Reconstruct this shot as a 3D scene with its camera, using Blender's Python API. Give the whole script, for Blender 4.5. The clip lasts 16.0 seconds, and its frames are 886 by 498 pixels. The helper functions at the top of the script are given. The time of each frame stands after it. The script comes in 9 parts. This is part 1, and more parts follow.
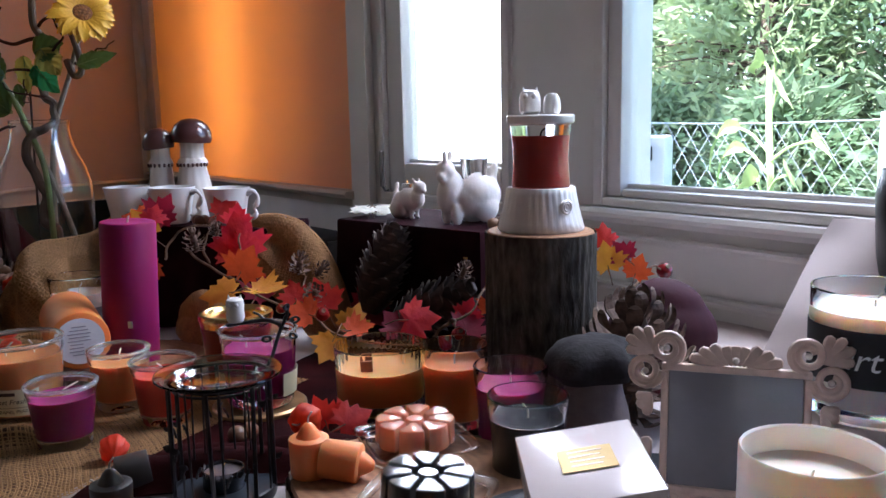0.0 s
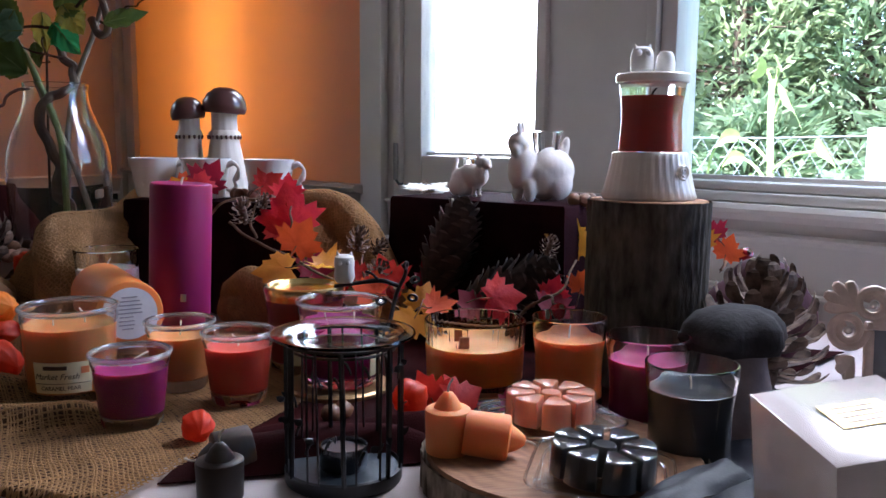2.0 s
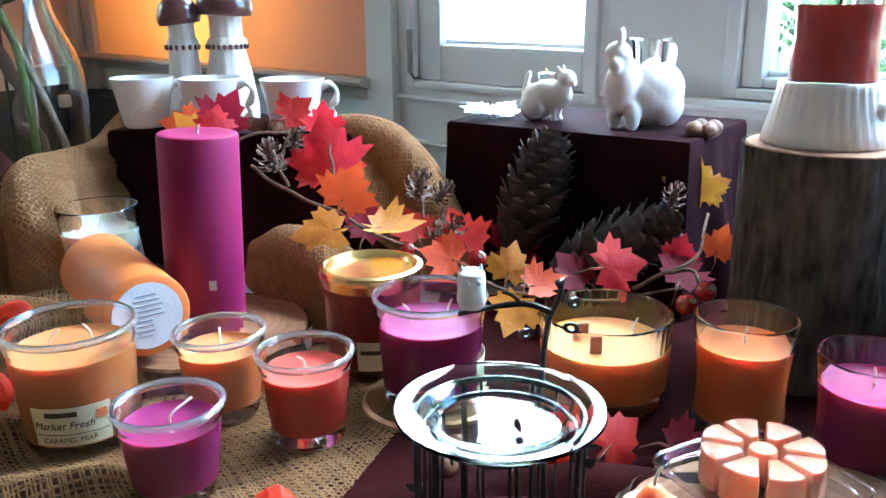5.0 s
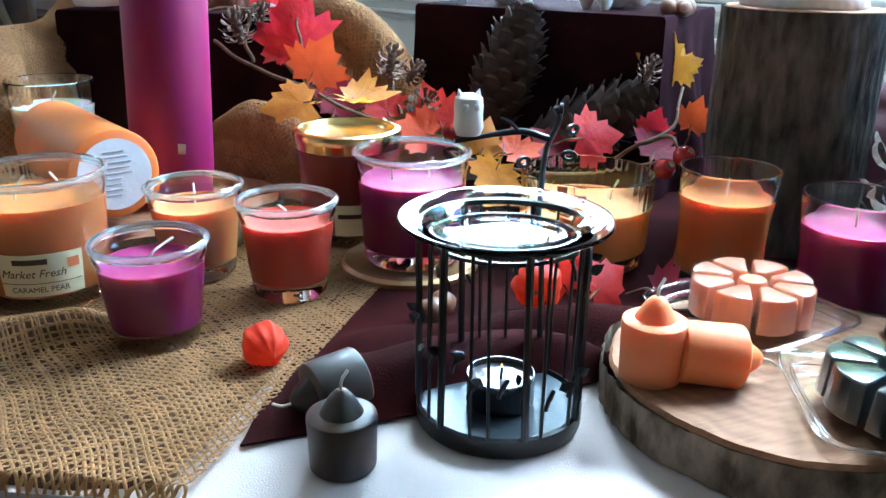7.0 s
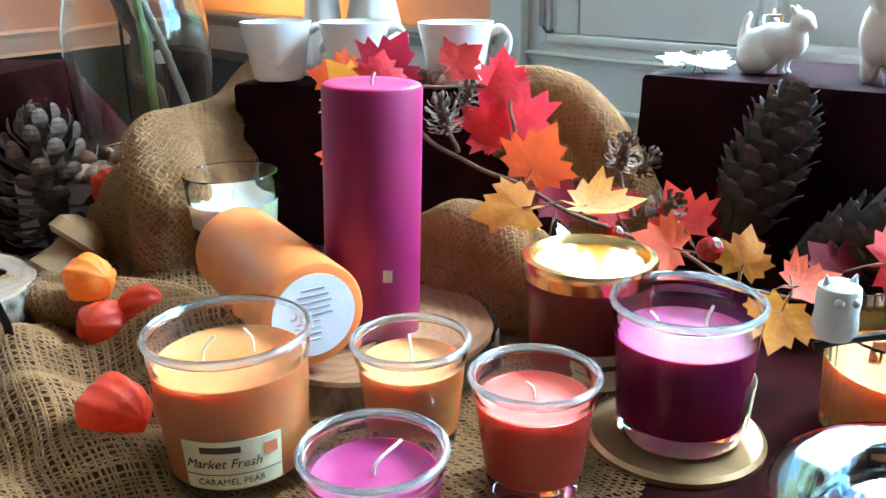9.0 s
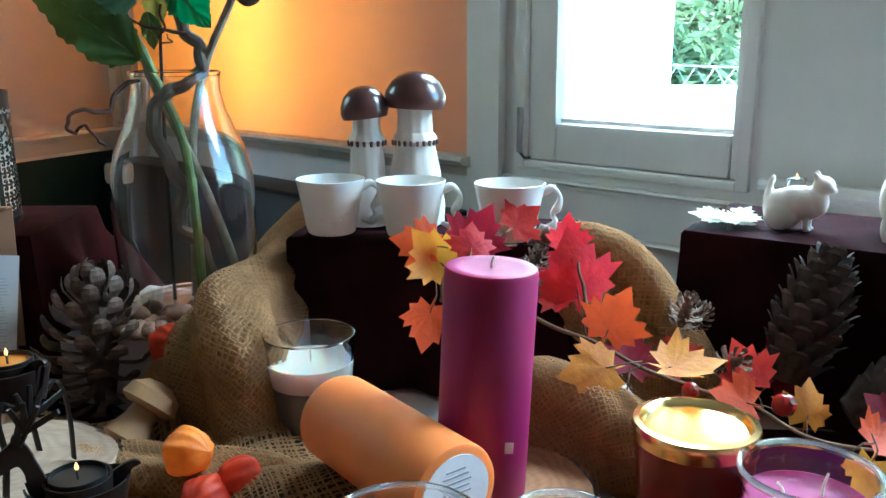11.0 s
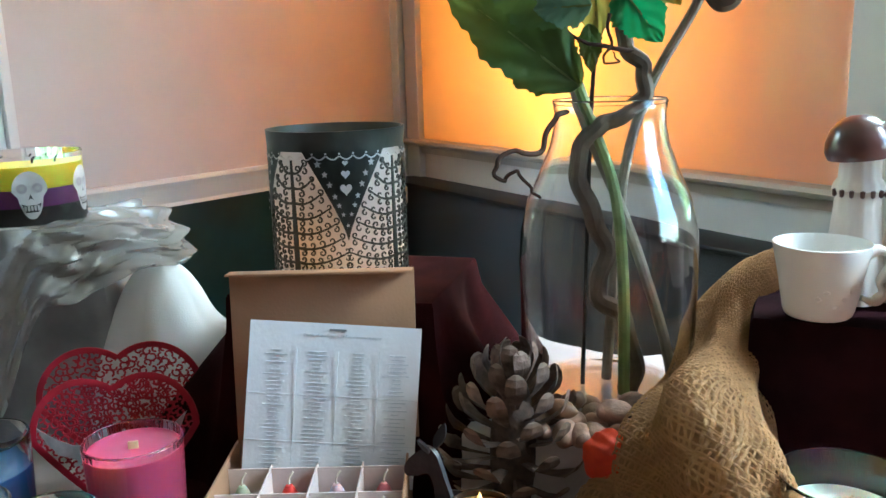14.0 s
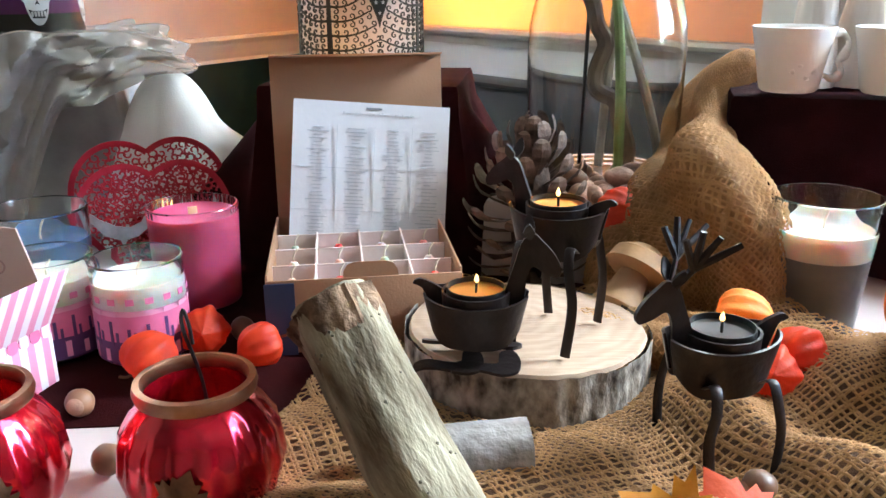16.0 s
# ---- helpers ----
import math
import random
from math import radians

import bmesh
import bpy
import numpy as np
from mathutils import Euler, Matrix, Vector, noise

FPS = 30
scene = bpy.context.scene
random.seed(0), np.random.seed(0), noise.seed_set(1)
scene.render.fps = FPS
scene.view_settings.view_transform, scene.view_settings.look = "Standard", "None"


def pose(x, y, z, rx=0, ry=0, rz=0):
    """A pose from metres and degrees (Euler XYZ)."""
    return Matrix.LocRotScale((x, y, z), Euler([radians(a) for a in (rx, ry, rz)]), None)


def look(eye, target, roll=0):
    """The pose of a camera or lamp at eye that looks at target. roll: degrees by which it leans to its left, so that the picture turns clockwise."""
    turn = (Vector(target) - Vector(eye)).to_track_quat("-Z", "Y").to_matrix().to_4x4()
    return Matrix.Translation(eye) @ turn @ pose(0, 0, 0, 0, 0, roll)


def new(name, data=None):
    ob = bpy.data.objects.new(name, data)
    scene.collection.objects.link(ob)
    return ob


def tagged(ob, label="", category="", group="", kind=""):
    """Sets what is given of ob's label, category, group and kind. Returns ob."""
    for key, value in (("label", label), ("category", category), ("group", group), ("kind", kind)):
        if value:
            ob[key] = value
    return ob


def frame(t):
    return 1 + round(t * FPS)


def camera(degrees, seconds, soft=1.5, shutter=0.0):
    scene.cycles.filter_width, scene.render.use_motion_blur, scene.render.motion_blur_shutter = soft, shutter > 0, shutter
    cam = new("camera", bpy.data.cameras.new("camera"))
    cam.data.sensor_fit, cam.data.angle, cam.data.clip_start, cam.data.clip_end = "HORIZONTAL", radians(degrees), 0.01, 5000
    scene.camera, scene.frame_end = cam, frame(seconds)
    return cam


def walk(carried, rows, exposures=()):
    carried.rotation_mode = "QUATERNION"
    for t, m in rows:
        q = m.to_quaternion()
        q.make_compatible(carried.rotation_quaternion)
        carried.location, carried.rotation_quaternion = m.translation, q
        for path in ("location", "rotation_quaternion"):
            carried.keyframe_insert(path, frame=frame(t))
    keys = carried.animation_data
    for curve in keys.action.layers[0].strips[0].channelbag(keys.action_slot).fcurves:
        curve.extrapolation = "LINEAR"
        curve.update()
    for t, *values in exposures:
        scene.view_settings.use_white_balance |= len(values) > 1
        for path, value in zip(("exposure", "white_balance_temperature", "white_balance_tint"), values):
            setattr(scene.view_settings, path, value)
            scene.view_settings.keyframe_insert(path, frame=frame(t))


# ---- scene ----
cam = camera(55.8, 16.0)
METRES, EYE, TILT, LEAN, TURN = 1.7, 0.35, -8.9, 1.2, 0.0
ROWS = [
    (0.0, 0.0, 0.0, 0.0, 0.0, 0.0, -0.0),
    (0.5, -0.0392, 0.0044, -0.03, -2.85, 0.14, 0.13),
    (1.0, -0.0749, 0.0193, -0.0609, -5.87, 0.63, -0.03),
    (1.5, -0.096, 0.0353, -0.0612, -5.86, 1.01, -0.62),
    (2.0, -0.1031, 0.0568, -0.0376, -3.94, 1.6, -1.11),
    (2.5, -0.0913, 0.0907, -0.0087, -2.11, 2.41, -0.77),
    (3.0, -0.0785, 0.1137, 0.0182, -0.56, 1.24, 0.19),
    (5.5, -0.1803, 0.2065, 0.0133, -8.34, -9.36, 0.05),
    (6.0, -0.1806, 0.2021, -0.0099, -10.07, -10.0, -0.63),
    (6.5, -0.1796, 0.1983, -0.0214, -11.12, -10.62, -0.75),
    (7.0, -0.1901, 0.2021, -0.0259, -10.55, -11.12, -0.26),
    (7.5, -0.2021, 0.2201, -0.0214, -8.45, -11.39, 0.15),
    (8.0, -0.2067, 0.2573, -0.0132, -5.05, -11.28, 0.36),
    (8.5, -0.2133, 0.2897, -0.001, -2.34, -10.86, 0.28),
    (9.0, -0.2289, 0.3018, 0.0157, -1.62, -10.25, 0.07),
    (11.5, -0.3408, 0.2916, 0.0628, -9.08, -3.39, 0.47),
    (12.0, -0.3528, 0.2981, 0.0648, -7.53, -2.83, 0.66),
    (12.5, -0.3709, 0.3148, 0.0692, -4.03, -2.65, 0.7),
    (13.0, -0.3972, 0.3472, 0.0756, 0.67, -2.54, 0.39),
    (13.5, -0.4254, 0.4027, 0.0853, 4.82, -3.06, -0.14),
    (14.0, -0.4525, 0.4268, 0.0839, 6.3, -3.81, -0.52),
    (14.5, -0.4884, 0.4132, 0.0677, 5.46, -4.5, -0.62),
    (15.0, -0.5177, 0.391, 0.0483, 3.04, -5.68, -0.51),
    (15.5, -0.5306, 0.3787, 0.0311, 0.28, -7.29, -0.27),
    (16.0, -0.5258, 0.3684, 0.0127, -1.72, -9.16, -0.49),
]
EXPOSURES = [(0.0, 2.82, 5500, 19), (2.0, 2.92, 5500, 19), (3.0, 2.95, 5500, 18), (5.4, 4.4, 4750, -4), (7.2, 4.32, 4750, -5), (8.5, 4.6, 4750, -10), (9.2, 4.65, 4750, -10), (11.3, 3.88, 4850, -11), (12.7, 3.72, 5050, -11), (13.5, 4.48, 5150, -9), (14.5, 4.62, 5350, -6), (15.0, 4.68, 5450, -3), (16.0, 5.06, 5600, 2)]
walk(cam, [(t, pose(0, 0, EYE, TILT, LEAN, TURN) @ pose(METRES * x, METRES * y, METRES * z, 90 + pitch, roll, yaw)) for t, x, y, z, yaw, pitch, roll in ROWS], EXPOSURES)

# ---- daylight ----
world = bpy.data.worlds.new("world")
scene.world = world
world.use_nodes = True
SKY = world.node_tree.nodes.new("ShaderNodeTexSky")
SKY.sky_type, SKY.sun_disc = "NISHITA", False
SKY.sun_elevation, SKY.sun_rotation = radians(58), radians(215)
BACK = world.node_tree.nodes["Background"]
BACK.inputs["Strength"].default_value = 0.15
world.node_tree.links.new(SKY.outputs[0], BACK.inputs["Color"])
sun = new("sun", bpy.data.lights.new("sun", "SUN"))
sun.data.energy, sun.data.angle, sun.data.color = 5.0, radians(0.5), (1.0, 0.96, 0.88)
sun.matrix_world = look((-1.8, -2.6, 5), (0, 0, 0))

# ---- materials ----


def mat(name, col, rough=0.6, metal=0.0, var=0.14, scale=30.0, bump=0.12, bscale=180.0, spec=0.5, sss=0.0, coat=0.0, sheen=0.0, stretch=(1, 1, 1), col2=None, island=0.0):
    """A procedural surface: two scales of colour change and a fine relief."""
    m = bpy.data.materials.new(name)
    m.use_nodes = True
    nt, b = m.node_tree, m.node_tree.nodes["Principled BSDF"]
    tc, mp = nt.nodes.new("ShaderNodeTexCoord"), nt.nodes.new("ShaderNodeMapping")
    mp.inputs["Scale"].default_value = stretch
    nt.links.new(tc.outputs["Object"], mp.inputs[0])
    big, small = nt.nodes.new("ShaderNodeTexNoise"), nt.nodes.new("ShaderNodeTexNoise")
    big.inputs["Scale"].default_value, big.inputs["Detail"].default_value = scale, 5
    small.inputs["Scale"].default_value, small.inputs["Detail"].default_value = bscale, 3
    ramp = nt.nodes.new("ShaderNodeValToRGB")
    ramp.color_ramp.elements[0].position, ramp.color_ramp.elements[1].position = 0.32, 0.68
    c2 = col2 or [min(1, c * (1 + var)) for c in col]
    ramp.color_ramp.elements[0].color = (*[c * (1 - var) for c in col], 1)
    ramp.color_ramp.elements[1].color = (*c2, 1)
    bp = nt.nodes.new("ShaderNodeBump")
    bp.inputs["Strength"].default_value, bp.inputs["Distance"].default_value = bump, 0.002
    for a, c in ((mp.outputs[0], big.inputs["Vector"]), (mp.outputs[0], small.inputs["Vector"]), (big.outputs["Fac"], ramp.inputs[0]), (small.outputs["Fac"], bp.inputs["Height"]), (bp.outputs[0], b.inputs["Normal"])):
        nt.links.new(a, c)
    last = ramp.outputs[0]
    if island:
        info, hsv, mr = nt.nodes.new("ShaderNodeObjectInfo"), nt.nodes.new("ShaderNodeHueSaturation"), nt.nodes.new("ShaderNodeMapRange")
        mr.inputs["To Min"].default_value, mr.inputs["To Max"].default_value = 1 - island, 1 + island
        nt.links.new(info.outputs["Random"], mr.inputs["Value"])
        nt.links.new(mr.outputs[0], hsv.inputs["Value"])
        nt.links.new(last, hsv.inputs["Color"])
        last = hsv.outputs[0]
    nt.links.new(last, b.inputs["Base Color"])
    for key, value in (("Roughness", rough), ("Metallic", metal), ("Specular IOR Level", spec), ("Subsurface Weight", sss), ("Coat Weight", coat), ("Sheen Weight", sheen)):
        b.inputs[key].default_value = value
    if sss:
        b.inputs["Subsurface Radius"].default_value, b.inputs["Subsurface Scale"].default_value = (1, 0.5, 0.3), 0.014
    if sheen:
        b.inputs["Sheen Roughness"].default_value, b.inputs["Sheen Tint"].default_value = 0.4, (*col, 1)
    return m


def thin_glass(name, tint=(1, 1, 1), ior=1.5, rough=0.0):
    """Thin clear glass: passes light straight through and mirrors by Fresnel."""
    m = bpy.data.materials.new(name)
    m.use_nodes = True
    nt = m.node_tree
    nt.nodes.remove(nt.nodes["Principled BSDF"])
    clear, gloss, mix, facing, power, scaled = (nt.nodes.new("ShaderNode" + k) for k in ("BsdfTransparent", "BsdfGlossy", "MixShader", "LayerWeight", "Math", "Math"))
    clear.inputs[0].default_value = (*tint, 1)
    gloss.inputs["Roughness"].default_value = rough
    base = ((ior - 1) / (ior + 1)) ** 2
    facing.inputs[0].default_value = 0.5
    power.operation, power.inputs[1].default_value = "POWER", 5.0
    scaled.operation, scaled.inputs[1].default_value, scaled.inputs[2].default_value = "MULTIPLY_ADD", 0.8 - base, base
    nt.links.new(facing.outputs["Facing"], power.inputs[0])
    nt.links.new(power.outputs[0], scaled.inputs[0])
    nt.links.new(scaled.outputs[0], mix.inputs[0])
    nt.links.new(clear.outputs[0], mix.inputs[1])
    nt.links.new(gloss.outputs[0], mix.inputs[2])
    nt.links.new(mix.outputs[0], nt.nodes["Material Output"].inputs[0])
    return m


def thick_look_glass(name, milk, ior, tint=(0.86, 0.88, 0.87, 1)):
    """Clear glass with white scatter mixed in, standing in for light caught at its edges."""
    m = thin_glass(name, (0.99, 1.0, 0.99), ior, 0.06)
    nt = m.node_tree
    first = nt.nodes["Material Output"].inputs[0].links[0].from_socket
    white, back, both, mix = (nt.nodes.new("ShaderNode" + k) for k in ("BsdfDiffuse", "BsdfTranslucent", "MixShader", "MixShader"))
    white.inputs[0].default_value = back.inputs[0].default_value = tint
    mix.inputs[0].default_value = milk
    nt.links.new(white.outputs[0], both.inputs[1])
    nt.links.new(back.outputs[0], both.inputs[2])
    nt.links.new(first, mix.inputs[1])
    nt.links.new(both.outputs[0], mix.inputs[2])
    nt.links.new(mix.outputs[0], nt.nodes["Material Output"].inputs[0])
    return m


def solid_glass(name, tint=(1, 1, 1), rough=0.0):
    m = bpy.data.materials.new(name)
    m.use_nodes = True
    b = m.node_tree.nodes["Principled BSDF"]
    for key, value in (("Base Color", (*tint, 1)), ("Transmission Weight", 1.0), ("Roughness", rough), ("IOR", 1.46)):
        b.inputs[key].default_value = value
    return m


def glow(name, col, strength):
    m = bpy.data.materials.new(name)
    m.use_nodes = True
    b = m.node_tree.nodes["Principled BSDF"]
    b.inputs["Base Color"].default_value, b.inputs["Emission Color"].default_value, b.inputs["Emission Strength"].default_value = (*col, 1), (*col, 1), strength
    return m


PAINT = mat("grey_white_paint", (0.73, 0.69, 0.645), 0.42, var=0.05, scale=6, bump=0.05, bscale=60)
PLASTER = mat("pink_plaster", (0.59, 0.50, 0.455), 0.75, var=0.04, scale=5, bump=0.1, bscale=90)
# Rear wall is never in view; kept dark so it bounces little light.
REARP = mat("dark_unseen_plaster", (0.16, 0.115, 0.09), 0.75, var=0.06, scale=5, bump=0.1, bscale=90)
CREAM = mat("cream_trim_paint", (0.76, 0.73, 0.66), 0.4, var=0.05, scale=8, bump=0.04)
GREEN = mat("dark_green_paint", (0.012, 0.035, 0.028), 0.45, var=0.3, scale=9, bump=0.06)
# Ceiling and floor are out of view; their tones are set to limit bounce.
CEIL = mat("dimmed_ceiling_plaster", (0.36, 0.335, 0.31), 0.85, var=0.04, scale=4)
FLOORM = mat("dark_floor_boards", (0.14, 0.08, 0.045), 0.5, var=0.3, scale=8, stretch=(1, 8, 1))
LINEN = mat("white_tablecloth", (0.58, 0.495, 0.475), 0.8, var=0.05, scale=12, bump=0.25, bscale=900, sheen=0.1)
VELVET = mat("aubergine_velvet", (0.024, 0.0032, 0.0035), 0.9, var=0.45, scale=18, bump=0.3, bscale=700, sheen=0.0, spec=0.06)
NAVYVELVET = mat("dark_plum_velvet", (0.020, 0.005, 0.007), 0.9, var=0.4, scale=18, bump=0.3, bscale=700, sheen=0.0, spec=0.05)
NAVY = mat("black_satin_cloth", (0.010, 0.010, 0.014), 0.55, var=0.3, scale=20, bump=0.2, bscale=500, spec=0.25)
BURLAP = mat("jute_burlap", (0.43, 0.243, 0.104), 0.9, var=0.28, scale=60, bump=0.5, bscale=1500, sheen=0.15)
CERAMIC = mat("white_ceramic", (0.82, 0.78, 0.73), 0.28, var=0.03, scale=20, bump=0.03, coat=0.3)
BLACK = mat("black_lacquered_metal", (0.008, 0.008, 0.009), 0.32, var=0.3, scale=60, bump=0.1)
GLASS = solid_glass("clear_jar_glass", (0.985, 0.995, 0.99))
# White in this clear glass stands in for highlights along the rims.
RIMGLASS = thick_look_glass("whitened_rim_glass", 0.16, 1.9)
THICK = solid_glass("thick_clear_glass", (0.98, 1.0, 0.99))
PANE = thin_glass("window_pane", (0.98, 0.99, 0.985), 1.4)
GOLD = mat("brushed_gold_metal", (0.72, 0.5, 0.2), 0.22, 1.0, var=0.1, scale=40, bump=0.05)
# Jute darkened in two steps: shade between the yarns is put into the colour.
UNDERJUTE = mat("darkened_jute_under_layer", (0.24, 0.13, 0.055), 0.95, var=0.4, scale=80, bump=0.6, bscale=900)
UNDERDARK = mat("runner_backing_shade", (0.12, 0.062, 0.028), 0.95, var=0.4, scale=80, bump=0.6, bscale=900)
for jute in (BURLAP, UNDERJUTE):
    nt = jute.node_tree
    thru, half = nt.nodes.new("ShaderNodeBsdfTranslucent"), nt.nodes.new("ShaderNodeMixShader")
    thru.inputs[0].default_value, half.inputs[0].default_value = (0.70, 0.42, 0.17, 1), 0.36
    nt.links.new(nt.nodes["Principled BSDF"].outputs[0], half.inputs[1])
    nt.links.new(thru.outputs[0], half.inputs[2])
    nt.links.new(half.outputs[0], nt.nodes["Material Output"].inputs[0])
WICK = mat("waxed_cotton_wick", (0.75, 0.66, 0.52), 0.8, bump=0.2)
CHAR = mat("charred_wick", (0.02, 0.016, 0.014), 0.9)
WOODWICK = mat("wood_wick", (0.32, 0.12, 0.05), 0.7, stretch=(1, 1, 0.2))
FLAME = glow("candle_flame", (1.0, 0.50, 0.13), 0.16)


def wax(name, col, rough=0.52):
    return mat(name, col, rough, var=0.06, scale=25, bump=0.04, bscale=120, sss=0.75, spec=0.35)


MAGENTA, PLUM, ORANGE, CORAL, AMBER, DARKWAX, WHITEWAX, TANWAX = (
    wax("magenta_wax", (0.26, 0.010, 0.095)), wax("plum_wax", (0.26, 0.006, 0.11)), wax("orange_wax", (0.72, 0.215, 0.05)), wax("coral_wax", (0.58, 0.065, 0.035)),
    wax("amber_wax", (0.70, 0.27, 0.085)), wax("black_wax", (0.012, 0.011, 0.013), 0.3), wax("white_wax", (0.84, 0.79, 0.71)), wax("salmon_wax", (0.58, 0.23, 0.13)))
YELLOWAX = wax("honey_wax", (0.78, 0.34, 0.09))
CRIMSON = wax("crimson_wax", (0.33, 0.03, 0.028))
GREYWAX = wax("brown_grey_wax", (0.058, 0.045, 0.037), 0.45)

# ---- mesh helpers ----


def part(name, bm, material, parent=None, label="", angle=38, at=None):
    """Links a bmesh as one mesh object, under a thing or a part."""
    me = bpy.data.meshes.new(name)
    bmesh.ops.recalc_face_normals(bm, faces=bm.faces)
    bm.to_mesh(me)
    bm.free()
    return part_mesh(name, me, material, parent, label, angle, at)


def part_mesh(name, me, material, parent=None, label="", angle=38, at=None):
    if material and not me.materials:
        me.materials.append(material)
    if angle:
        me.shade_smooth()
        me.set_sharp_from_angle(angle=radians(angle))
    ob = new(name, me)
    if parent:
        ob.parent = parent
    if at is not None:
        ob.matrix_basis = at
    if label:
        ob["label"] = label
    return ob


def thing(name, at, label, category, group=""):
    ob = new(name)
    ob.empty_display_size = 0.02
    ob.matrix_basis = at
    return tagged(ob, label, category, group)


def lathe(profile, n=48, bm=None, closed=False, wave=None):
    """Turns a profile of (radius, height) about z. wave(angle, r, z) may change the radius."""
    bm = bm or bmesh.new()
    rings = []
    for r, z in profile:
        if r < 1e-6:
            rings.append([bm.verts.new((0, 0, z))])
        else:
            ring = []
            for k in range(n):
                a = 2 * math.pi * k / n
                q = wave(a, r, z) if wave else r
                ring.append(bm.verts.new((q * math.cos(a), q * math.sin(a), z)))
            rings.append(ring)
    pairs = list(zip(rings, rings[1:])) + ([(rings[-1], rings[0])] if closed else [])
    for a, b in pairs:
        for k in range(n):
            j = (k + 1) % n
            if len(a) == 1 and len(b) == 1:
                continue
            if len(a) == 1:
                bm.faces.new((a[0], b[j], b[k]))
            elif len(b) == 1:
                bm.faces.new((a[k], a[j], b[0]))
            else:
                bm.faces.new((a[k], a[j], b[j], b[k]))
    return bm


def tube(points, radii, n=8, bm=None, flat=1.0, cap=True):
    """A round (or flattened) tube along a line of points."""
    bm = bm or bmesh.new()
    pts = [Vector(p) for p in points]
    if not hasattr(radii, "__len__"):
        radii = [radii] * len(pts)
    rings, side = [], None
    for i, p in enumerate(pts):
        d = (pts[min(i + 1, len(pts) - 1)] - pts[max(i - 1, 0)]).normalized()
        if side is None:
            side = d.cross(Vector((0, 0, 1)) if abs(d.z) < 0.9 else Vector((1, 0, 0))).normalized()
        side = (side - d * side.dot(d)).normalized()
        up = d.cross(side)
        rings.append([bm.verts.new(p + radii[i] * (side * math.cos(2 * math.pi * k / n) * flat + up * math.sin(2 * math.pi * k / n))) for k in range(n)])
    for a, b in zip(rings, rings[1:]):
        for k in range(n):
            bm.faces.new((a[k], a[(k + 1) % n], b[(k + 1) % n], b[k]))
    if cap:
        bm.faces.new(rings[0][::-1])
        bm.faces.new(rings[-1])
    return bm


def smooth_line(points, steps=6):
    """A Catmull-Rom line through the points."""
    p = [Vector(q) for q in points]
    p = [2 * p[0] - p[1]] + p + [2 * p[-1] - p[-2]]
    out = []
    for a, b, c, d in zip(p, p[1:], p[2:], p[3:]):
        for k in range(steps):
            t = k / steps
            out.append(0.5 * (2 * b + (c - a) * t + (2 * a - 5 * b + 4 * c - d) * t * t + (3 * b - a - 3 * c + d) * t ** 3))
    return out + [p[-2]]


def box(x0, y0, z0, x1, y1, z1, bevel=0.0, bm=None, seg=2, m=None):
    new_bm = bmesh.new()
    bmesh.ops.create_cube(new_bm, size=1, matrix=Matrix.LocRotScale(((x0 + x1) / 2, (y0 + y1) / 2, (z0 + z1) / 2), None, (abs(x1 - x0), abs(y1 - y0), abs(z1 - z0))))
    if bevel:
        bmesh.ops.bevel(new_bm, geom=new_bm.edges[:], offset=bevel, segments=seg, profile=0.5, affect="EDGES")
    if m:
        bmesh.ops.transform(new_bm, matrix=m, verts=new_bm.verts)
    if bm is None:
        return new_bm
    me = bpy.data.meshes.new("tmp")
    new_bm.to_mesh(me)
    bm.from_mesh(me)
    bpy.data.meshes.remove(me)
    new_bm.free()
    return bm


def prism(outline, z0, z1, bevel=0.0):
    bm = bmesh.new()
    low = [bm.verts.new((x, y, z0)) for x, y in outline]
    high = [bm.verts.new((x, y, z1)) for x, y in outline]
    n = len(outline)
    bm.faces.new(low[::-1])
    bm.faces.new(high)
    for k in range(n):
        bm.faces.new((low[k], low[(k + 1) % n], high[(k + 1) % n], high[k]))
    if bevel:
        bmesh.ops.bevel(bm, geom=bm.edges[:], offset=bevel, segments=2, profile=0.5, affect="EDGES")
    return bm


def sheet(fn, nu, nv, thick=0.0):
    """A cloth-like grid through fn(u, v), u and v from 0 to 1."""
    bm = bmesh.new()
    g = [[bm.verts.new(fn(i / nu, j / nv)) for j in range(nv + 1)] for i in range(nu + 1)]
    for i in range(nu):
        for j in range(nv):
            bm.faces.new((g[i][j], g[i + 1][j], g[i + 1][j + 1], g[i][j + 1]))
    if thick:
        bmesh.ops.recalc_face_normals(bm, faces=bm.faces)
        bmesh.ops.solidify(bm, geom=bm.faces[:], thickness=thick)
    return bm


def sm(a, b, x):
    t = min(1, max(0, (x - a) / (b - a)))
    return t * t * (3 - 2 * t)


def nz(x, y, z=0.0, s=1.0):
    return noise.noise(Vector((x * s, y * s, z)))


# ---- the room: window wall, side wall, floor, ceiling ----
ORIGIN, ALONG, INWARD = Vector((-0.223, 2.25, 0)), Vector((0.62, -0.785, 0)).normalized(), Vector((-0.785, -0.62, 0)).normalized()
WALL = Matrix.Translation(ORIGIN) @ Matrix((ALONG, -INWARD, (0, 0, 1))).transposed().to_4x4()  # x along, y outwards, z up
CORNER = ORIGIN - 1.575 * ALONG
ALONG2, INWARD2 = Vector((-0.548, -0.836, 0)).normalized(), Vector((0.836, -0.548, 0)).normalized()
WALL2 = Matrix.Translation(CORNER) @ Matrix((ALONG2, -INWARD2, (0, 0, 1))).transposed().to_4x4()
FLOOR_Z, CEIL_Z = -0.76, 1.75


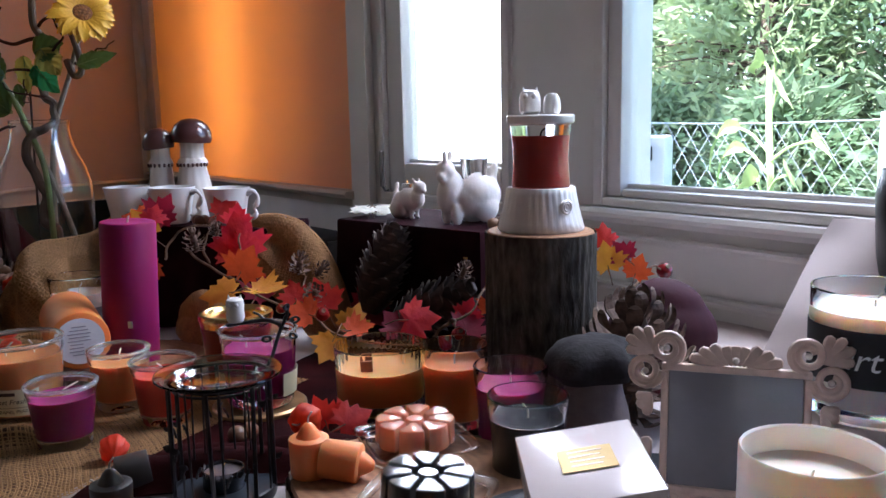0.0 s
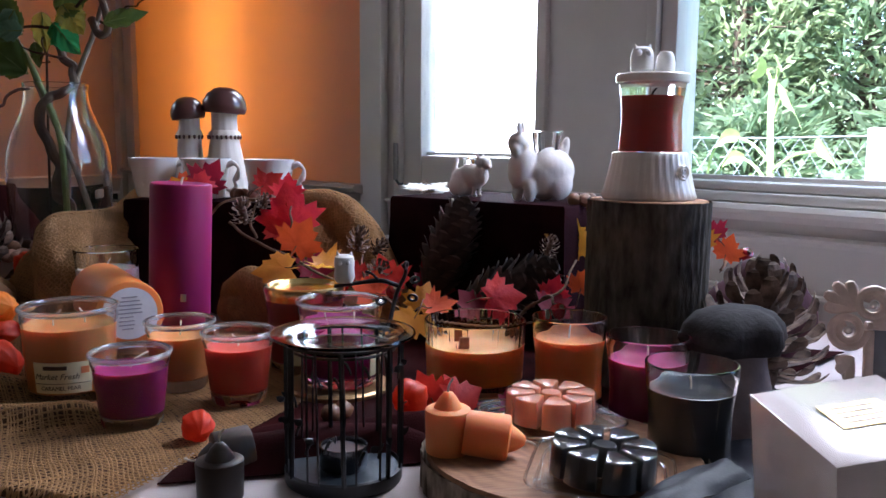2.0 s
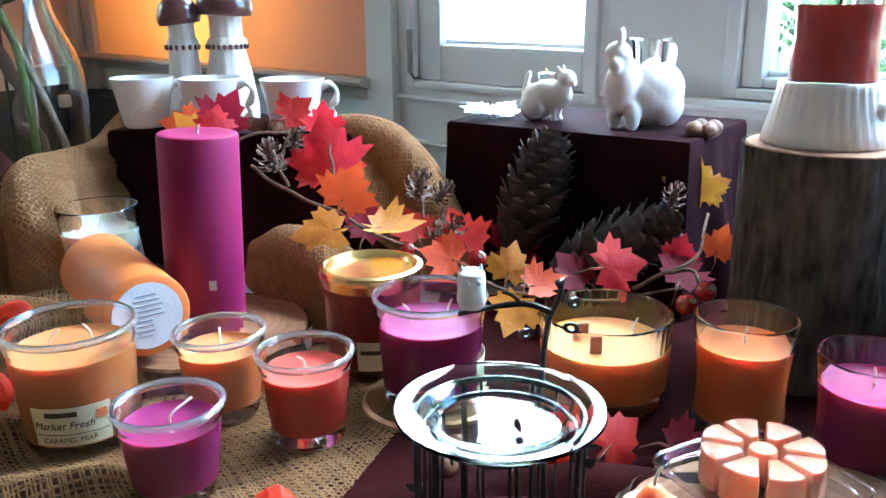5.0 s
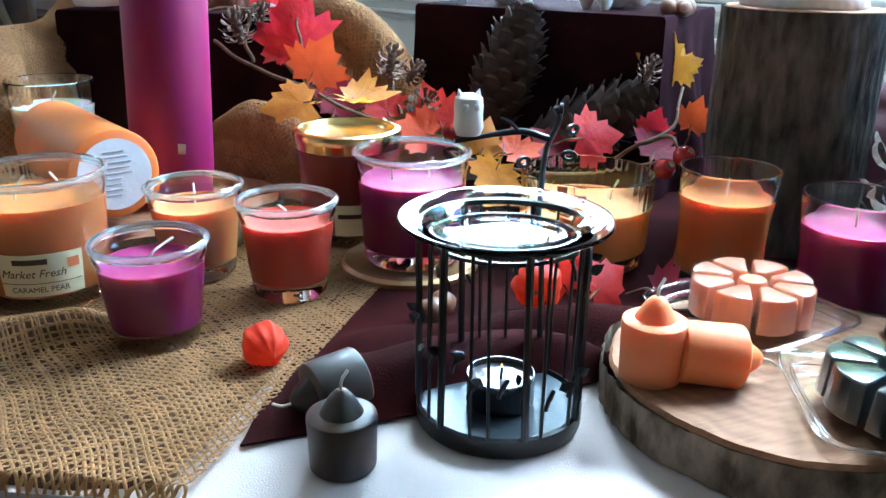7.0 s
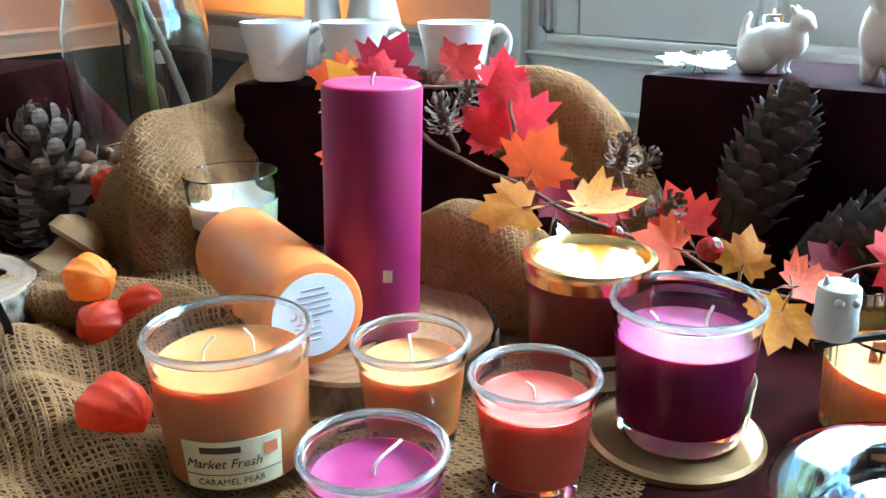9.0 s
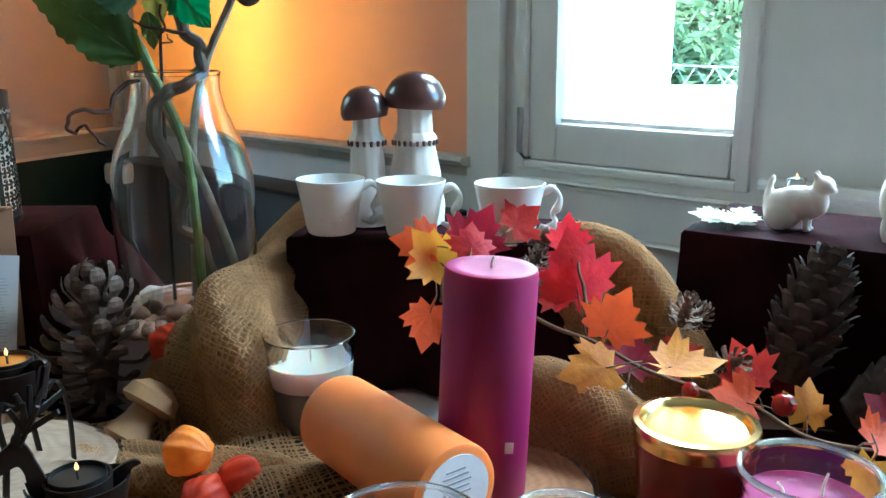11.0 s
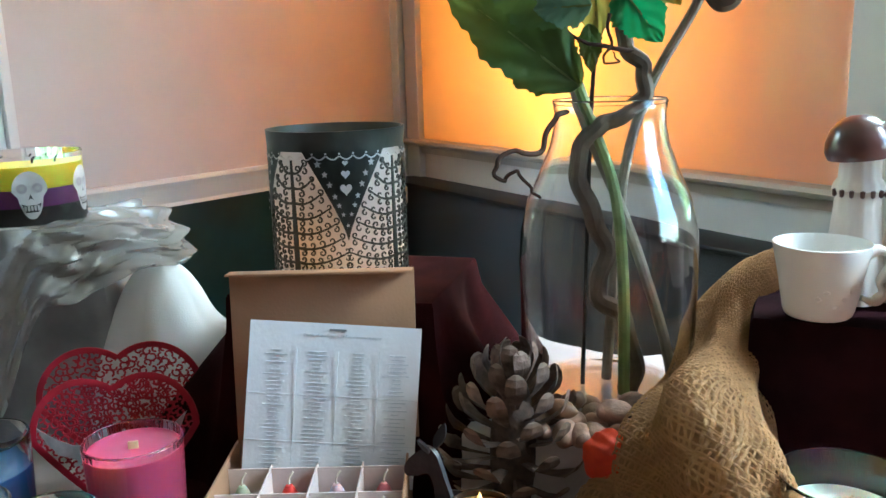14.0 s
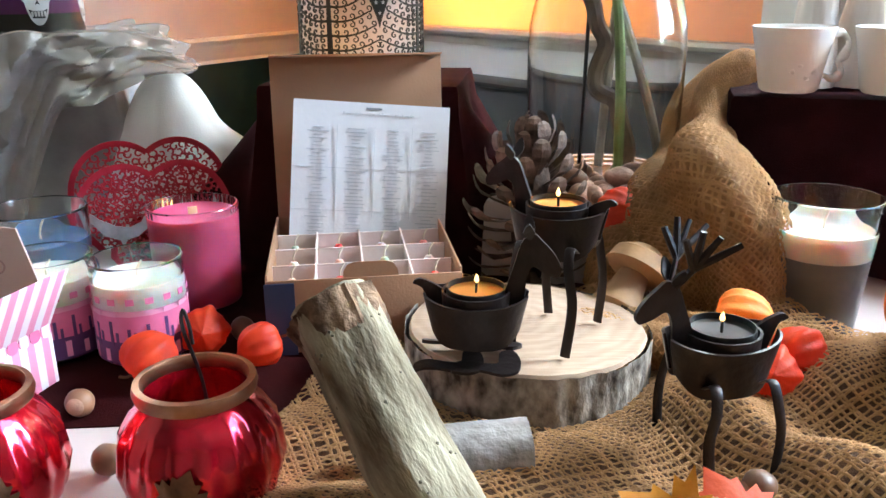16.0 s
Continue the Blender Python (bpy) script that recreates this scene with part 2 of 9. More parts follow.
def structure(ob, label, category):
    return tagged(ob, label, category, kind="structure")


E1 = 6.0
bm = bmesh.new()
for a in ((-1.575, FLOOR_Z, 0.0, 0.163), (0.0, FLOOR_Z, 0.11, CEIL_Z), (0.595, FLOOR_Z, 0.83, CEIL_Z), (0.11, FLOOR_Z, 0.595, 0.15), (0.83, FLOOR_Z, 2.15, 0.18), (2.15, FLOOR_Z, E1, CEIL_Z), (-1.575, 1.35, 0.0, CEIL_Z), (0.11, 1.45, 0.595, CEIL_Z), (0.83, 1.45, 2.15, CEIL_Z), (-1.575, 0.163, -1.46, 1.35)):
    box(a[0], 0, a[1], a[2], 0.06 if a[0] == 0.0 else 0.16, a[3], 0, bm)
box(0.0, 0.06, FLOOR_Z, 0.014, 0.16, CEIL_Z, 0, bm)
structure(part("wall_window_side", bm, PAINT, at=WALL, angle=30), "grey-white painted window wall with wooden panelling", "wall")
bm = bmesh.new()
for a in ((0, 0.13, 1.25, CEIL_Z), (1.80, FLOOR_Z, 6.6, CEIL_Z), (1.25, 1.45, 1.80, CEIL_Z), (1.25, FLOOR_Z, 1.80, 0.1)):
    box(a[0], 0, a[1], a[2], 0.16, a[3], 0, bm)
structure(part("wall_side", bm, PLASTER, at=WALL2, angle=30), "pale pink plastered side wall above a dado rail", "wall")
structure(part("wall_side_dado", box(0, 0, FLOOR_Z, 1.25, 0.16, 0.13), GREEN, at=WALL2), "dark green painted lower side wall", "wall")
P_RIGHT, P_LEFT = ORIGIN + E1 * ALONG, CORNER + 6.6 * ALONG2
AX = (P_LEFT - P_RIGHT).normalized()
REAR = Matrix.Translation(P_RIGHT) @ Matrix((AX, Vector((AX.y, -AX.x, 0)) * -1, (0, 0, 1))).transposed().to_4x4()
structure(part("wall_rear", box(-0.2, 0, FLOOR_Z, (P_LEFT - P_RIGHT).length + 0.2, 0.16, CEIL_Z), REARP, at=REAR), "unseen plain rear wall, dark to cut bounced light", "wall")
ROOM = [CORNER, P_RIGHT, P_LEFT]
MID = (CORNER + P_RIGHT + P_LEFT) / 3
grown = [(MID + (p - MID) * 1.12).to_2d() for p in ROOM]
structure(part("floor", prism(grown, FLOOR_Z - 0.1, FLOOR_Z), FLOORM), "unseen wooden floor, dark to cut bounced light", "floor")
structure(part("ceiling", prism(grown, CEIL_Z, CEIL_Z + 0.15), CEIL), "unseen grey ceiling, dimmed to cut bounced light", "ceiling")

# dado rail, panel frame and mouldings
RAIL = [(0, 0.062), (0, 0.134), (-0.028, 0.134), (-0.034, 0.126), (-0.026, 0.116), (-0.02, 0.108), (-0.016, 0.085), (-0.01, 0.072), (-0.012, 0.062)]


def moulding(name, profile, s0, s1, frame_m, material, label):
    bm = bmesh.new()
    ends = [[bm.verts.new((s, y, z)) for y, z in profile] for s in (s0, s1)]
    for k in range(len(profile)):
        j = (k + 1) % len(profile)
        bm.faces.new((ends[0][k], ends[0][j], ends[1][j], ends[1][k]))
    bm.faces.new(ends[0])
    bm.faces.new(ends[1][::-1])
    return structure(part(name, bm, material, at=frame_m, angle=30), label, "trim")


moulding("trim_dado_rail", RAIL, 0.06, 1.14, WALL2, CREAM, "cream moulded dado rail on the side wall")
moulding("trim_corner_post", [(0.002, FLOOR_Z), (0.002, CEIL_Z), (-0.03, CEIL_Z), (-0.03, FLOOR_Z)], 0.0, 0.06, WALL2, CREAM, "cream corner post between the walls")
LEDGE = [(-0.002, 0.118), (-0.002, 0.162), (-0.05, 0.162), (-0.056, 0.154), (-0.05, 0.146), (-0.02, 0.138), (-0.014, 0.118)]
BEIGE = mat("beige_trim_paint", (0.52, 0.465, 0.39), 0.45, var=0.06, scale=8, bump=0.05)
moulding("trim_panel_ledge", LEDGE, -1.53, 0.0, WALL, BEIGE, "beige painted ledge under the glowing panel")
for s0, s1 in ((-1.53, -1.455), (-0.01, 0.075)):
    moulding("trim_panel_post", [(-0.002, 0.03), (-0.002, CEIL_Z - 0.01), (-0.024, CEIL_Z - 0.01), (-0.024, 0.03)], s0, s1, WALL, PAINT, "grey-white upright post beside the glowing panel")

# ---- windows ----


def window(name, s0, s1, z0, z1, left, right, bottom, frame_m, label):
    """A casement in its opening: reveal frame, sash of four members, glass and sill."""
    w = structure(thing(name, frame_m, label, "window"), label, "window")
    for a in ((s0, z0, s0 + 0.022, z1), (s1 - 0.022, z0, s1, z1), (s0 + 0.022, z0, s1 - 0.022, z0 + 0.016), (s0 + 0.022, z1 - 0.022, s1 - 0.022, z1)):
        part("window_frame", box(a[0], -0.012, a[1], a[2], 0.058, a[3], 0.003), PAINT, w)
    a0, a1, b0, b1 = s0 + 0.022, s1 - 0.022, z0 + 0.016, z1 - 0.022
    for a in ((a0, b0, left, b1), (right, b0, a1, b1), (left, b0, right, bottom), (left, b1 - 0.06, right, b1)):
        part("sash_member", box(a[0] + 0.001, 0.0, a[1] + 0.001, a[2] - 0.001, 0.05, a[3] - 0.001, 0.005), PAINT, w)
    part("glazing_bead", box(left, 0.018, bottom, right, 0.034, bottom + 0.008, 0.002), PAINT, w)
    g = part("pane", box(left, 0.026, bottom, right, 0.03, b1 - 0.06), PANE, w)
    g.visible_shadow = False
    part("window_sill", box(s0 - 0.02, 0.1, z0 - 0.03, s1 + 0.02, 0.22, z0, 0.004), PAINT, w)
    return w


W1 = window("window_1", 0.11, 0.595, 0.15, 1.45, 0.2, 0.556, 0.242, WALL, "narrow grey-white casement window with one clear pane")
window("window_2", 0.83, 2.15, 0.18, 1.45, 0.888, 2.09, 0.214, WALL, "wide grey-white window looking out on a hedge")
window("window_3", 1.25, 1.80, 0.1, 1.45, 1.33, 1.72, 0.18, WALL2, "cream-framed side window open to the garden light")
part("hinge", tube([(0.124, -0.016, 0.18), (0.124, -0.016, 0.27)], 0.006, 10), mat("worn_steel", (0.3, 0.29, 0.28), 0.4, 0.8), W1)
part("hinge", tube([(0.124, -0.016, 0.182), (0.137, -0.016, 0.17), (0.15, -0.014, 0.172)], 0.003, 8), BLACK, W1)

# panelling under the windows
for z, d in ((0.128, 0.014), (0.036, 0.02)):
    moulding("trim_panelling", [(-0.001, z - 0.012), (-0.001, z + 0.004), (-d, z + 0.004), (-d * 1.2, z), (-d * 0.6, z - 0.006), (-d * 0.5, z - 0.012)], 0.08, 2.4, WALL, PAINT, "thin grey-white moulding under the windows")
moulding("trim_sill_board", [(-0.001, 0.15), (-0.001, 0.178), (-0.03, 0.178), (-0.034, 0.17), (-0.03, 0.162), (-0.01, 0.15)], 0.62, 2.4, WALL, PAINT, "grey-white inner sill board")

# daylight that enters through the upper part of each window
for frame_m, inward, s0, s1, power in ((WALL, INWARD, 0.2, 0.556, 0.75), (WALL, INWARD + 0.45 * ALONG, 0.95, 1.75, 3.3), (WALL2, INWARD2, 1.35, 1.70, 0.22)):
    lamp = new("window_daylight", bpy.data.lights.new("window_daylight", "AREA"))
    lamp.data.shape, lamp.data.size, lamp.data.size_y, lamp.data.energy, lamp.data.color = "RECTANGLE", s1 - s0, 0.46, power, (1.0, 0.99, 0.93)
    lamp.data.spread = radians(150)
    c = frame_m @ Vector(((s0 + s1) / 2, 0.1, 1.12))
    lamp.matrix_world = look(c, c + inward + Vector((0, 0, -0.55)))

# ---- the glowing panel: translucent sheet with a tube lamp behind it ----
m = bpy.data.materials.new("translucent_peach_acrylic")
m.use_nodes = True
nt = m.node_tree
PB = nt.nodes["Principled BSDF"]
PB.inputs["Base Color"].default_value, PB.inputs["Roughness"].default_value = (0.66, 0.50, 0.42, 1), 0.04
tr, mx = nt.nodes.new("ShaderNodeBsdfTranslucent"), nt.nodes.new("ShaderNodeMixShader")
tr.inputs[0].default_value = (1.0, 0.60, 0.23, 1)
mx.inputs[0].default_value = 0.5
for a, c in ((PB.outputs[0], mx.inputs[1]), (tr.outputs[0], mx.inputs[2]), (mx.outputs[0], nt.nodes["Material Output"].inputs[0])):
    nt.links.new(a, c)
PANEL_MAT = m
panel = thing("light_panel", WALL, "backlit glossy peach panel with an orange glow", "light panel")
part("acrylic_sheet", box(-1.46, -0.004, 0.163, -0.01, 0.0, 1.35), PANEL_MAT, panel, angle=0)
WHITEBOX = mat("white_lightbox_paint", (0.8, 0.8, 0.78), 0.8)
part("light_box_back", box(-1.46, 0.15, 0.163, 0.0, 0.16, 1.35), WHITEBOX, panel, angle=0)
for wide, power in ((0.06, 0.17), (0.34, 0.36), (1.1, 0.52)):
    strip = new("panel_tube", bpy.data.lights.new("panel_tube", "AREA"))
    strip.data.shape, strip.data.size, strip.data.size_y, strip.data.energy, strip.data.color = "RECTANGLE", wide, 1.1, power, (1.0, 0.84, 0.38)
    c = WALL @ Vector((-0.82, 0.148 - 0.01 * wide, 0.76))
    strip.matrix_world = look(c, c + INWARD)

# ---- radiator below the panel ----
radiator = thing("radiator", WALL, "dark grey perforated radiator cover", "radiator")
part("cover", box(-1.5, -0.1, FLOOR_Z + 0.1, -0.02, -0.004, 0.03, 0.004), mat("dark_grey_mesh_metal", (0.055, 0.055, 0.055), 0.6, var=0.3, scale=300, bump=0.6, bscale=900), radiator)
part("top_grille", box(-1.5, -0.12, 0.03, -0.02, -0.004, 0.042, 0.004), mat("black_grille", (0.015, 0.015, 0.016), 0.5), radiator)
for k in range(3):
    part("foot", box(-1.4 + k * 0.65, -0.09, FLOOR_Z, -1.36 + k * 0.65, -0.03, FLOOR_Z + 0.1), BLACK, radiator)
valve = thing("radiator_valve", WALL @ pose(-1.36, -0.16, -0.02), "white plastic radiator valve", "valve")
part("knob", lathe([(0, 0), (0.026, 0), (0.03, 0.01), (0.03, 0.05), (0.024, 0.06), (0, 0.062)], 20, wave=lambda a, r, z: r * (1 + 0.03 * math.cos(8 * a))), CERAMIC, valve)
part("pipe", tube([(0, 0, 0.002), (0, 0, FLOOR_Z + 0.021)], 0.008, 10), BLACK, valve)

# ---- tables ----
LEFT_DIR = Vector((-0.965, 0.262, 0))
A0 = Vector((-0.045, 0.600, 0))
BACKWARD = Vector((0.262, 0.965, 0))


def table_pt(a, b):
    return A0 + LEFT_DIR * a + BACKWARD * b


outline = [table_pt(a, b).to_2d() for a, b in ((-0.42, 0), (2.2, 0), (2.2, 1.0), (-0.42, 1.0))]
WOOD = mat("table_wood", (0.2, 0.1, 0.05), 0.5, var=0.3, scale=10, stretch=(1, 6, 1))
table = thing("table", Matrix.Identity(4), "long wooden display table under a white cloth", "table")
part("tabletop", prism(outline, -0.032, -0.005, 0.003), WOOD, table)
for a, b in ((-0.36, 0.06), (2.12, 0.06), (2.12, 0.94), (-0.36, 0.94)):
    p = table_pt(a, b)
    part("leg", box(p.x - 0.025, p.y - 0.025, FLOOR_Z, p.x + 0.025, p.y + 0.025, -0.032, 0.004), WOOD, table)


def cloth_over(a0, a1, b0, b1, drop, seed, lift=0.0):
    """A cloth lying on the table and falling over its front edge in soft folds."""
    def fn(u, v):
        a, w = a0 + (a1 - a0) * u, v * (b1 - b0 + drop)
        if w < drop:
            k = (drop - w) / drop
            p = table_pt(a, -0.004 - 0.03 * k * (0.5 + nz(a, seed, s=9)) - 0.012 * k * math.sin(a * 26 + 2 * nz(a, 1, s=4)))
            p.z = -(drop - w) + lift
        else:
            b = b0 + w - drop
            p = table_pt(a, b)
            p.z = lift + 0.0012 * nz(a, b, seed, s=14) * sm(0, 0.03, b)
        return p
    return fn


tagged(part("tablecloth", sheet(cloth_over(-0.43, 2.21, 0, 1.005, 0.55, 3.0, -0.002), 150, 110, 0.002), LINEN, angle=60), "white linen tablecloth falling over the table edge", "tablecloth")
out2 = [Vector((-0.055, 0.590)), Vector((0.46, 0.452)), Vector((0.95, 0.32)), Vector((0.80, -0.32)), Vector((0.36, -0.2)), Vector((-0.0, 0.3))]
low_table = thing("side_table", Matrix.Identity(4), "small wooden side table beside the display table", "table")
part("tabletop", prism(out2, -0.03, -0.006, 0.003), WOOD, low_table)
for x, y in ((0.03, 0.5), (0.85, 0.28), (0.75, -0.24), (0.36, -0.1)):
    part("leg", box(x - 0.02, y - 0.02, FLOOR_Z, x + 0.02, y + 0.02, -0.03, 0.003), WOOD, low_table)


def black_cloth():
    bm = bmesh.new()
    n, rings = 96, []
    mid = Vector((0.4, 0.2))
    edge = []
    for k in range(n):
        t = k / n * len(out2)
        i = int(t) % len(out2)
        edge.append(out2[i].lerp(out2[(i + 1) % len(out2)], t - int(t)))
    for f, dz, grow in ((0.3, 0, 1), (0.7, 0, 1), (0.93, 0, 1), (1.0, -0.002, 1), (1.0, -0.012, 1.012), (1.0, -0.1, 1.02), (1.0, -0.25, 1.05), (1.0, -0.45, 1.08)):
        ring = []
        for k, e in enumerate(edge):
            d = e - mid
            w = 1 + (0.03 * math.sin(k * 1.1) + 0.03 * nz(k * 0.3, f)) * (dz < -0.05)
            p = mid + d * f * (grow if dz > -0.05 else grow * w)
            if dz < -0.005 and p.x < 0.5 and e.y > 0.42:
                p = mid + d * (0.999 if dz > -0.05 else 0.99)
            ring.append(bm.verts.new((p.x, p.y, -0.003 + dz + (0.003 * nz(p.x, p.y, 2, s=20) + 0.002 if dz == 0 else 0))))
        rings.append(ring)
    c = bm.verts.new((mid.x, mid.y, -0.001))
    for k in range(n):
        bm.faces.new((c, rings[0][k], rings[0][(k + 1) % n]))
    for a, b in zip(rings, rings[1:]):
        for k in range(n):
            bm.faces.new((a[k], b[k], b[(k + 1) % n], a[(k + 1) % n]))
    return bm


tagged(part("black_tablecloth", black_cloth(), NAVY, angle=60), "black satin cloth over the side table", "tablecloth")


def satin_patch(u, v):
    x = 0.070 + 0.55 * u - 0.02 * v
    front, back = 0.596 - 0.272 * x, 0.88 - 0.272 * x
    p = front + (back - front) * v
    fold = 0.006 * abs(math.sin(38 * (x - 0.6 * p) + 3 * nz(x, p, 3, s=8)))
    return (x, p, 0.0030 + fold * sm(0, 0.1, u) * sm(0, 0.15, v) * sm(1, 0.85, v) * sm(1, 0.9, u))


tagged(part("black_cloth", sheet(satin_patch, 80, 50, 0.0012), NAVY, angle=60), "black satin cloth spread beneath the white candle box", "cloth")


# ---- burlap and velvet on the table ----


def weave(name, fn, lu, lv, label, parent=None, pitch=0.0035, relief=0.0006, width=0.235, seed=1, closed=False):
    """Open jute scrim laid on the bias: every yarn is a ridged ribbon that passes over and under the crossing ones. fn(u, v) gives the surface, lu by lv metres large."""
    rng = np.random.default_rng(seed)
    GN = 130
    c01 = np.linspace(0, 1, GN + 1)
    coarse = np.array([[fn(a, b) for b in c01] for a in c01], dtype=float)

    def sample(grid, uu, vv):
        x, y = np.clip(uu, 0, 1) * GN, np.clip(vv, 0, 1) * GN
        i, j = np.minimum(x.astype(int), GN - 1), np.minimum(y.astype(int), GN - 1)
        fx, fy = (x - i)[..., None], (y - j)[..., None]
        return grid[i, j] * (1 - fx) * (1 - fy) + grid[i + 1, j] * fx * (1 - fy) + grid[i, j + 1] * (1 - fx) * fy + grid[i + 1, j + 1] * fx * fy
    nrm = np.cross(np.gradient(coarse, axis=0), np.gradient(coarse, axis=1))
    nrm /= np.linalg.norm(nrm, axis=2, keepdims=True) + 1e-9
    outward = (nrm * (coarse - coarse.mean(axis=0, keepdims=True))).sum() if closed else nrm[..., 2].mean()
    if outward < 0:
        nrm = -nrm
    root = math.sqrt(0.5)
    wobble = rng.random(8) * 6.3
    verts, faces, base = [], [], 0
    for direction in (0, 1):
        low, high = ((0.0, (lu + lv) * root), (-lv * root, lu * root))[direction]
        along = ((-lv * root, lu * root), (0.0, (lu + lv) * root))[direction]
        idx = np.arange(int((along[1] - along[0]) / pitch) * 2 + 2)
        run = along[0] + idx * pitch / 2
        for k in range(int((high - low) / pitch) + 1):
            if rng.random() < 0.004:
                continue
            drift = np.cumsum(rng.standard_normal(len(run))) * 0.00007
            line = low + (k + 0.5 + 0.07 * rng.standard_normal()) * pitch + drift + 0.0016 * np.sin(run * 31 + wobble[direction]) + 0.0012 * np.sin(run * 67 + 40 * k * pitch + wobble[2 + direction])
            w = width * pitch * (0.8 + 0.4 * rng.random())
            over = relief * np.cos(np.pi * ((idx - 1) / 2 + k + direction))
            rows3 = []
            for side in (-1, 0, 1):
                c = line + side * w
                p_, q_ = (c, run) if direction == 0 else (run, c)
                rows3.append(((p_ + q_) * root / lu, (p_ - q_) * root / lv))
            inside = (rows3[1][0] > 0) & (rows3[1][0] < 1) & (rows3[1][1] > 0) & (rows3[1][1] < 1)
            if inside.sum() < 3:
                continue
            for side, (uu, vv) in zip((-1, 0, 1), rows3):
                uu, vv = uu[inside], vv[inside]
                verts.append(sample(coarse, uu, vv) + sample(nrm, uu, vv) * (over[inside] + (0.0007 if side == 0 else 0))[:, None])
            m_ = int(inside.sum())
            i = np.arange(m_ - 1)
            for s_ in (0, 1):
                o = base + s_ * m_
                faces.append(np.stack([o + i, o + i + 1, o + m_ + i + 1, o + m_ + i], 1))
            base += 3 * m_
    v, f = np.concatenate(verts), np.concatenate(faces)
    me = bpy.data.meshes.new(name)
    me.from_pydata(v.tolist(), [], f.tolist())
    ob = part_mesh(name, me, BURLAP, parent, angle=0)
    me.shade_smooth()
    return tagged(ob, label, "burlap", kind="" if parent else "stuff")


def burlap_floor(u, v):
    """The large runner: right edge from the front of the table to the gold-lidded jar, left end beside the birch slice."""
    right = Vector((-0.425, 0.616)).lerp(Vector((-0.175, 1.10)), v)
    left = Vector((-1.110, 0.845)).lerp(Vector((-0.90, 1.36)), v)
    p = right.lerp(left, u)
    p += Vector((0.012, 0.02)) * math.sin(5 * v + 2 * u)
    fold = 0.024 * sm(0.30, 0.46, u) * (0.5 + 0.5 * math.sin(30 * (p.x * 0.55 + p.y * 1.0) + 3.2 * nz(p.x, p.y, 0, s=6))) * (1 - 0.6 * sm(0.75, 0.9, u)) + 0.006 * sm(0.30, 0.46, u) * (1 + math.sin(60 * (p.y - 0.4 * p.x)))
    flat = 1 - sm(0.06, 0.11, math.hypot(p.x + 0.818, p.y - 1.21) - 0.02)
    z = 0.0048 + fold * (1 - flat) + 0.0025 * (1 + nz(p.x, p.y, 5, s=12))
    ridge = math.exp(-((p.y - 0.893 - 0.02 * math.sin(14 * p.x)) / 0.014) ** 2) * sm(-0.70, -0.62, p.x) * sm(-0.440, -0.475, p.x)
    z += 0.017 * ridge
    edge = 0.59 - 0.272 * p.x
    if p.y < edge:
        z = min(z, 0.005) - (edge - p.y) * 3
    return (p.x, max(p.y, edge - 0.012), z)


runner = weave("burlap_runner", burlap_floor, 0.72, 0.56, "golden jute burlap runner spread over the table", seed=2)
# Added dark sheet, so the runner's open weave shows shaded gaps.
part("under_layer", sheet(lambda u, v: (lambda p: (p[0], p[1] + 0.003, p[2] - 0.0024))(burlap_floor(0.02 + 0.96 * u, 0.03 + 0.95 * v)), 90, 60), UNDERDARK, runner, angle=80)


def velvet_floor(u, v):
    right = Vector((-0.36, 0.735)).lerp(Vector((-0.19, 1.25)), v)
    far = Vector((0.02, 0.80)).lerp(Vector((0.42, 1.12)), v)
    p = right.lerp(far, u)
    d = 0.022 * abs(math.sin(26 * (0.35 * p.x + p.y) + 4 * nz(p.x, p.y, 1, s=7))) * sm(0.0, 0.1, u) * sm(0, 0.06, v)
    return (p.x, p.y, 0.002 + d * (1 - sm(0.16, 0.26, v)) + 0.003 * (1 + nz(p.x, p.y, 2, s=15)) * sm(0, 0.05, v))


tagged(part("velvet_cloth", sheet(velvet_floor, 90, 90, 0.0015), VELVET, angle=60), "crumpled dark aubergine velvet under the candles", "cloth")


def velvet_left(u, v):
    p = Vector((-0.60, 1.16)).lerp(Vector((-1.26, 1.13)), u).lerp(Vector((-0.62, 1.62)).lerp(Vector((-1.16, 1.72)), u), v)
    d = 0.008 * abs(math.sin(24 * (p.x + 0.3 * p.y) + 3 * nz(p.x, p.y, 1, s=6)))
    return (p.x, p.y, 0.0015 + d * sm(0, 0.1, v) * sm(0, 0.1, u) * sm(1, 0.9, u) * sm(1, .9, v))


tagged(part("velvet_cloth", sheet(velvet_left, 80, 60, 0.0015), VELVET, angle=60), "dark aubergine velvet beneath the sample box", "cloth")


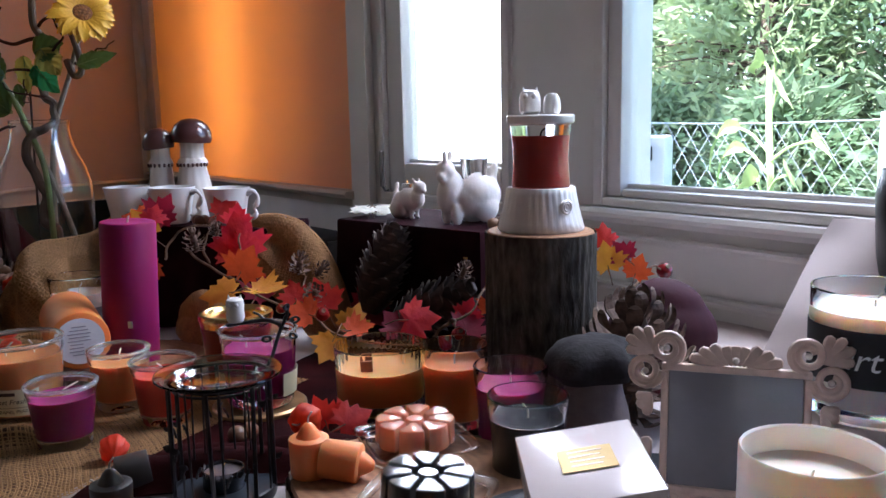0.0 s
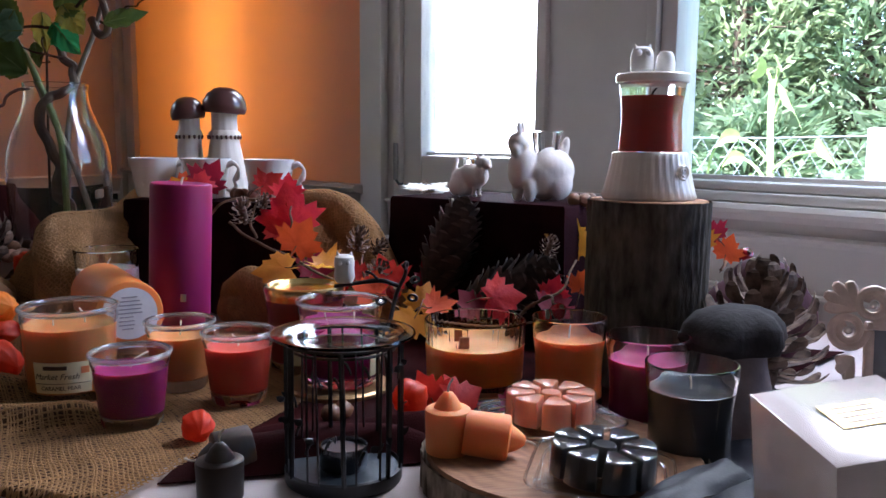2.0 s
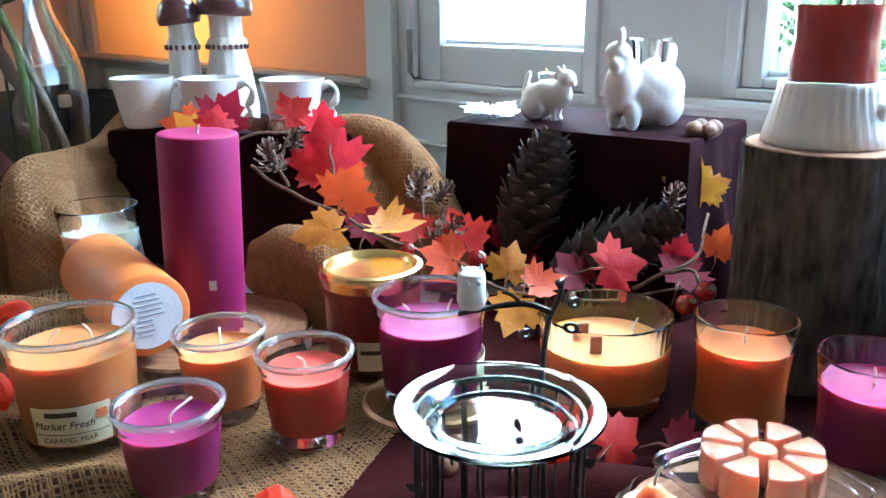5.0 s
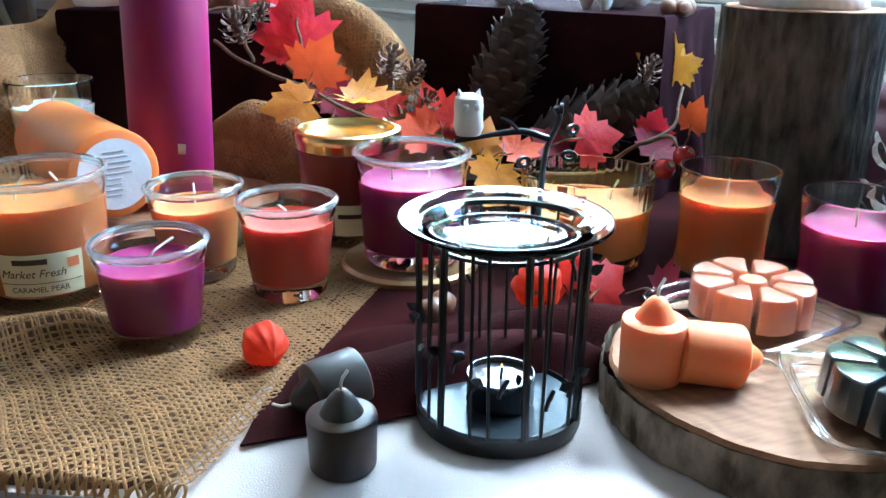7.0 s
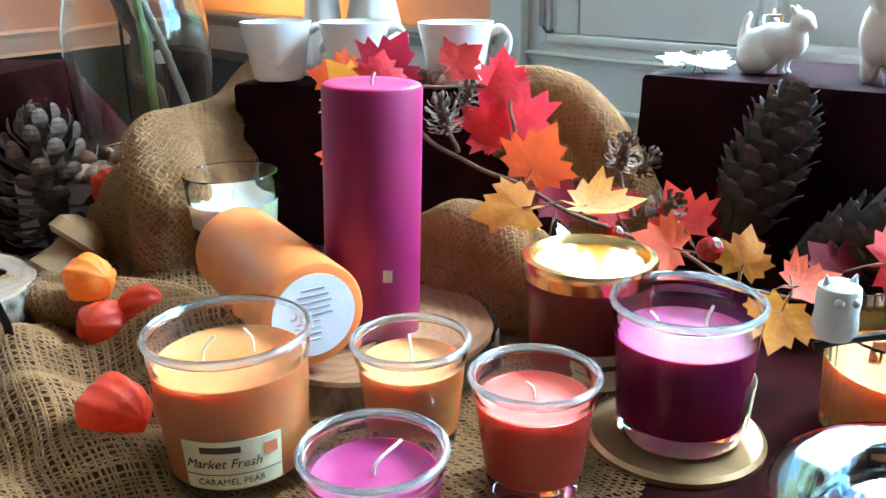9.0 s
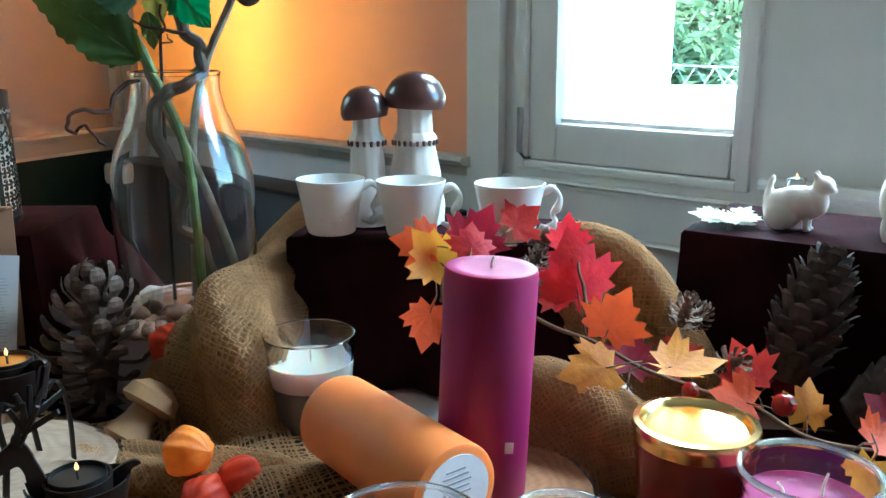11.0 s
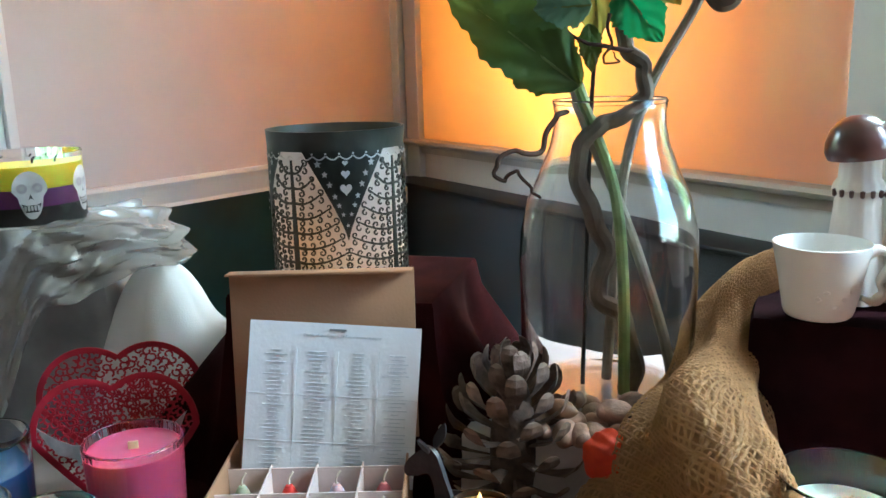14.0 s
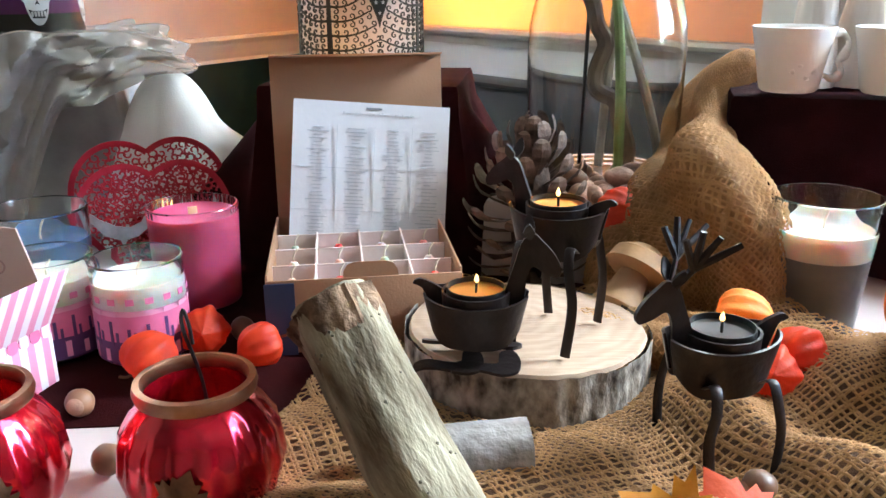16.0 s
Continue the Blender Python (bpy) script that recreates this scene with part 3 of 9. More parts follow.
def draped_box(name, x, y, rz, w, d, h, flare, label, seed, cloth=None):
    """A display riser hidden under velvet: rounded top edges, sides that flare and fold."""
    bm = bmesh.new()
    n = 96
    rings = []
    for f, z, g in ((0.0, h, 0), (0.5, h, 0), (0.9, h, 0), (0.985, h, 0), (1.0, h - 0.004, 0.0), (1.0, h - 0.03, 0.06), (1.0, h * 0.6, 0.35), (1.0, h * 0.3, 0.7), (1.0, 0.004, 1.0)):
        ring = []
        for k in range(n):
            a = 2 * math.pi * k / n
            c, s = math.cos(a), math.sin(a)
            q = 1 / max(abs(c), abs(s))
            rr = q * 0.94 + 0.06 * min(q, 1.2)
            ex = (w / 2 * rr * c * max(f, 0.02), d / 2 * rr * s * max(f, 0.02))
            wv = g * (flare * (1 - 0.75 * sm(0.5, 0.9, -s)) * (0.7 + 0.5 * math.sin(5 * a + seed)) + 0.008 * math.sin(13 * a + 2 * seed) + 0.006 * nz(3 * c, 3 * s, seed + z * 4))
            ring.append(bm.verts.new((ex[0] + c * wv, ex[1] + s * wv, z + (0.0015 * nz(ex[0], ex[1], seed, s=30) if f < 0.95 else 0))))
        rings.append(ring)
    bm.faces.new(rings[0][::-1])
    for a, b in zip(rings, rings[1:]):
        for k in range(n):
            bm.faces.new((a[k], b[k], b[(k + 1) % n], a[(k + 1) % n]))
    bm.faces.new(rings[-1])
    return tagged(part(name, bm, cloth or VELVET, at=pose(x, y, 0.002, 0, 0, rz), angle=55), label, "riser")


draped_box("draped_riser", -0.417, 1.452, -18, 0.325, 0.15, 0.178, 0.012, "display riser draped in dark plum velvet under the cups", 1.0, NAVYVELVET)
draped_box("draped_riser", 0.0, 1.305, -42, 0.30, 0.19, 0.192, 0.03, "plum velvet-draped display riser behind the pine cones", 2.3, NAVYVELVET)
draped_box("draped_riser", -0.945, 1.53, -8, 0.2, 0.18, 0.19, 0.115, "velvet-draped riser carrying the cut-out lantern", 3.1)

# ---- candles in glass ----


def wick(parent, x, y, z, h=0.012, lean=0.2, material=None, r=0.0009):
    pts = smooth_line([(x, y, z - 0.002), (x + 0.1 * lean * h, y, z + 0.5 * h), (x + lean * h, y + 0.3 * lean * h, z + h)], 4)
    return part("wick", tube(pts, r, 6), material or WICK, parent)


def glass_jar(at, r, h, fill, wax_mat, label, name="jar_candle", taper=0.84, wicks=((0, 0),), rim=True, waist=0.0, base=0.014, ribs=0, group="", lean=0.6, wick_h=0.013, wick_mat=None, glass=None, shoulder=True):
    """A candle poured into a glass: outer wall, thick rim and base, wax body and wicks."""
    j = thing(name, at, label, "candle", group)

    def rad(z):
        k = z / h
        return r * (taper + (1 - taper) * k) * (1 - waist * math.sin(math.pi * min(1, k * 1.15)))
    rib = (lambda a, q, z: q * (1 + 0.010 * math.cos(ribs * a)) if q > inner(z) + 0.0008 else q) if ribs else None
    n = 3 * ribs if ribs else 64
    wall = 0.0024

    def outer(z):
        k = z / h
        if shoulder and k > 0.80:
            return rad(0.8 * h) + (r - rad(0.8 * h)) * sm(0.80, 0.87, k) - r * 0.012 * sm(0.88, 0.95, k)
        return rad(z)

    def inner(z):
        return outer(z) - wall
    zs = [0.004, 0.010, base, 0.3 * h, 0.45 * h, 0.6 * h, 0.72 * h, 0.8 * h] + ([0.825 * h, 0.85 * h, 0.87 * h, 0.9 * h, 0.94 * h] if shoulder else [0.9 * h])
    lip = [(r * 0.99, h - 0.006), (r * 1.022, h - 0.004), (r * 1.028, h - 0.002), (r * 1.012, h), (r * 0.985, h + 0.0004), (r * 0.955, h - 0.001), (r * 0.94, h - 0.004)] if rim and shoulder else [(r, h - 0.003), (r + 0.0002, h - 0.0012), (r - 0.0006, h), (r - 0.0018, h), (r - wall, h - 0.0012)]
    prof = [(0, 0.0012), (rad(0) * 0.55, 0.0012), (rad(0) * 0.8, 0.0), (rad(0) * 0.93, 0.0006)] + [(outer(z), z) for z in zs] + lip
    prof += [(inner(z), z) for z in zs[::-1] if z > base] + [(inner(base) * 0.98, base + 0.001), (inner(base) * 0.9, base - 0.001), (0, base - 0.001)]
    part("glass", lathe(prof, n, wave=rib), glass or GLASS, j)
    # Whitened bead carries the rim's bright highlights in its colour.
    if rim and shoulder:
        part("rim", lathe([(r * 1.004 + 0.0021 * math.cos(q), h - 0.0022 + 0.0021 * math.sin(q)) for q in [2 * math.pi * i / 10 for i in range(10)]], 64, closed=True), RIMGLASS, j)
    zf = fill * h
    t = wall * 0.55
    prof = [(0, base - 0.0016), (inner(base) * 0.9, base - 0.0016), (outer(base) - t, base + 0.0006)]
    prof += [(outer(z) - t, z) for z in (0.25 * h, 0.35 * h, 0.45 * h, 0.55 * h, 0.65 * h, 0.7 * h, 0.75 * h) if base + 0.004 < z < zf - 0.003]
    q = inner(zf)
    prof += [(outer(zf) - t, zf), (q * 0.985, zf + 0.0004), (q * 0.93, zf - 0.0008), (q * 0.5, zf - 0.0016), (q * 0.12, zf - 0.0012), (0, zf - 0.001)]
    part("wax", lathe(prof, 56), wax_mat, j)
    for k, (x, y) in enumerate(wicks):
        wick(j, x, y, zf - 0.001, wick_h, lean * (1 if k % 2 == 0 else -0.6), wick_mat)
    return j


def T(x, y, z=0.0, rz=0):
    return pose(x, y, z, 0, 0, rz)


MINI = "small jar candles on the burlap"
glass_jar(T(-0.419, 0.871, 0.006, 20), 0.0365, 0.072, 0.78, PLUM, "small glass jar with plum wax on burlap", group=MINI, taper=0.76, lean=1.3)
glass_jar(T(-0.330, 0.935, 0.008, 200), 0.0362, 0.075, 0.78, CORAL, "small glass jar with coral red wax on burlap", group=MINI, taper=0.76, lean=0.5)
glass_jar(T(-0.401, 0.986, 0.008, 80), 0.0362, 0.075, 0.78, AMBER, "small glass jar with pale orange wax on burlap", group=MINI, taper=0.76, lean=0.9)
CARAMEL = glass_jar(T(-0.508, 0.963, 0.005, 10), 0.0478, 0.099, 0.8, AMBER, "large glass jar with caramel orange wax and a paper label", taper=0.86, wicks=((-0.015, -0.004), (0.014, 0.006)), lean=0.5, wick_h=0.016)
PURPLE2 = glass_jar(T(-0.229, 0.984, 0.012, 0), 0.0458, 0.093, 0.74, PLUM, "large glass jar with plum wax and two wicks", taper=0.86, wicks=((-0.016, 0.003), (0.015, 0.006)), lean=-0.4, wick_h=0.016)
GOLDJAR = glass_jar(T(-0.275, 1.063, 0.006, 0), 0.0455, 0.092, 0.94, CRIMSON, "large crimson jar candle closed with a gold lid", taper=0.86, wicks=(), rim=False)
part("lid", lathe([(0.0, 0.0945), (0.030, 0.0945), (0.0375, 0.096), (0.040, 0.1), (0.0425, 0.1015), (0.047, 0.1005), (0.0482, 0.097), (0.047, 0.092), (0.0462, 0.086), (0.0458, 0.086), (0.0458, 0.0925), (0, 0.0925)], 64), GOLD, GOLDJAR, "shallow gold metal lid")
disc = tagged(part("coaster", lathe([(0, 0.0), (0.054, 0.0), (0.057, 0.002), (0.057, 0.006), (0.054, 0.0085), (0.045, 0.0075), (0, 0.0075)], 64), mat("bronzed_lid_metal", (0.42, 0.26, 0.12), 0.4, 0.7, var=0.2, scale=40, bump=0.08), at=T(-0.231, 0.983, 0.004)), "flat gold-brown metal lid used as a coaster", "coaster")
RIBBED = glass_jar(T(-0.082, 0.977, 0.006), 0.055, 0.078, 0.66, YELLOWAX, "wide ribbed tumbler with orange wax and wooden wicks", taper=0.93, wicks=((0.026, 0.006),), ribs=44, shoulder=False, lean=0.3, wick_h=0.016)
for x, y in ((-0.017, 0.012), (-0.014, -0.022)):
    part("wooden_wick", box(x - 0.006, y - 0.0012, 0.048, x + 0.006, y + 0.0012, 0.0625, 0.0003), WOODWICK, RIBBED)
WAISTED = "waisted glass candles"
glass_jar(T(0.007, 0.908, 0.006, 30), 0.0382, 0.095, 0.77, ORANGE, "waisted glass tumbler with orange brown wax", taper=0.94, waist=0.09, group=WAISTED, shoulder=False, lean=0.3)
glass_jar(T(0.064, 0.830, 0.004, 70), 0.0385, 0.095, 0.77, MAGENTA, "waisted glass tumbler with purple wax", taper=0.94, waist=0.09, group=WAISTED, shoulder=False, lean=0.2)
glass_jar(T(0.073, 0.742, 0.003, 140), 0.0380, 0.094, 0.77, DARKWAX, "waisted glass tumbler with black wax", taper=0.94, waist=0.09, group=WAISTED, shoulder=False, lean=0.4)
WHITEJ = glass_jar(T(-0.568, 1.267, 0.003), 0.0435, 0.12, 0.78, WHITEWAX, "glass tumbler with white wax over a grey layer", taper=0.74, shoulder=False, lean=0.4)
part("grey_layer", lathe([(0.0322, 0.010), (0.0330, 0.013), (0.0387, 0.072), (0.0383, 0.0725), (0.0320, 0.013), (0.0315, 0.010)], 48, closed=True), mat("grey_wax", (0.20, 0.185, 0.185), 0.4), WHITEJ, "grey lower wax layer")

# pillar candles


def wood_material(name, ring_col, dark, scale):
    """Sawn end grain: uneven faint rings, radial cracks, saw marks and stains."""
    m = bpy.data.materials.new(name)
    m.use_nodes = True
    nt, b = m.node_tree, m.node_tree.nodes["Principled BSDF"]
    tc, wv, n1, n2, saw, ramp, bp, mp = (nt.nodes.new("ShaderNode" + k) for k in ("TexCoord", "TexWave", "TexNoise", "TexNoise", "TexNoise", "ValToRGB", "Bump", "Mapping"))
    wv.wave_type, wv.rings_direction = "RINGS", "Z"
    wv.inputs["Scale"].default_value, wv.inputs["Distortion"].default_value, wv.inputs["Detail"].default_value, wv.inputs["Detail Scale"].default_value = scale, 14.0, 5, 0.6
    mp.inputs["Location"].default_value, mp.inputs["Rotation"].default_value = (0.012, -0.009, 0), (0, 0, 0.5)
    n1.inputs["Scale"].default_value, n1.inputs["Detail"].default_value = 16, 6
    n2.inputs["Scale"].default_value = 220
    saw.inputs["Scale"].default_value = 30
    mp2 = nt.nodes.new("ShaderNodeMapping")
    mp2.inputs["Scale"].default_value, mp2.inputs["Rotation"].default_value = (1, 14, 1), (0, 0, 0.6)
    nt.links.new(tc.outputs["Object"], mp.inputs[0])
    nt.links.new(tc.outputs["Object"], mp2.inputs[0])
    nt.links.new(mp.outputs[0], wv.inputs[0])
    nt.links.new(tc.outputs["Object"], n1.inputs["Vector"])
    nt.links.new(tc.outputs["Object"], n2.inputs["Vector"])
    nt.links.new(mp2.outputs[0], saw.inputs["Vector"])
    ramp.color_ramp.elements[0].color, ramp.color_ramp.elements[1].color = (*dark, 1), (*ring_col, 1)
    ramp.color_ramp.elements[0].position, ramp.color_ramp.elements[1].position = 0.25, 0.75
    m1, m2 = nt.nodes.new("ShaderNodeMath"), nt.nodes.new("ShaderNodeMath")
    m1.operation, m1.inputs[1].default_value = "MULTIPLY", 0.16
    m2.operation, m2.inputs[1].default_value = "MULTIPLY_ADD", 0.75
    m3 = nt.nodes.new("ShaderNodeMath")
    m3.operation, m3.inputs[1].default_value = "MULTIPLY_ADD", 0.35
    nt.links.new(wv.outputs["Fac"], m1.inputs[0])
    nt.links.new(n1.outputs["Fac"], m2.inputs[0])
    nt.links.new(m1.outputs[0], m2.inputs[2])
    nt.links.new(saw.outputs["Fac"], m3.inputs[0])
    nt.links.new(m2.outputs[0], m3.inputs[2])
    sub = nt.nodes.new("ShaderNodeMath")
    sub.operation, sub.inputs[1].default_value = "SUBTRACT", 0.13
    nt.links.new(m3.outputs[0], sub.inputs[0])
    nt.links.new(sub.outputs[0], ramp.inputs[0])
    nt.links.new(ramp.outputs[0], b.inputs["Base Color"])
    bp.inputs["Strength"].default_value, bp.inputs["Distance"].default_value = 0.4, 0.0012
    nt.links.new(saw.outputs["Fac"], bp.inputs["Height"])
    nt.links.new(bp.outputs[0], b.inputs["Normal"])
    b.inputs["Roughness"].default_value = 0.75
    return m


ENDGRAIN = wood_material("sawn_end_grain", (0.40, 0.195, 0.088), (0.18, 0.078, 0.035), 30)
PALEGRAIN = wood_material("pale_birch_end_grain", (0.46, 0.33, 0.23), (0.29, 0.18, 0.115), 26)
BARK = mat("rough_grey_bark", (0.075, 0.062, 0.048), 0.95, var=0.6, scale=90, bump=1.0, bscale=160, stretch=(1, 1, 0.35), col2=(0.12, 0.105, 0.085), spec=0.2)
SLICEBARK = mat("brown_flaky_bark", (0.13, 0.085, 0.052), 0.95, var=0.55, scale=70, bump=1.0, bscale=150, stretch=(1, 1, 0.5), col2=(0.40, 0.31, 0.22), spec=0.2)
BIRCH = mat("flaking_birch_bark", (0.10, 0.06, 0.038), 0.85, var=0.6, scale=85, bump=1.0, bscale=170, stretch=(1, 1, 0.7), col2=(0.46, 0.40, 0.33))


def wood_slice(at, r, h, label, grain, bark, name="wood_slice", rough=0.035, seed=1.0, n=180):
    """A sawn slice of trunk: bark sleeve with furrows and plates, end-grain faces."""
    t = thing(name, at, label, "wood slice")
    rows_ = max(8, int(h / 0.004))

    def edge(a, z, deep=1.0):
        c, s = math.cos(a), math.sin(a)
        furrow = 1 - abs(noise.noise(Vector((7 * c, 7 * s, seed + 9 * z)))) * 2.2
        fine = noise.noise(Vector((26 * c, 26 * s, seed + 34 * z)))
        return r * (1 + 0.03 * math.sin(2 * a + seed) + 0.6 * rough * nz(2.2 * c, 2.2 * s, seed)) + deep * 0.07 * rough / 0.035 * r * 0.5 * (0.5 * furrow - 0.3 + 0.22 * fine)
    bm = lathe([(r, h * k / rows_) for k in range(rows_ + 1)], n, wave=lambda a, q, z: edge(a, z))
    bm.verts.ensure_lookup_table()
    bm.faces.new([bm.verts[i] for i in range(n)][::-1])
    part("bark", bm, bark, t, angle=75)
    part("end_grain", lathe([(0, h + 0.0006), (r * 0.5, h + 0.0008), (r * 0.945, h + 0.0006), (r * 0.962, h - 0.002)], n, wave=lambda a, q, z: edge(a, h, 0.5) * q / r), grain, t)
    return t


wood_slice(T(-0.432, 1.115, 0.006, 30), 0.098, 0.026, "bark-edged wooden slice under the pillar candles", ENDGRAIN, SLICEBARK, seed=1.0)
wood_slice(T(-0.035, 0.730, 0.001, 10), 0.112, 0.026, "thick bark-edged wooden slice carrying wax melts", ENDGRAIN, SLICEBARK, seed=2.0)
wood_slice(T(-0.820, 1.194, 0.001, 0), 0.090, 0.045, "birch slice with flaking bark under the deer", PALEGRAIN, BIRCH, seed=3.0)
wood_slice(T(-0.592, 0.824, 0.010, 40), 0.063, 0.028, "honey-coloured slice of wood with rough bark lying on burlap", wood_material("honey_end_grain", (0.50, 0.23, 0.075), (0.26, 0.10, 0.035), 22), BARK, seed=7.0, rough=0.05)
wood_slice(T(0.116, 1.010, 0.004, 0), 0.0685, 0.208, "upright log with rough grey bark carrying the lantern candle", ENDGRAIN, BARK, name="log", seed=4.0, rough=0.04, n=220)


def pillar_candle(at, r, h, wax_mat, label):
    t = thing("pillar_candle", at, label, "candle")
    part("wax", lathe([(0, 0.0), (r - 0.003, 0.0), (r - 0.0008, 0.001), (r, 0.003), (r, h * 0.5), (r, h - 0.004), (r - 0.001, h - 0.001), (r - 0.003, h), (r * 0.7, h - 0.0012), (r * 0.3, h - 0.002), (0, h - 0.002)], 72), wax_mat, t)
    wick(t, 0, 0, h - 0.002, 0.009, 0.2, r=0.0013)
    return t


PINKP = pillar_candle(pose(-0.433, 1.112, 0.033, 0, 2.4, 0), 0.0362, 0.19, MAGENTA, "tall magenta pillar candle on a wood slice")
SILVER = mat("silver_sticker", (0.6, 0.58, 0.6), 0.3, 0.7)
part("sticker", box(0.012, -0.0366, 0.052, 0.0185, -0.0358, 0.061, 0.0002, m=pose(0, 0, 0, 0, 0, -4)), SILVER, PINKP, "small square silver sticker")
FAR, NEAR = Vector((-0.545, 1.172, 0.076)), Vector((-0.466, 1.030, 0.076))
axis = (NEAR - FAR).normalized()
ROLL = pillar_candle(Matrix.Translation(NEAR + Vector((0, 0, 0.004))) @ (-axis).to_track_quat("Z", "Y").to_matrix().to_4x4(), 0.037, (NEAR - FAR).length, ORANGE, "orange pillar candle lying on its side over a wood slice")
PAPER = mat("white_paper_label", (0.78, 0.76, 0.78), 0.6, var=0.04, scale=60)
INK = mat("grey_print", (0.30, 0.29, 0.32), 0.7)
sticker = part("bottom_label", lathe([(0, -0.0006), (0.0295, -0.0006), (0.0295, 0.0004), (0, 0.0004)], 48), PAPER, ROLL, "round white paper label with fine print")
for k in range(9):
    w = 0.016 * math.sqrt(max(0.05, 1 - ((k - 4) / 6) ** 2)) * (0.75 + 0.25 * ((k * 7) % 5) / 5)
    part("print_line", box(-w * (0.9 if k < 5 else 0.3), 0.018 - k * 0.0045, -0.0011, w, 0.0193 - k * 0.0045, -0.0005), INK, sticker)

# ---- wax burner with tea light, owl branch and glass dish ----


def flame(parent, x, y, z, h=0.009):
    h *= 0.75
    part("flame", lathe([(0, 0), (h * 0.16, h * 0.12), (h * 0.24, h * 0.34), (h * 0.17, h * 0.62), (h * 0.06, h * 0.88), (0, h)], 12, wave=None), FLAME, parent, at=pose(x, y, z))


def tea_light(parent, x, y, z, r=0.019, h=0.016, wax_mat=None, lit=True, cup=None, flame_h=0.009):
    """A tea light: dark metal cup, wax, wick and flame, as one part with sub-parts."""
    t = part("tea_light", lathe([(0, 0), (r * 0.95, 0), (r, 0.002), (r, h), (r * 0.955, h), (r * 0.95, 0.003), (0, 0.003)], 40), cup or BLACK, parent, at=pose(x, y, z))
    part("wax", lathe([(0, 0.004), (r * 0.945, 0.004), (r * 0.945, h - 0.0035), (r * 0.8, h - 0.004), (0, h - 0.0045)], 40), wax_mat or ORANGE, t)
    part("wick", tube([(0, 0, h - 0.006), (0.0004, 0, h + 0.003)], 0.0009, 6), CHAR, t)
    if lit:
        flame(t, 0.0004, 0, h + 0.002, flame_h)
    return t


burner = thing("wax_burner", T(-0.213, 0.748, 0.001), "black wire wax burner with a glass dish and white owl", "wax burner")
R0 = 0.047
part("base", lathe([(0, 0.0), (R0, 0.0), (R0 + 0.001, 0.002), (R0 + 0.001, 0.011), (R0 - 0.001, 0.012), (R0 - 0.002, 0.009), (0, 0.008)], 64), BLACK, burner)
part("base_plate", lathe([(0, 0.0085), (R0 - 0.003, 0.0085), (R0 - 0.003, 0.0098), (0, 0.0098)], 48), mat("grey_steel_plate", (0.035, 0.045, 0.055), 0.35, 0.4), burner, "grey metal floor plate")
part("top_ring", lathe([(R0 - 0.0012, 0.1145), (R0 + 0.001, 0.1145), (R0 + 0.001, 0.1165), (R0 - 0.0012, 0.1165)], 64, closed=True), BLACK, burner)
for k in range(20):
    a = 2 * math.pi * (k + 0.3 * math.sin(k * 3.1)) / 20
    w = 0.0010 if k % 3 else 0.0021
    lean = 0.05 * math.sin(k * 5.3)
    part("bar", tube([(R0 * math.cos(a), R0 * math.sin(a), 0.01), (R0 * math.cos(a + lean), R0 * math.sin(a + lean), 0.1155)], w, 6), BLACK, burner)
for k in range(18):
    a = 2 * math.pi * (k * 0.618) % (2 * math.pi)
    z = 0.022 + 0.068 * ((k * 0.37) % 1)
    pts = []
    for i in range(15):
        s = i / 14
        q = a + 0.16 * s + 0.09 * math.sin(s * 5.2) * s
        pts.append((R0 * math.cos(q), R0 * math.sin(q), z + 0.012 * s + 0.006 * math.sin(4.5 * s)))
    part("curl", tube(pts, [0.0012 * (1 - 0.4 * i / 14) for i in range(15)], 6), BLACK, burner)
    q = a + 0.18
    leaf = lathe([(0, 0), (0.003, 0.003), (0.0026, 0.006), (0, 0.01)], 8)
    part("leaf_cutout", leaf, BLACK, burner, at=Matrix.Translation((R0 * math.cos(q), R0 * math.sin(q), z + 0.01)) @ pose(0, 0, 0, 40 * math.sin(k), 50, math.degrees(q)) @ Matrix.Diagonal((1, 0.25, 1, 1)))
tea_light(burner, 0.0, -0.003, 0.010, 0.0195, 0.019, mat("clear_molten_wax", (0.12, 0.10, 0.10), 0.08), flame_h=0.005, cup=mat("polished_tin_cup", (0.10, 0.10, 0.11), 0.18, 0.9))
dish = part("glass_dish", lathe([(0, 0.107), (0.022, 0.107), (0.034, 0.109), (0.0385, 0.1145), (0.041, 0.117), (0.0575, 0.1195), (0.0584, 0.1205), (0.0578, 0.1222), (0.041, 0.1202), (0.037, 0.1172), (0.0335, 0.112), (0.022, 0.1098), (0, 0.1098)], 80), solid_glass("greenish_dish_glass", (0.90, 0.985, 0.965)), burner, "clear greenish glass dish")
part("dish_support", lathe([(0.0405, 0.1085), (0.0425, 0.1085), (0.0425, 0.1105), (0.0405, 0.1105)], 48, closed=True), BLACK, burner)
BR = [(0.034, 0.046, 0.098), (0.038, 0.060, 0.118), (0.044, 0.073, 0.140), (0.040, 0.078, 0.150), (0.030, 0.080, 0.152)]
part("branch", tube(smooth_line([(0.036, 0.040, 0.02), (0.036, 0.044, 0.07)] + BR[:3] + [(0.052, 0.075, 0.158), (0.049, 0.074, 0.166)], 4), 0.0019, 8), BLACK, burner)
part("branch", tube(smooth_line([(0.046, 0.074, 0.146), (0.030, 0.080, 0.150), (0.008, 0.084, 0.147), (-0.012, 0.084, 0.144)], 4), [0.0022] * 7 + [0.0018] * 6, 8), BLACK, burner)
part("branch", tube(smooth_line([(0.028, 0.080, 0.150), (0.022, 0.080, 0.156), (0.016, 0.082, 0.158)], 3), 0.0013, 6), BLACK, burner)
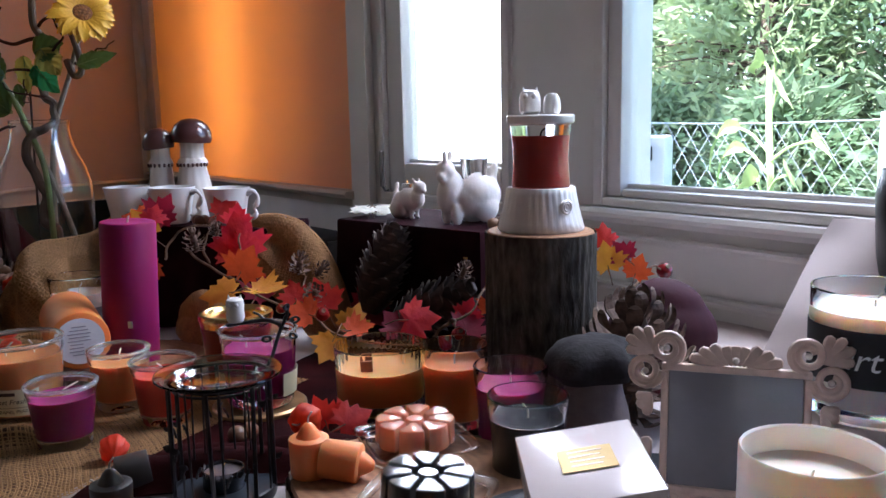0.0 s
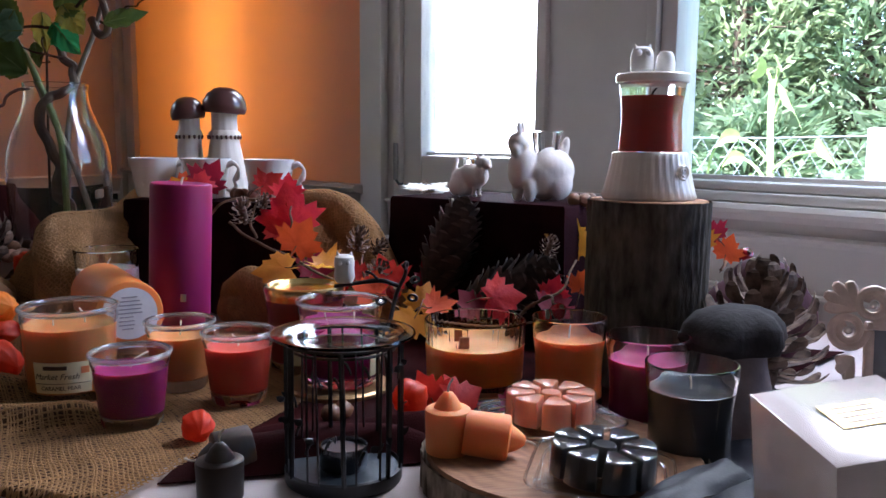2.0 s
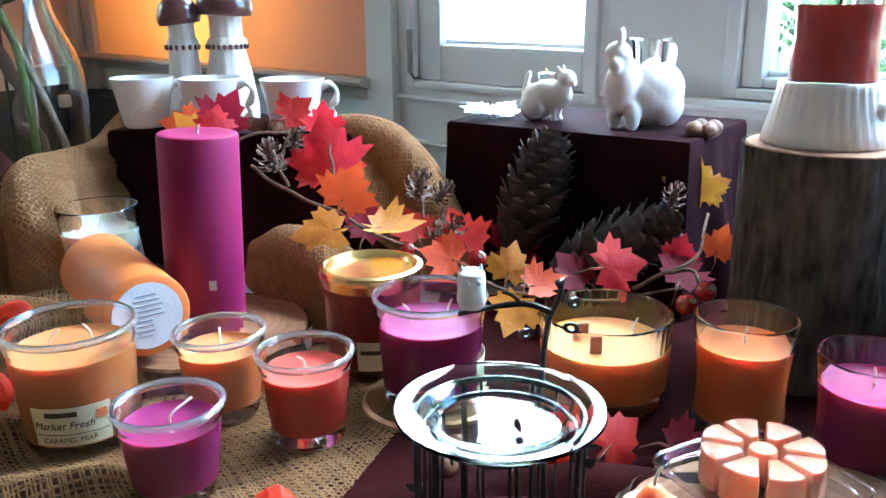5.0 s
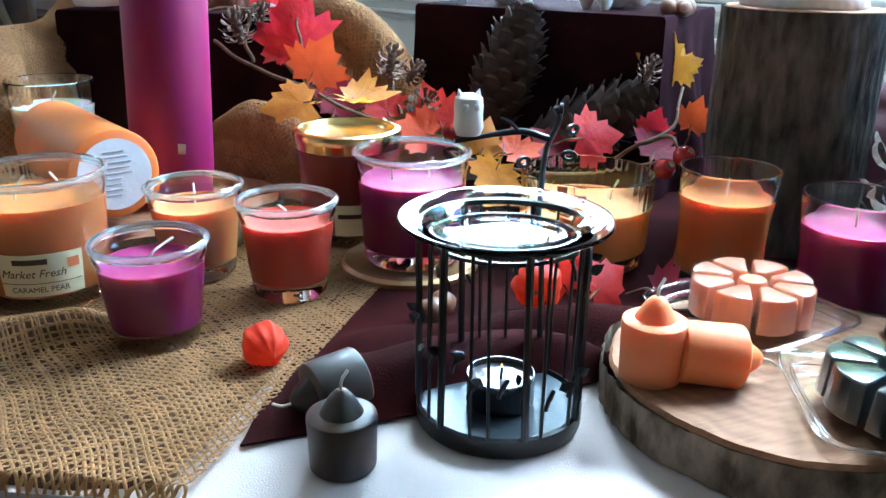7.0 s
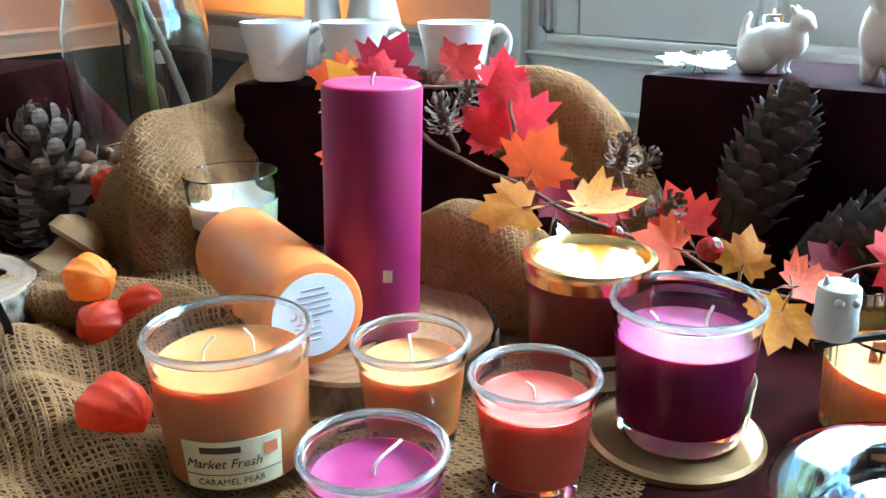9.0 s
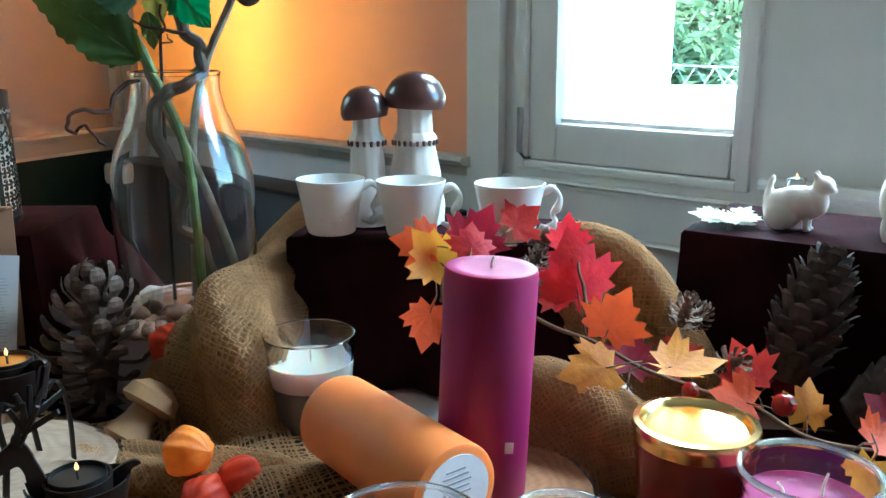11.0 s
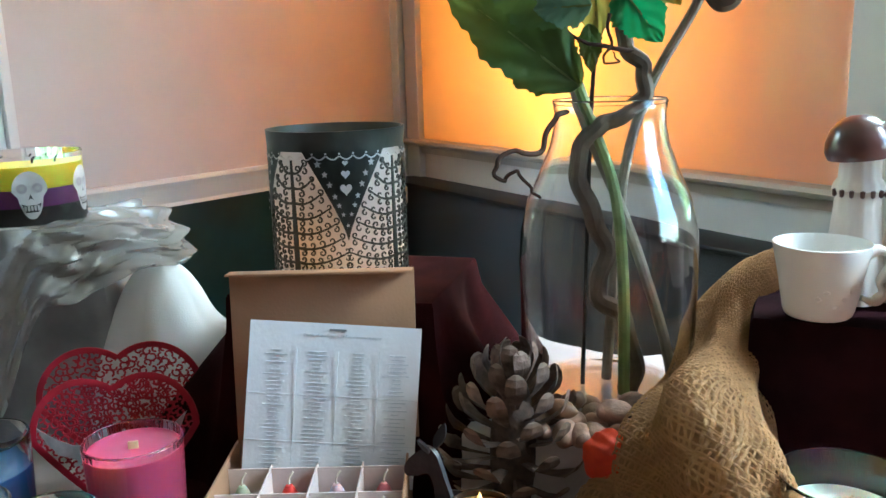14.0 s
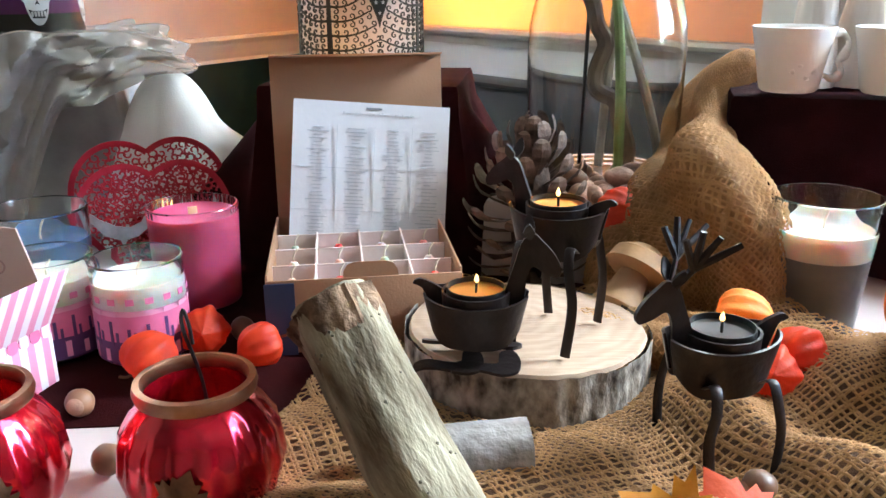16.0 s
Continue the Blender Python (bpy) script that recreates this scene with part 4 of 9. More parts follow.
for x, y, z, a in ((0.06, 0.072, 0.152, 30), (0.058, 0.07, 0.136, -30), (0.030, 0.074, 0.132, 200), (0.052, 0.072, 0.165, 70)):
    part("leaf_cutout", lathe([(0.0022, -0.001), (0.0045, -0.001), (0.0045, 0.001), (0.0022, 0.001)], 14, closed=True), BLACK, burner, at=pose(x, y, z, 90, 0, a) @ Matrix.Diagonal((1.2, 0.8, 1, 1)))
bm = lathe([(0, 0), (0.0075, 0.001), (0.0095, 0.006), (0.0088, 0.013), (0.0092, 0.019), (0.0085, 0.024), (0.006, 0.026), (0, 0.0262)], 24)
for s in (-1, 1):
    bmesh.ops.create_cone(bm, segments=8, radius1=0.003, radius2=0.0003, depth=0.006, cap_ends=True, matrix=pose(s * 0.0058, 0, 0.0265, 0, s * 14, 0))
    bmesh.ops.create_uvsphere(bm, u_segments=10, v_segments=6, radius=0.0022, matrix=pose(s * 0.0034, -0.0078, 0.0195))
part("owl_figure", bm, CERAMIC, burner, "small white ceramic owl", at=pose(-0.003, 0.086, 0.1465))

# ---- wax melts in clear trays ----
CLEARPLASTIC = thick_look_glass("clear_plastic", 0.010, 1.6)


def wax_melt(at, wax_mat, label):
    """Nine-piece flower of wax in a shallow clear clamshell tray."""
    t = thing("wax_melt_tray", at, label, "wax melt", "wax melts in clear trays")
    wax_mat = wax_mat.copy()
    wax_mat.node_tree.nodes["Principled BSDF"].inputs["Coat Weight"].default_value = 1.0
    wax_mat.node_tree.nodes["Principled BSDF"].inputs["Coat Roughness"].default_value = 0.07
    s, h = 0.053, 0.004
    bm = bmesh.new()
    loops = []
    for half, z in ((s * 0.80, 0.0006), (s * 0.84, 0.003), (s * 0.9, 0.007), (s * 0.97, 0.0075), (s, 0.0085), (s * 1.0, 0.0072)):
        ring = []
        for k in range(64):
            a = 2 * math.pi * k / 64
            c, q = math.cos(a), math.sin(a)
            e = (abs(c) ** 7 + abs(q) ** 7) ** (-1 / 7)
            ring.append(bm.verts.new((half * e * c, half * e * q, z)))
        loops.append(ring)
    bm.faces.new(loops[0][::-1])
    for a, b in zip(loops, loops[1:]):
        for k in range(64):
            bm.faces.new((a[k], a[(k + 1) % 64], b[(k + 1) % 64], b[k]))
    part("tray", bm, CLEARPLASTIC, t)
    for half, z in ((s * 0.99, 0.0084), (s * 0.86, 0.0044)):
        loop = [2 * math.pi * k / 72 for k in range(73)]
        lip = [(half * math.cos(a) * (abs(math.cos(a)) ** 7 + abs(math.sin(a)) ** 7) ** (-1 / 7), half * math.sin(a) * (abs(math.cos(a)) ** 7 + abs(math.sin(a)) ** 7) ** (-1 / 7), z) for a in loop]
        part("tray_lip", tube(lip, 0.0011, 8, cap=False), GLASS, t)

    def wedge(inner, outer, gap, z0, z1, grow=0.0):
        bm = bmesh.new()
        rings = []
        for z, q in ((z0, 1.05), (z1 - 0.0016, 0.97), (z1, 0.90)):
            ring = []
            for r_, k in ((inner, -1), (outer, -1), (outer * 1.04, -0.5), (outer * 1.05, 0), (outer * 1.04, 0.5), (outer, 1), (inner, 1)):
                half = math.pi / 8 - gap / r_
                ring.append(Vector((r_ * math.cos(k * half), r_ * math.sin(k * half), z)))
            m_ = sum(ring, Vector()) / len(ring)
            rings.append([bm.verts.new((m_.x + (p.x - m_.x) * (q + grow), m_.y + (p.y - m_.y) * (q + grow), p.z + (grow * 0.015 if z == z1 else 0))) for p in ring])
        n = len(rings[0])
        bm.faces.new(rings[0][::-1])
        bm.faces.new(rings[-1])
        for a, b in zip(rings, rings[1:]):
            for k in range(n):
                bm.faces.new((a[k], a[(k + 1) % n], b[(k + 1) % n], b[k]))
        if not grow:
            bmesh.ops.bevel(bm, geom=bm.edges[:], offset=0.0005, segments=1, profile=0.5, affect="EDGES")
        return bm
    for k in range(8):
        seg = part("wax_segment", wedge(0.0135, 0.0375, 0.0022, 0.006, 0.029), wax_mat, t, at=pose(0, 0, 0, 0, 0, k * 45 + 22))
        part("plastic_cover", wedge(0.0135, 0.0375, 0.0022, 0.0062, 0.029, 0.05), CLEARPLASTIC, seg, angle=20)
    part("wax_segment", lathe([(0, 0.006), (0.0098, 0.006), (0.0092, 0.027), (0.0082, 0.0285), (0, 0.0288)], 24), wax_mat, t)
    return t


wax_melt(pose(-0.034, 0.791, 0.0295, 0, 0, 20), TANWAX, "salmon flower-shaped wax melt in a clear plastic tray")
wax_melt(pose(-0.020, 0.666, 0.0285, 0, 3, -18), DARKWAX, "black flower-shaped wax melt in a clear plastic tray")


def votive(at, wax_mat, label, r=0.0185, h=0.036):
    t = thing("votive_candle", at, label, "candle")
    part("wax", lathe([(0, 0), (r * 0.92, 0), (r * 0.95, 0.001), (r, h * 0.92), (r * 0.985, h * 0.97), (r * 0.9, h), (r * 0.62, h + 0.0005), (r * 0.52, h + 0.004), (r * 0.36, h + 0.009), (r * 0.2, h + 0.0125), (0, h + 0.0135)], 48), wax_mat, t)
    wick(t, 0, 0, h + 0.0125, 0.011, 0.35)
    return t


VO = wax("apricot_wax", (0.80, 0.27, 0.09))
votive(T(-0.129, 0.730, 0.0285), VO, "apricot orange votive candle standing on a wood slice")
votive(Matrix.Translation((-0.1165, 0.724, 0.0465)) @ pose(0, 0, 0, 0, 97, -8), VO, "apricot orange votive candle lying on a wood slice")
votive(T(-0.306, 0.712, 0.001), GREYWAX, "grey-brown votive candle standing on the white cloth", h=0.031)
votive(Matrix.Translation((-0.292, 0.772, 0.0205)) @ pose(0, 0, 0, 0, -97, 24), GREYWAX, "grey-brown votive candle lying on velvet", h=0.031)

# ---- physalis lanterns ----
PHYS = mat("dried_physalis_husk", (0.80, 0.035, 0.012), 0.55, var=0.35, scale=50, bump=0.5, bscale=160, col2=(0.86, 0.085, 0.02), island=0.15, sss=0.1)
PHYSO = mat("orange_physalis_husk", (0.80, 0.25, 0.03), 0.6, var=0.3, scale=50, bump=0.5, bscale=160, island=0.2, sss=0.1)
STEM = mat("dry_brown_twig", (0.16, 0.09, 0.05), 0.85, var=0.4, scale=80, bump=0.6)


def physalis(at, r, material, label="papery orange-red physalis lantern"):
    t = thing("physalis", at, label, "physalis", "physalis lanterns")

    def rib(a, q, z):
        c, w = math.cos(a), math.sin(a)
        return q * (1 + 0.055 * math.cos(5 * a) + 0.022 * math.cos(10 * a) - 0.03 * abs(math.sin(5 * a)) + 0.05 * nz(2 * c, 2 * w, 40 * z + r * 999) + 0.02 * nz(9 * c, 9 * w, 90 * z))
    part("husk", lathe([(0, 1.12 * r), (0.10 * r, 1.02 * r), (0.30 * r, 0.93 * r), (0.52 * r, 0.82 * r), (0.72 * r, 0.65 * r), (0.87 * r, 0.42 * r), (0.96 * r, 0.15 * r), (1.0 * r, -0.12 * r), (0.97 * r, -0.38 * r), (0.86 * r, -0.62 * r), (0.66 * r, -0.80 * r), (0.42 * r, -0.88 * r), (0.2 * r, -0.84 * r), (0.08 * r, -0.74 * r), (0, -0.72 * r)], 80, wave=rib), material, t, angle=180)
    part("stalk", tube(smooth_line([(0, 0, -0.74 * r), (0.05 * r, 0, -1.0 * r), (0.3 * r, 0.1 * r, -1.2 * r)], 4), 0.0011, 6), STEM, t)
    return t


for x, y, z, r, rx, rz, mt in ((-0.347, 0.822, 0.0195, 0.0145, 100, 20, PHYS), (-0.668, 1.165, 0.060, 0.0205, 80, 60, PHYSO), (-0.655, 1.14, 0.030, 0.0195, 70, -20, PHYS), (-0.592, 0.99, 0.034, 0.023, 95, 65, PHYS),
                               (-1.098, 1.192, 0.026, 0.0205, 60, 130, PHYS), (-1.070, 1.240, 0.026, 0.0195, 75, 10, PHYS), (-1.022, 1.218, 0.023, 0.0175, 100, -60, PHYS), (-0.628, 1.160, 0.034, 0.020, 95, -70, PHYS),
                               (-0.713, 1.359, 0.087, 0.021, 80, 30, PHYS), (-0.155, 0.868, 0.030, 0.018, 90, 160, PHYS)):
    physalis(pose(x, y, z, rx, 0, rz), r, mt)

# ---- ceramic lantern candle on the log ----
lantern = thing("lantern_candle", T(0.117, 1.016, 0.2125, -8), "lidded glass candle on a white ceramic tree-stump foot", "candle")


def stump(a, r, z):
    return r * (1 + 0.012 * math.sin(34 * a + 3 * math.sin(40 * z)) * (z > 0.002))


part("foot", lathe([(0, 0), (0.051, 0), (0.0525, 0.003), (0.050, 0.012), (0.0455, 0.03), (0.0425, 0.045), (0.0415, 0.0515), (0.039, 0.053), (0.036, 0.051), (0, 0.049)], 120, wave=stump), CERAMIC, lantern, angle=60)
knot = part("knot", lathe([(0.0012, 0.0), (0.008, 0.0), (0.009, 0.003), (0.0072, 0.0048), (0.0055, 0.0036), (0.0042, 0.0048), (0.0024, 0.0036), (0.0, 0.0044)], 24), CERAMIC, lantern, at=pose(0.029, -0.0335, 0.031, 90, 0, 41))
part("glass", lathe([(0, 0.0505), (0.033, 0.0505), (0.0352, 0.053), (0.0345, 0.07), (0.0332, 0.085), (0.0338, 0.105), (0.0362, 0.122), (0.0365, 0.130)], 56), GLASS, lantern)
part("wax", lathe([(0, 0.053), (0.0338, 0.0535), (0.0335, 0.07), (0.0322, 0.085), (0.0328, 0.105), (0.0342, 0.1145), (0.030, 0.114), (0, 0.1135)], 56), wax("raspberry_wax", (0.58, 0.085, 0.065)), lantern)
wick(lantern, 0, 0, 0.113, 0.011, 0.3, CHAR)
part("lid", lathe([(0, 0.1275), (0.034, 0.1275), (0.0395, 0.129), (0.0405, 0.131), (0.0405, 0.1375), (0.039, 0.139), (0, 0.1395)], 64), CERAMIC, lantern, "white ceramic lid")
bm = lathe([(0, 0.137), (0.008, 0.138), (0.0125, 0.143), (0.013, 0.152), (0.0125, 0.160), (0.0105, 0.166), (0.006, 0.1685), (0, 0.1688)], 28)
for s in (-1, 1):
    bmesh.ops.create_cone(bm, segments=8, radius1=0.0036, radius2=0.0004, depth=0.007, cap_ends=True, matrix=pose(s * 0.0075, -0.001, 0.1685, 0, s * 16, 0))
    bmesh.ops.create_uvsphere(bm, u_segments=12, v_segments=8, radius=0.0036, matrix=pose(s * 0.005, -0.0105, 0.161))
bmesh.ops.translate(bm, verts=bm.verts, vec=(-0.0125, 0, 0))
part("owl_figure", bm, CERAMIC, lantern, "white ceramic owl")
bm = lathe([(0, 0.137), (0.007, 0.138), (0.0105, 0.143), (0.0108, 0.150), (0.0095, 0.158), (0.0065, 0.163), (0, 0.1645)], 28)
bmesh.ops.translate(bm, verts=bm.verts, vec=(0.0135, 0.001, 0))
part("owl_figure", bm, CERAMIC, lantern, "smaller white ceramic owl")

# ---- ceramic figures ----
BISQUE = mat("pale_bisque_ceramic", (0.80, 0.72, 0.66), 0.6, var=0.05, scale=60, bump=0.15, bscale=400)


def figure(name, at, balls, label, material, voxel=0.0016):
    """A moulded figure: rounded masses melted into one skin."""
    bm = bmesh.new()
    for x, y, z, rx, ry, rz, tx, ty, tz in balls:
        bmesh.ops.create_uvsphere(bm, u_segments=24, v_segments=16, radius=1.0, matrix=pose(x, y, z, tx, ty, tz) @ Matrix.Diagonal((rx, ry, rz, 1)))
    ob = part(name, bm, material, at=at, angle=0)
    rm = ob.modifiers.new("remesh", "REMESH")
    rm.mode, rm.voxel_size, rm.use_smooth_shade = "VOXEL", voxel, True
    s = ob.modifiers.new("smooth", "SMOOTH")
    s.factor, s.iterations = 0.5, 8
    return tagged(ob, label, "figurine")


M = 0.00118
figure("squirrel_figurine", T(-0.055, 1.312, 0.1945, -44), [tuple(v * 0.00066 if i < 6 else v for i, v in enumerate(q)) for q in (
    (-22, 0, 33, 32, 27, 33, 0, 0, 0), (4, 0, 46, 36, 23, 27, 0, 18, 0), (27, 0, 50, 18, 17, 24, 0, -12, 0), (35, 0, 76, 17, 15, 15, 0, 0, 0), (48, 0, 69, 8, 7, 7, 0, 20, 0),
    (24, -9, 90, 5, 3, 10, 12, -24, 0), (24, 9, 90, 5, 3, 10, -12, -24, 0), (16, -9, 20, 5.5, 5, 22, 0, 8, 0), (16, 9, 20, 5.5, 5, 22, 0, 8, 0), (17, -9, 4, 8, 5, 4, 0, 0, 0), (17, 9, 4, 8, 5, 4, 0, 0, 0),
    (-24, -17, 24, 25, 14, 24, 0, 0, 0), (-24, 17, 24, 25, 14, 24, 0, 0, 0), (-48, 0, 48, 7, 9, 28, 0, 6, 0), (-44, 0, 76, 5.5, 7, 12, 0, 20, 0))], "small white ceramic squirrel tea light holder on velvet", BISQUE)
figure("squirrel_figurine", T(0.036, 1.250, 0.1945, 25), [tuple(v * M if i < 6 else v for i, v in enumerate(q)) for q in (
    (6, 0, 28, 31, 27, 28, 0, 0, 0), (12, -4, 34, 30, 25, 27, 0, 0, 0), (-25, 2, 40, 17, 16, 27, 0, 14, 0), (-31, 2, 67, 13, 12.5, 13, 0, 0, 0), (-39, -4, 59, 7, 6.5, 8, 0, -30, 0), (-35, -5, 84, 4, 2.6, 9, 0, 0, 0), (-22, 7, 84, 4, 2.6, 9, 0, 0, 0),
    (-22, -11, 12, 8, 7, 15, 0, 0, 0), (-27, 8, 12, 7, 7, 15, 0, 0, 0), (14, -20, 20, 18, 10, 19, 0, 0, 0), (34, 4, 34, 8, 9, 28, 0, 8, 0), (37, 4, 60, 5.5, 7, 16, 0, 16, 0))], "large white ceramic squirrel candle holder on velvet", BISQUE, 0.002)
cupg = thing("glass_insert", T(0.045, 1.257, 0.252), "clear tea light glass set into the squirrel's back", "glass")
part("glass", lathe([(0, 0.006), (0.016, 0.006), (0.018, 0.012), (0.021, 0.036), (0.0215, 0.037), (0.0225, 0.037)], 40), GLASS, cupg)
part("rim", lathe([(0.0208, 0.036), (0.0228, 0.036), (0.0228, 0.0385), (0.0208, 0.0385)], 40, closed=True), THICK, cupg)
tl_cup = thing("tea_light", T(-0.058, 1.315, 0.2415), "lit tea light in the small squirrel", "candle")
part("cup", lathe([(0, 0), (0.009, 0), (0.0095, 0.008), (0.0088, 0.008), (0, 0.006)], 24), THICK, tl_cup)
flame(tl_cup, 0, 0, 0.008, 0.008)

# cups
HANDLE = smooth_line([(0.033, 0, 0.048), (0.044, 0, 0.054), (0.053, 0, 0.046), (0.051, 0, 0.034), (0.046, 0, 0.027), (0.049, 0, 0.018), (0.043, 0, 0.011), (0.033, 0, 0.014)], 5)


def cup(at, label):
    t = thing("cup", at, label, "cup", "white cups on the riser")
    part("body", lathe([(0, 0.0), (0.024, 0.0), (0.0262, 0.002), (0.0275, 0.006), (0.0325, 0.035), (0.0375, 0.0585), (0.038, 0.060), (0.037, 0.0605), (0.0358, 0.0585), (0.031, 0.035), (0.026, 0.008), (0.02, 0.0045), (0, 0.0045)], 64), CERAMIC, t)
    part("handle", tube(HANDLE, [0.0036 + 0.0012 * math.sin(k * 0.5) for k in range(len(HANDLE))], 12), CERAMIC, t, "handle shaped like a squirrel")
    for k in range(5):
        a = -1.9 + 0.22 * k
        part("relief", lathe([(0, 0.0035), (0.002, 0.002), (0.003, 0), (0, -0.003)], 10), CERAMIC, t, at=Matrix.Translation((0.0305 * math.cos(a), 0.0305 * math.sin(a), 0.02 + 0.006 * math.sin(k * 2.1))) @ pose(0, 0, 0, 60 * math.sin(k), 30, math.degrees(a)) @ Matrix.Diagonal((0.18, 0.9, 1.2, 1)))
    return t


for x, y, rz in ((-0.542, 1.425, 0), (-0.456, 1.398, -15), (-0.355, 1.362, -10)):
    cup(T(x, y, 0.1825 + 0.003, rz), "white ceramic cup with a squirrel-shaped handle")

# mushrooms
CAPM = mat("glazed_brown_cap", (0.075, 0.026, 0.022), 0.3, var=0.35, scale=18, bump=0.05, coat=0.5)
STEMM = mat("pale_mushroom_ceramic", (0.72, 0.62, 0.54), 0.5, var=0.12, scale=30, bump=0.15, bscale=90, stretch=(1, 1, 0.3))
mush = thing("ceramic_mushroom", T(-0.452, 1.478, 0.183), "pair of brown-capped ceramic mushrooms on the riser", "ornament")


def mushroom_stem(x, r, h, base):
    rib = lambda a, q, z: q * (1 + 0.03 * math.sin(12 * a + 40 * z))
    part("stem", lathe([(0, 0), (base, 0), (base * 1.02, 0.02), (base * 0.86, 0.06), (r * 1.1, 0.092), (r * 1.28, 0.097), (r * 1.18, 0.103), (r, 0.107), (r * 0.96, h * 0.9), (r * 1.1, h), (0, h)], 48, wave=rib), STEMM, mush, at=pose(x, 0, 0))


mushroom_stem(0.010, 0.0205, 0.142, 0.034)
mushroom_stem(-0.046, 0.0165, 0.134, 0.024)
CAP = [(0, 0.0), (0.6, -0.02), (0.92, 0.0), (1.0, 0.2), (0.97, 0.48), (0.8, 0.82), (0.52, 1.05), (0.25, 1.14), (0, 1.16)]
part("cap", lathe([(q * 0.0355, z * 0.036) for q, z in CAP], 48), CAPM, mush, at=pose(0.010, 0, 0.134, 0, 3, 0))
part("cap", lathe([(q * 0.0275, z * 0.031) for q, z in CAP], 48), CAPM, mush, at=pose(-0.047, 0, 0.124, 0, -6, 0))
for x, r, n in ((0.010, 0.0262, 11), (-0.046, 0.0212, 8)):
    for k in range(n):
        a = math.pi + math.pi * (k + 0.5) / n
        part("painted_spot", lathe([(0, 0.0), (0.0022, -0.001), (0.0018, -0.006), (0, -0.0075)], 8), CAPM, mush, at=pose(x + r * math.cos(a), r * math.sin(a), 0.099))

TERRA = mat("dark_grey_terracotta", (0.030, 0.026, 0.026), 0.9, var=0.35, scale=40, bump=0.5, bscale=160, spec=0.2)
TERRA2 = mat("pinkish_grey_terracotta", (0.15, 0.12, 0.12), 0.75, var=0.25, scale=30, bump=0.25, bscale=200)
stone_m = thing("stone_mushroom", T(0.152, 0.842, 0.004), "squat grey stone mushroom with a dark lumpy cap", "ornament")
part("stem", lathe([(0, 0), (0.041, 0), (0.0415, 0.012), (0.036, 0.04), (0.030, 0.065), (0.028, 0.085), (0, 0.085)], 40, wave=lambda a, r, z: r * (1 + 0.03 * nz(2 * math.cos(a), 2 * math.sin(a), 20 * z))), TERRA2, stone_m)
part("cap", lathe([(0, 0.080), (0.026, 0.076), (0.043, 0.079), (0.047, 0.088), (0.044, 0.101), (0.036, 0.112), (0.022, 0.118), (0, 0.1195)], 48, wave=lambda a, r, z: r * (1 + 0.10 * math.sin(2 * a + 0.6) + 0.07 * math.sin(5 * a) + 0.16 * nz(1.6 * math.cos(a), 1.6 * math.sin(a), 26 * z))), TERRA, stone_m)

# ---- vase with twisted branches and sunflowers ----
low_riser = draped_box("cloth_riser", -0.690, 1.462, -16, 0.25, 0.19, 0.083, 0.006, "low riser under a white cloth beneath the vase", 4.2)
low_riser.data.materials.clear()
low_riser.data.materials.append(LINEN)
VASE_AT = T(-0.707, 1.481, 0.087)
VASEGLASS = solid_glass("vase_glass", (0.985, 0.995, 0.99))
vase = thing("vase", VASE_AT, "tall clear glass bottle vase holding branches and sunflowers", "vase")
VP = [(0.072, 0.002), (0.076, 0.006), (0.0775, 0.02), (0.078, 0.08), (0.079, 0.13), (0.0775, 0.16), (0.071, 0.188), (0.060, 0.213), (0.0515, 0.235), (0.0480, 0.252), (0.0475, 0.262), (0.0495, 0.273)]
part("glass", lathe([(0, 0.002)] + VP + [(0.0478, 0.2742)] + [(q - 0.0013, zz) for q, zz in VP[:2:-1]] + [(0.070, 0.011), (0.03, 0.009), (0, 0.008)], 96), VASEGLASS, vase)
TWIG = mat("corkscrew_hazel_bark", (0.13, 0.09, 0.06), 0.75, var=0.35, scale=60, bump=0.5, stretch=(1, 1, 0.4))
DARKTWIG = mat("dark_curled_twig_bark", (0.05, 0.026, 0.018), 0.8, var=0.3, scale=60, bump=0.4, spec=0.2)
PALETWIG = mat("pale_grey_stem", (0.27, 0.235, 0.18), 0.7, var=0.25, scale=60, bump=0.3)
GREENSTEM = mat("sunflower_stem", (0.15, 0.2, 0.055), 0.55, var=0.25, scale=50, bump=0.2)
LEAFB = mat("pale_leaf_underside", (0.11, 0.20, 0.13), 0.6, var=0.25, scale=22, bump=0.4)
LEAFY = mat("yellowed_leaf", (0.26, 0.24, 0.05), 0.55, var=0.3, scale=22, bump=0.4)
LEAFG = mat("sunflower_leaf", (0.06, 0.105, 0.026), 0.5, var=0.35, scale=22, bump=0.5, bscale=90, sss=0.0)
LEAFG2 = mat("bright_artificial_leaf", (0.02, 0.16, 0.05), 0.5, var=0.3, scale=25, bump=0.4)
PETAL = mat("sunflower_petal", (0.85, 0.36, 0.012), 0.55, var=0.2, scale=30, bump=0.2, col2=(0.88, 0.47, 0.025))
DISC = mat("sunflower_disc", (0.25, 0.09, 0.02), 0.85, var=0.5, scale=200, bump=1.0, bscale=400)


def stem_path(pts, r0, r1, name, material, label="", twist=0.0):
    line = smooth_line(pts, 7)
    if twist:
        line = [p + Vector((math.sin(i * 0.9 + twist), math.cos(i * 0.8 + twist), 0)) * 0.0015 for i, p in enumerate(line)]
    n = len(line)
    return tagged(part(name, tube(line, [r0 + (r1 - r0) * i / (n - 1) for i in range(n)], 9), material), label, "branch")


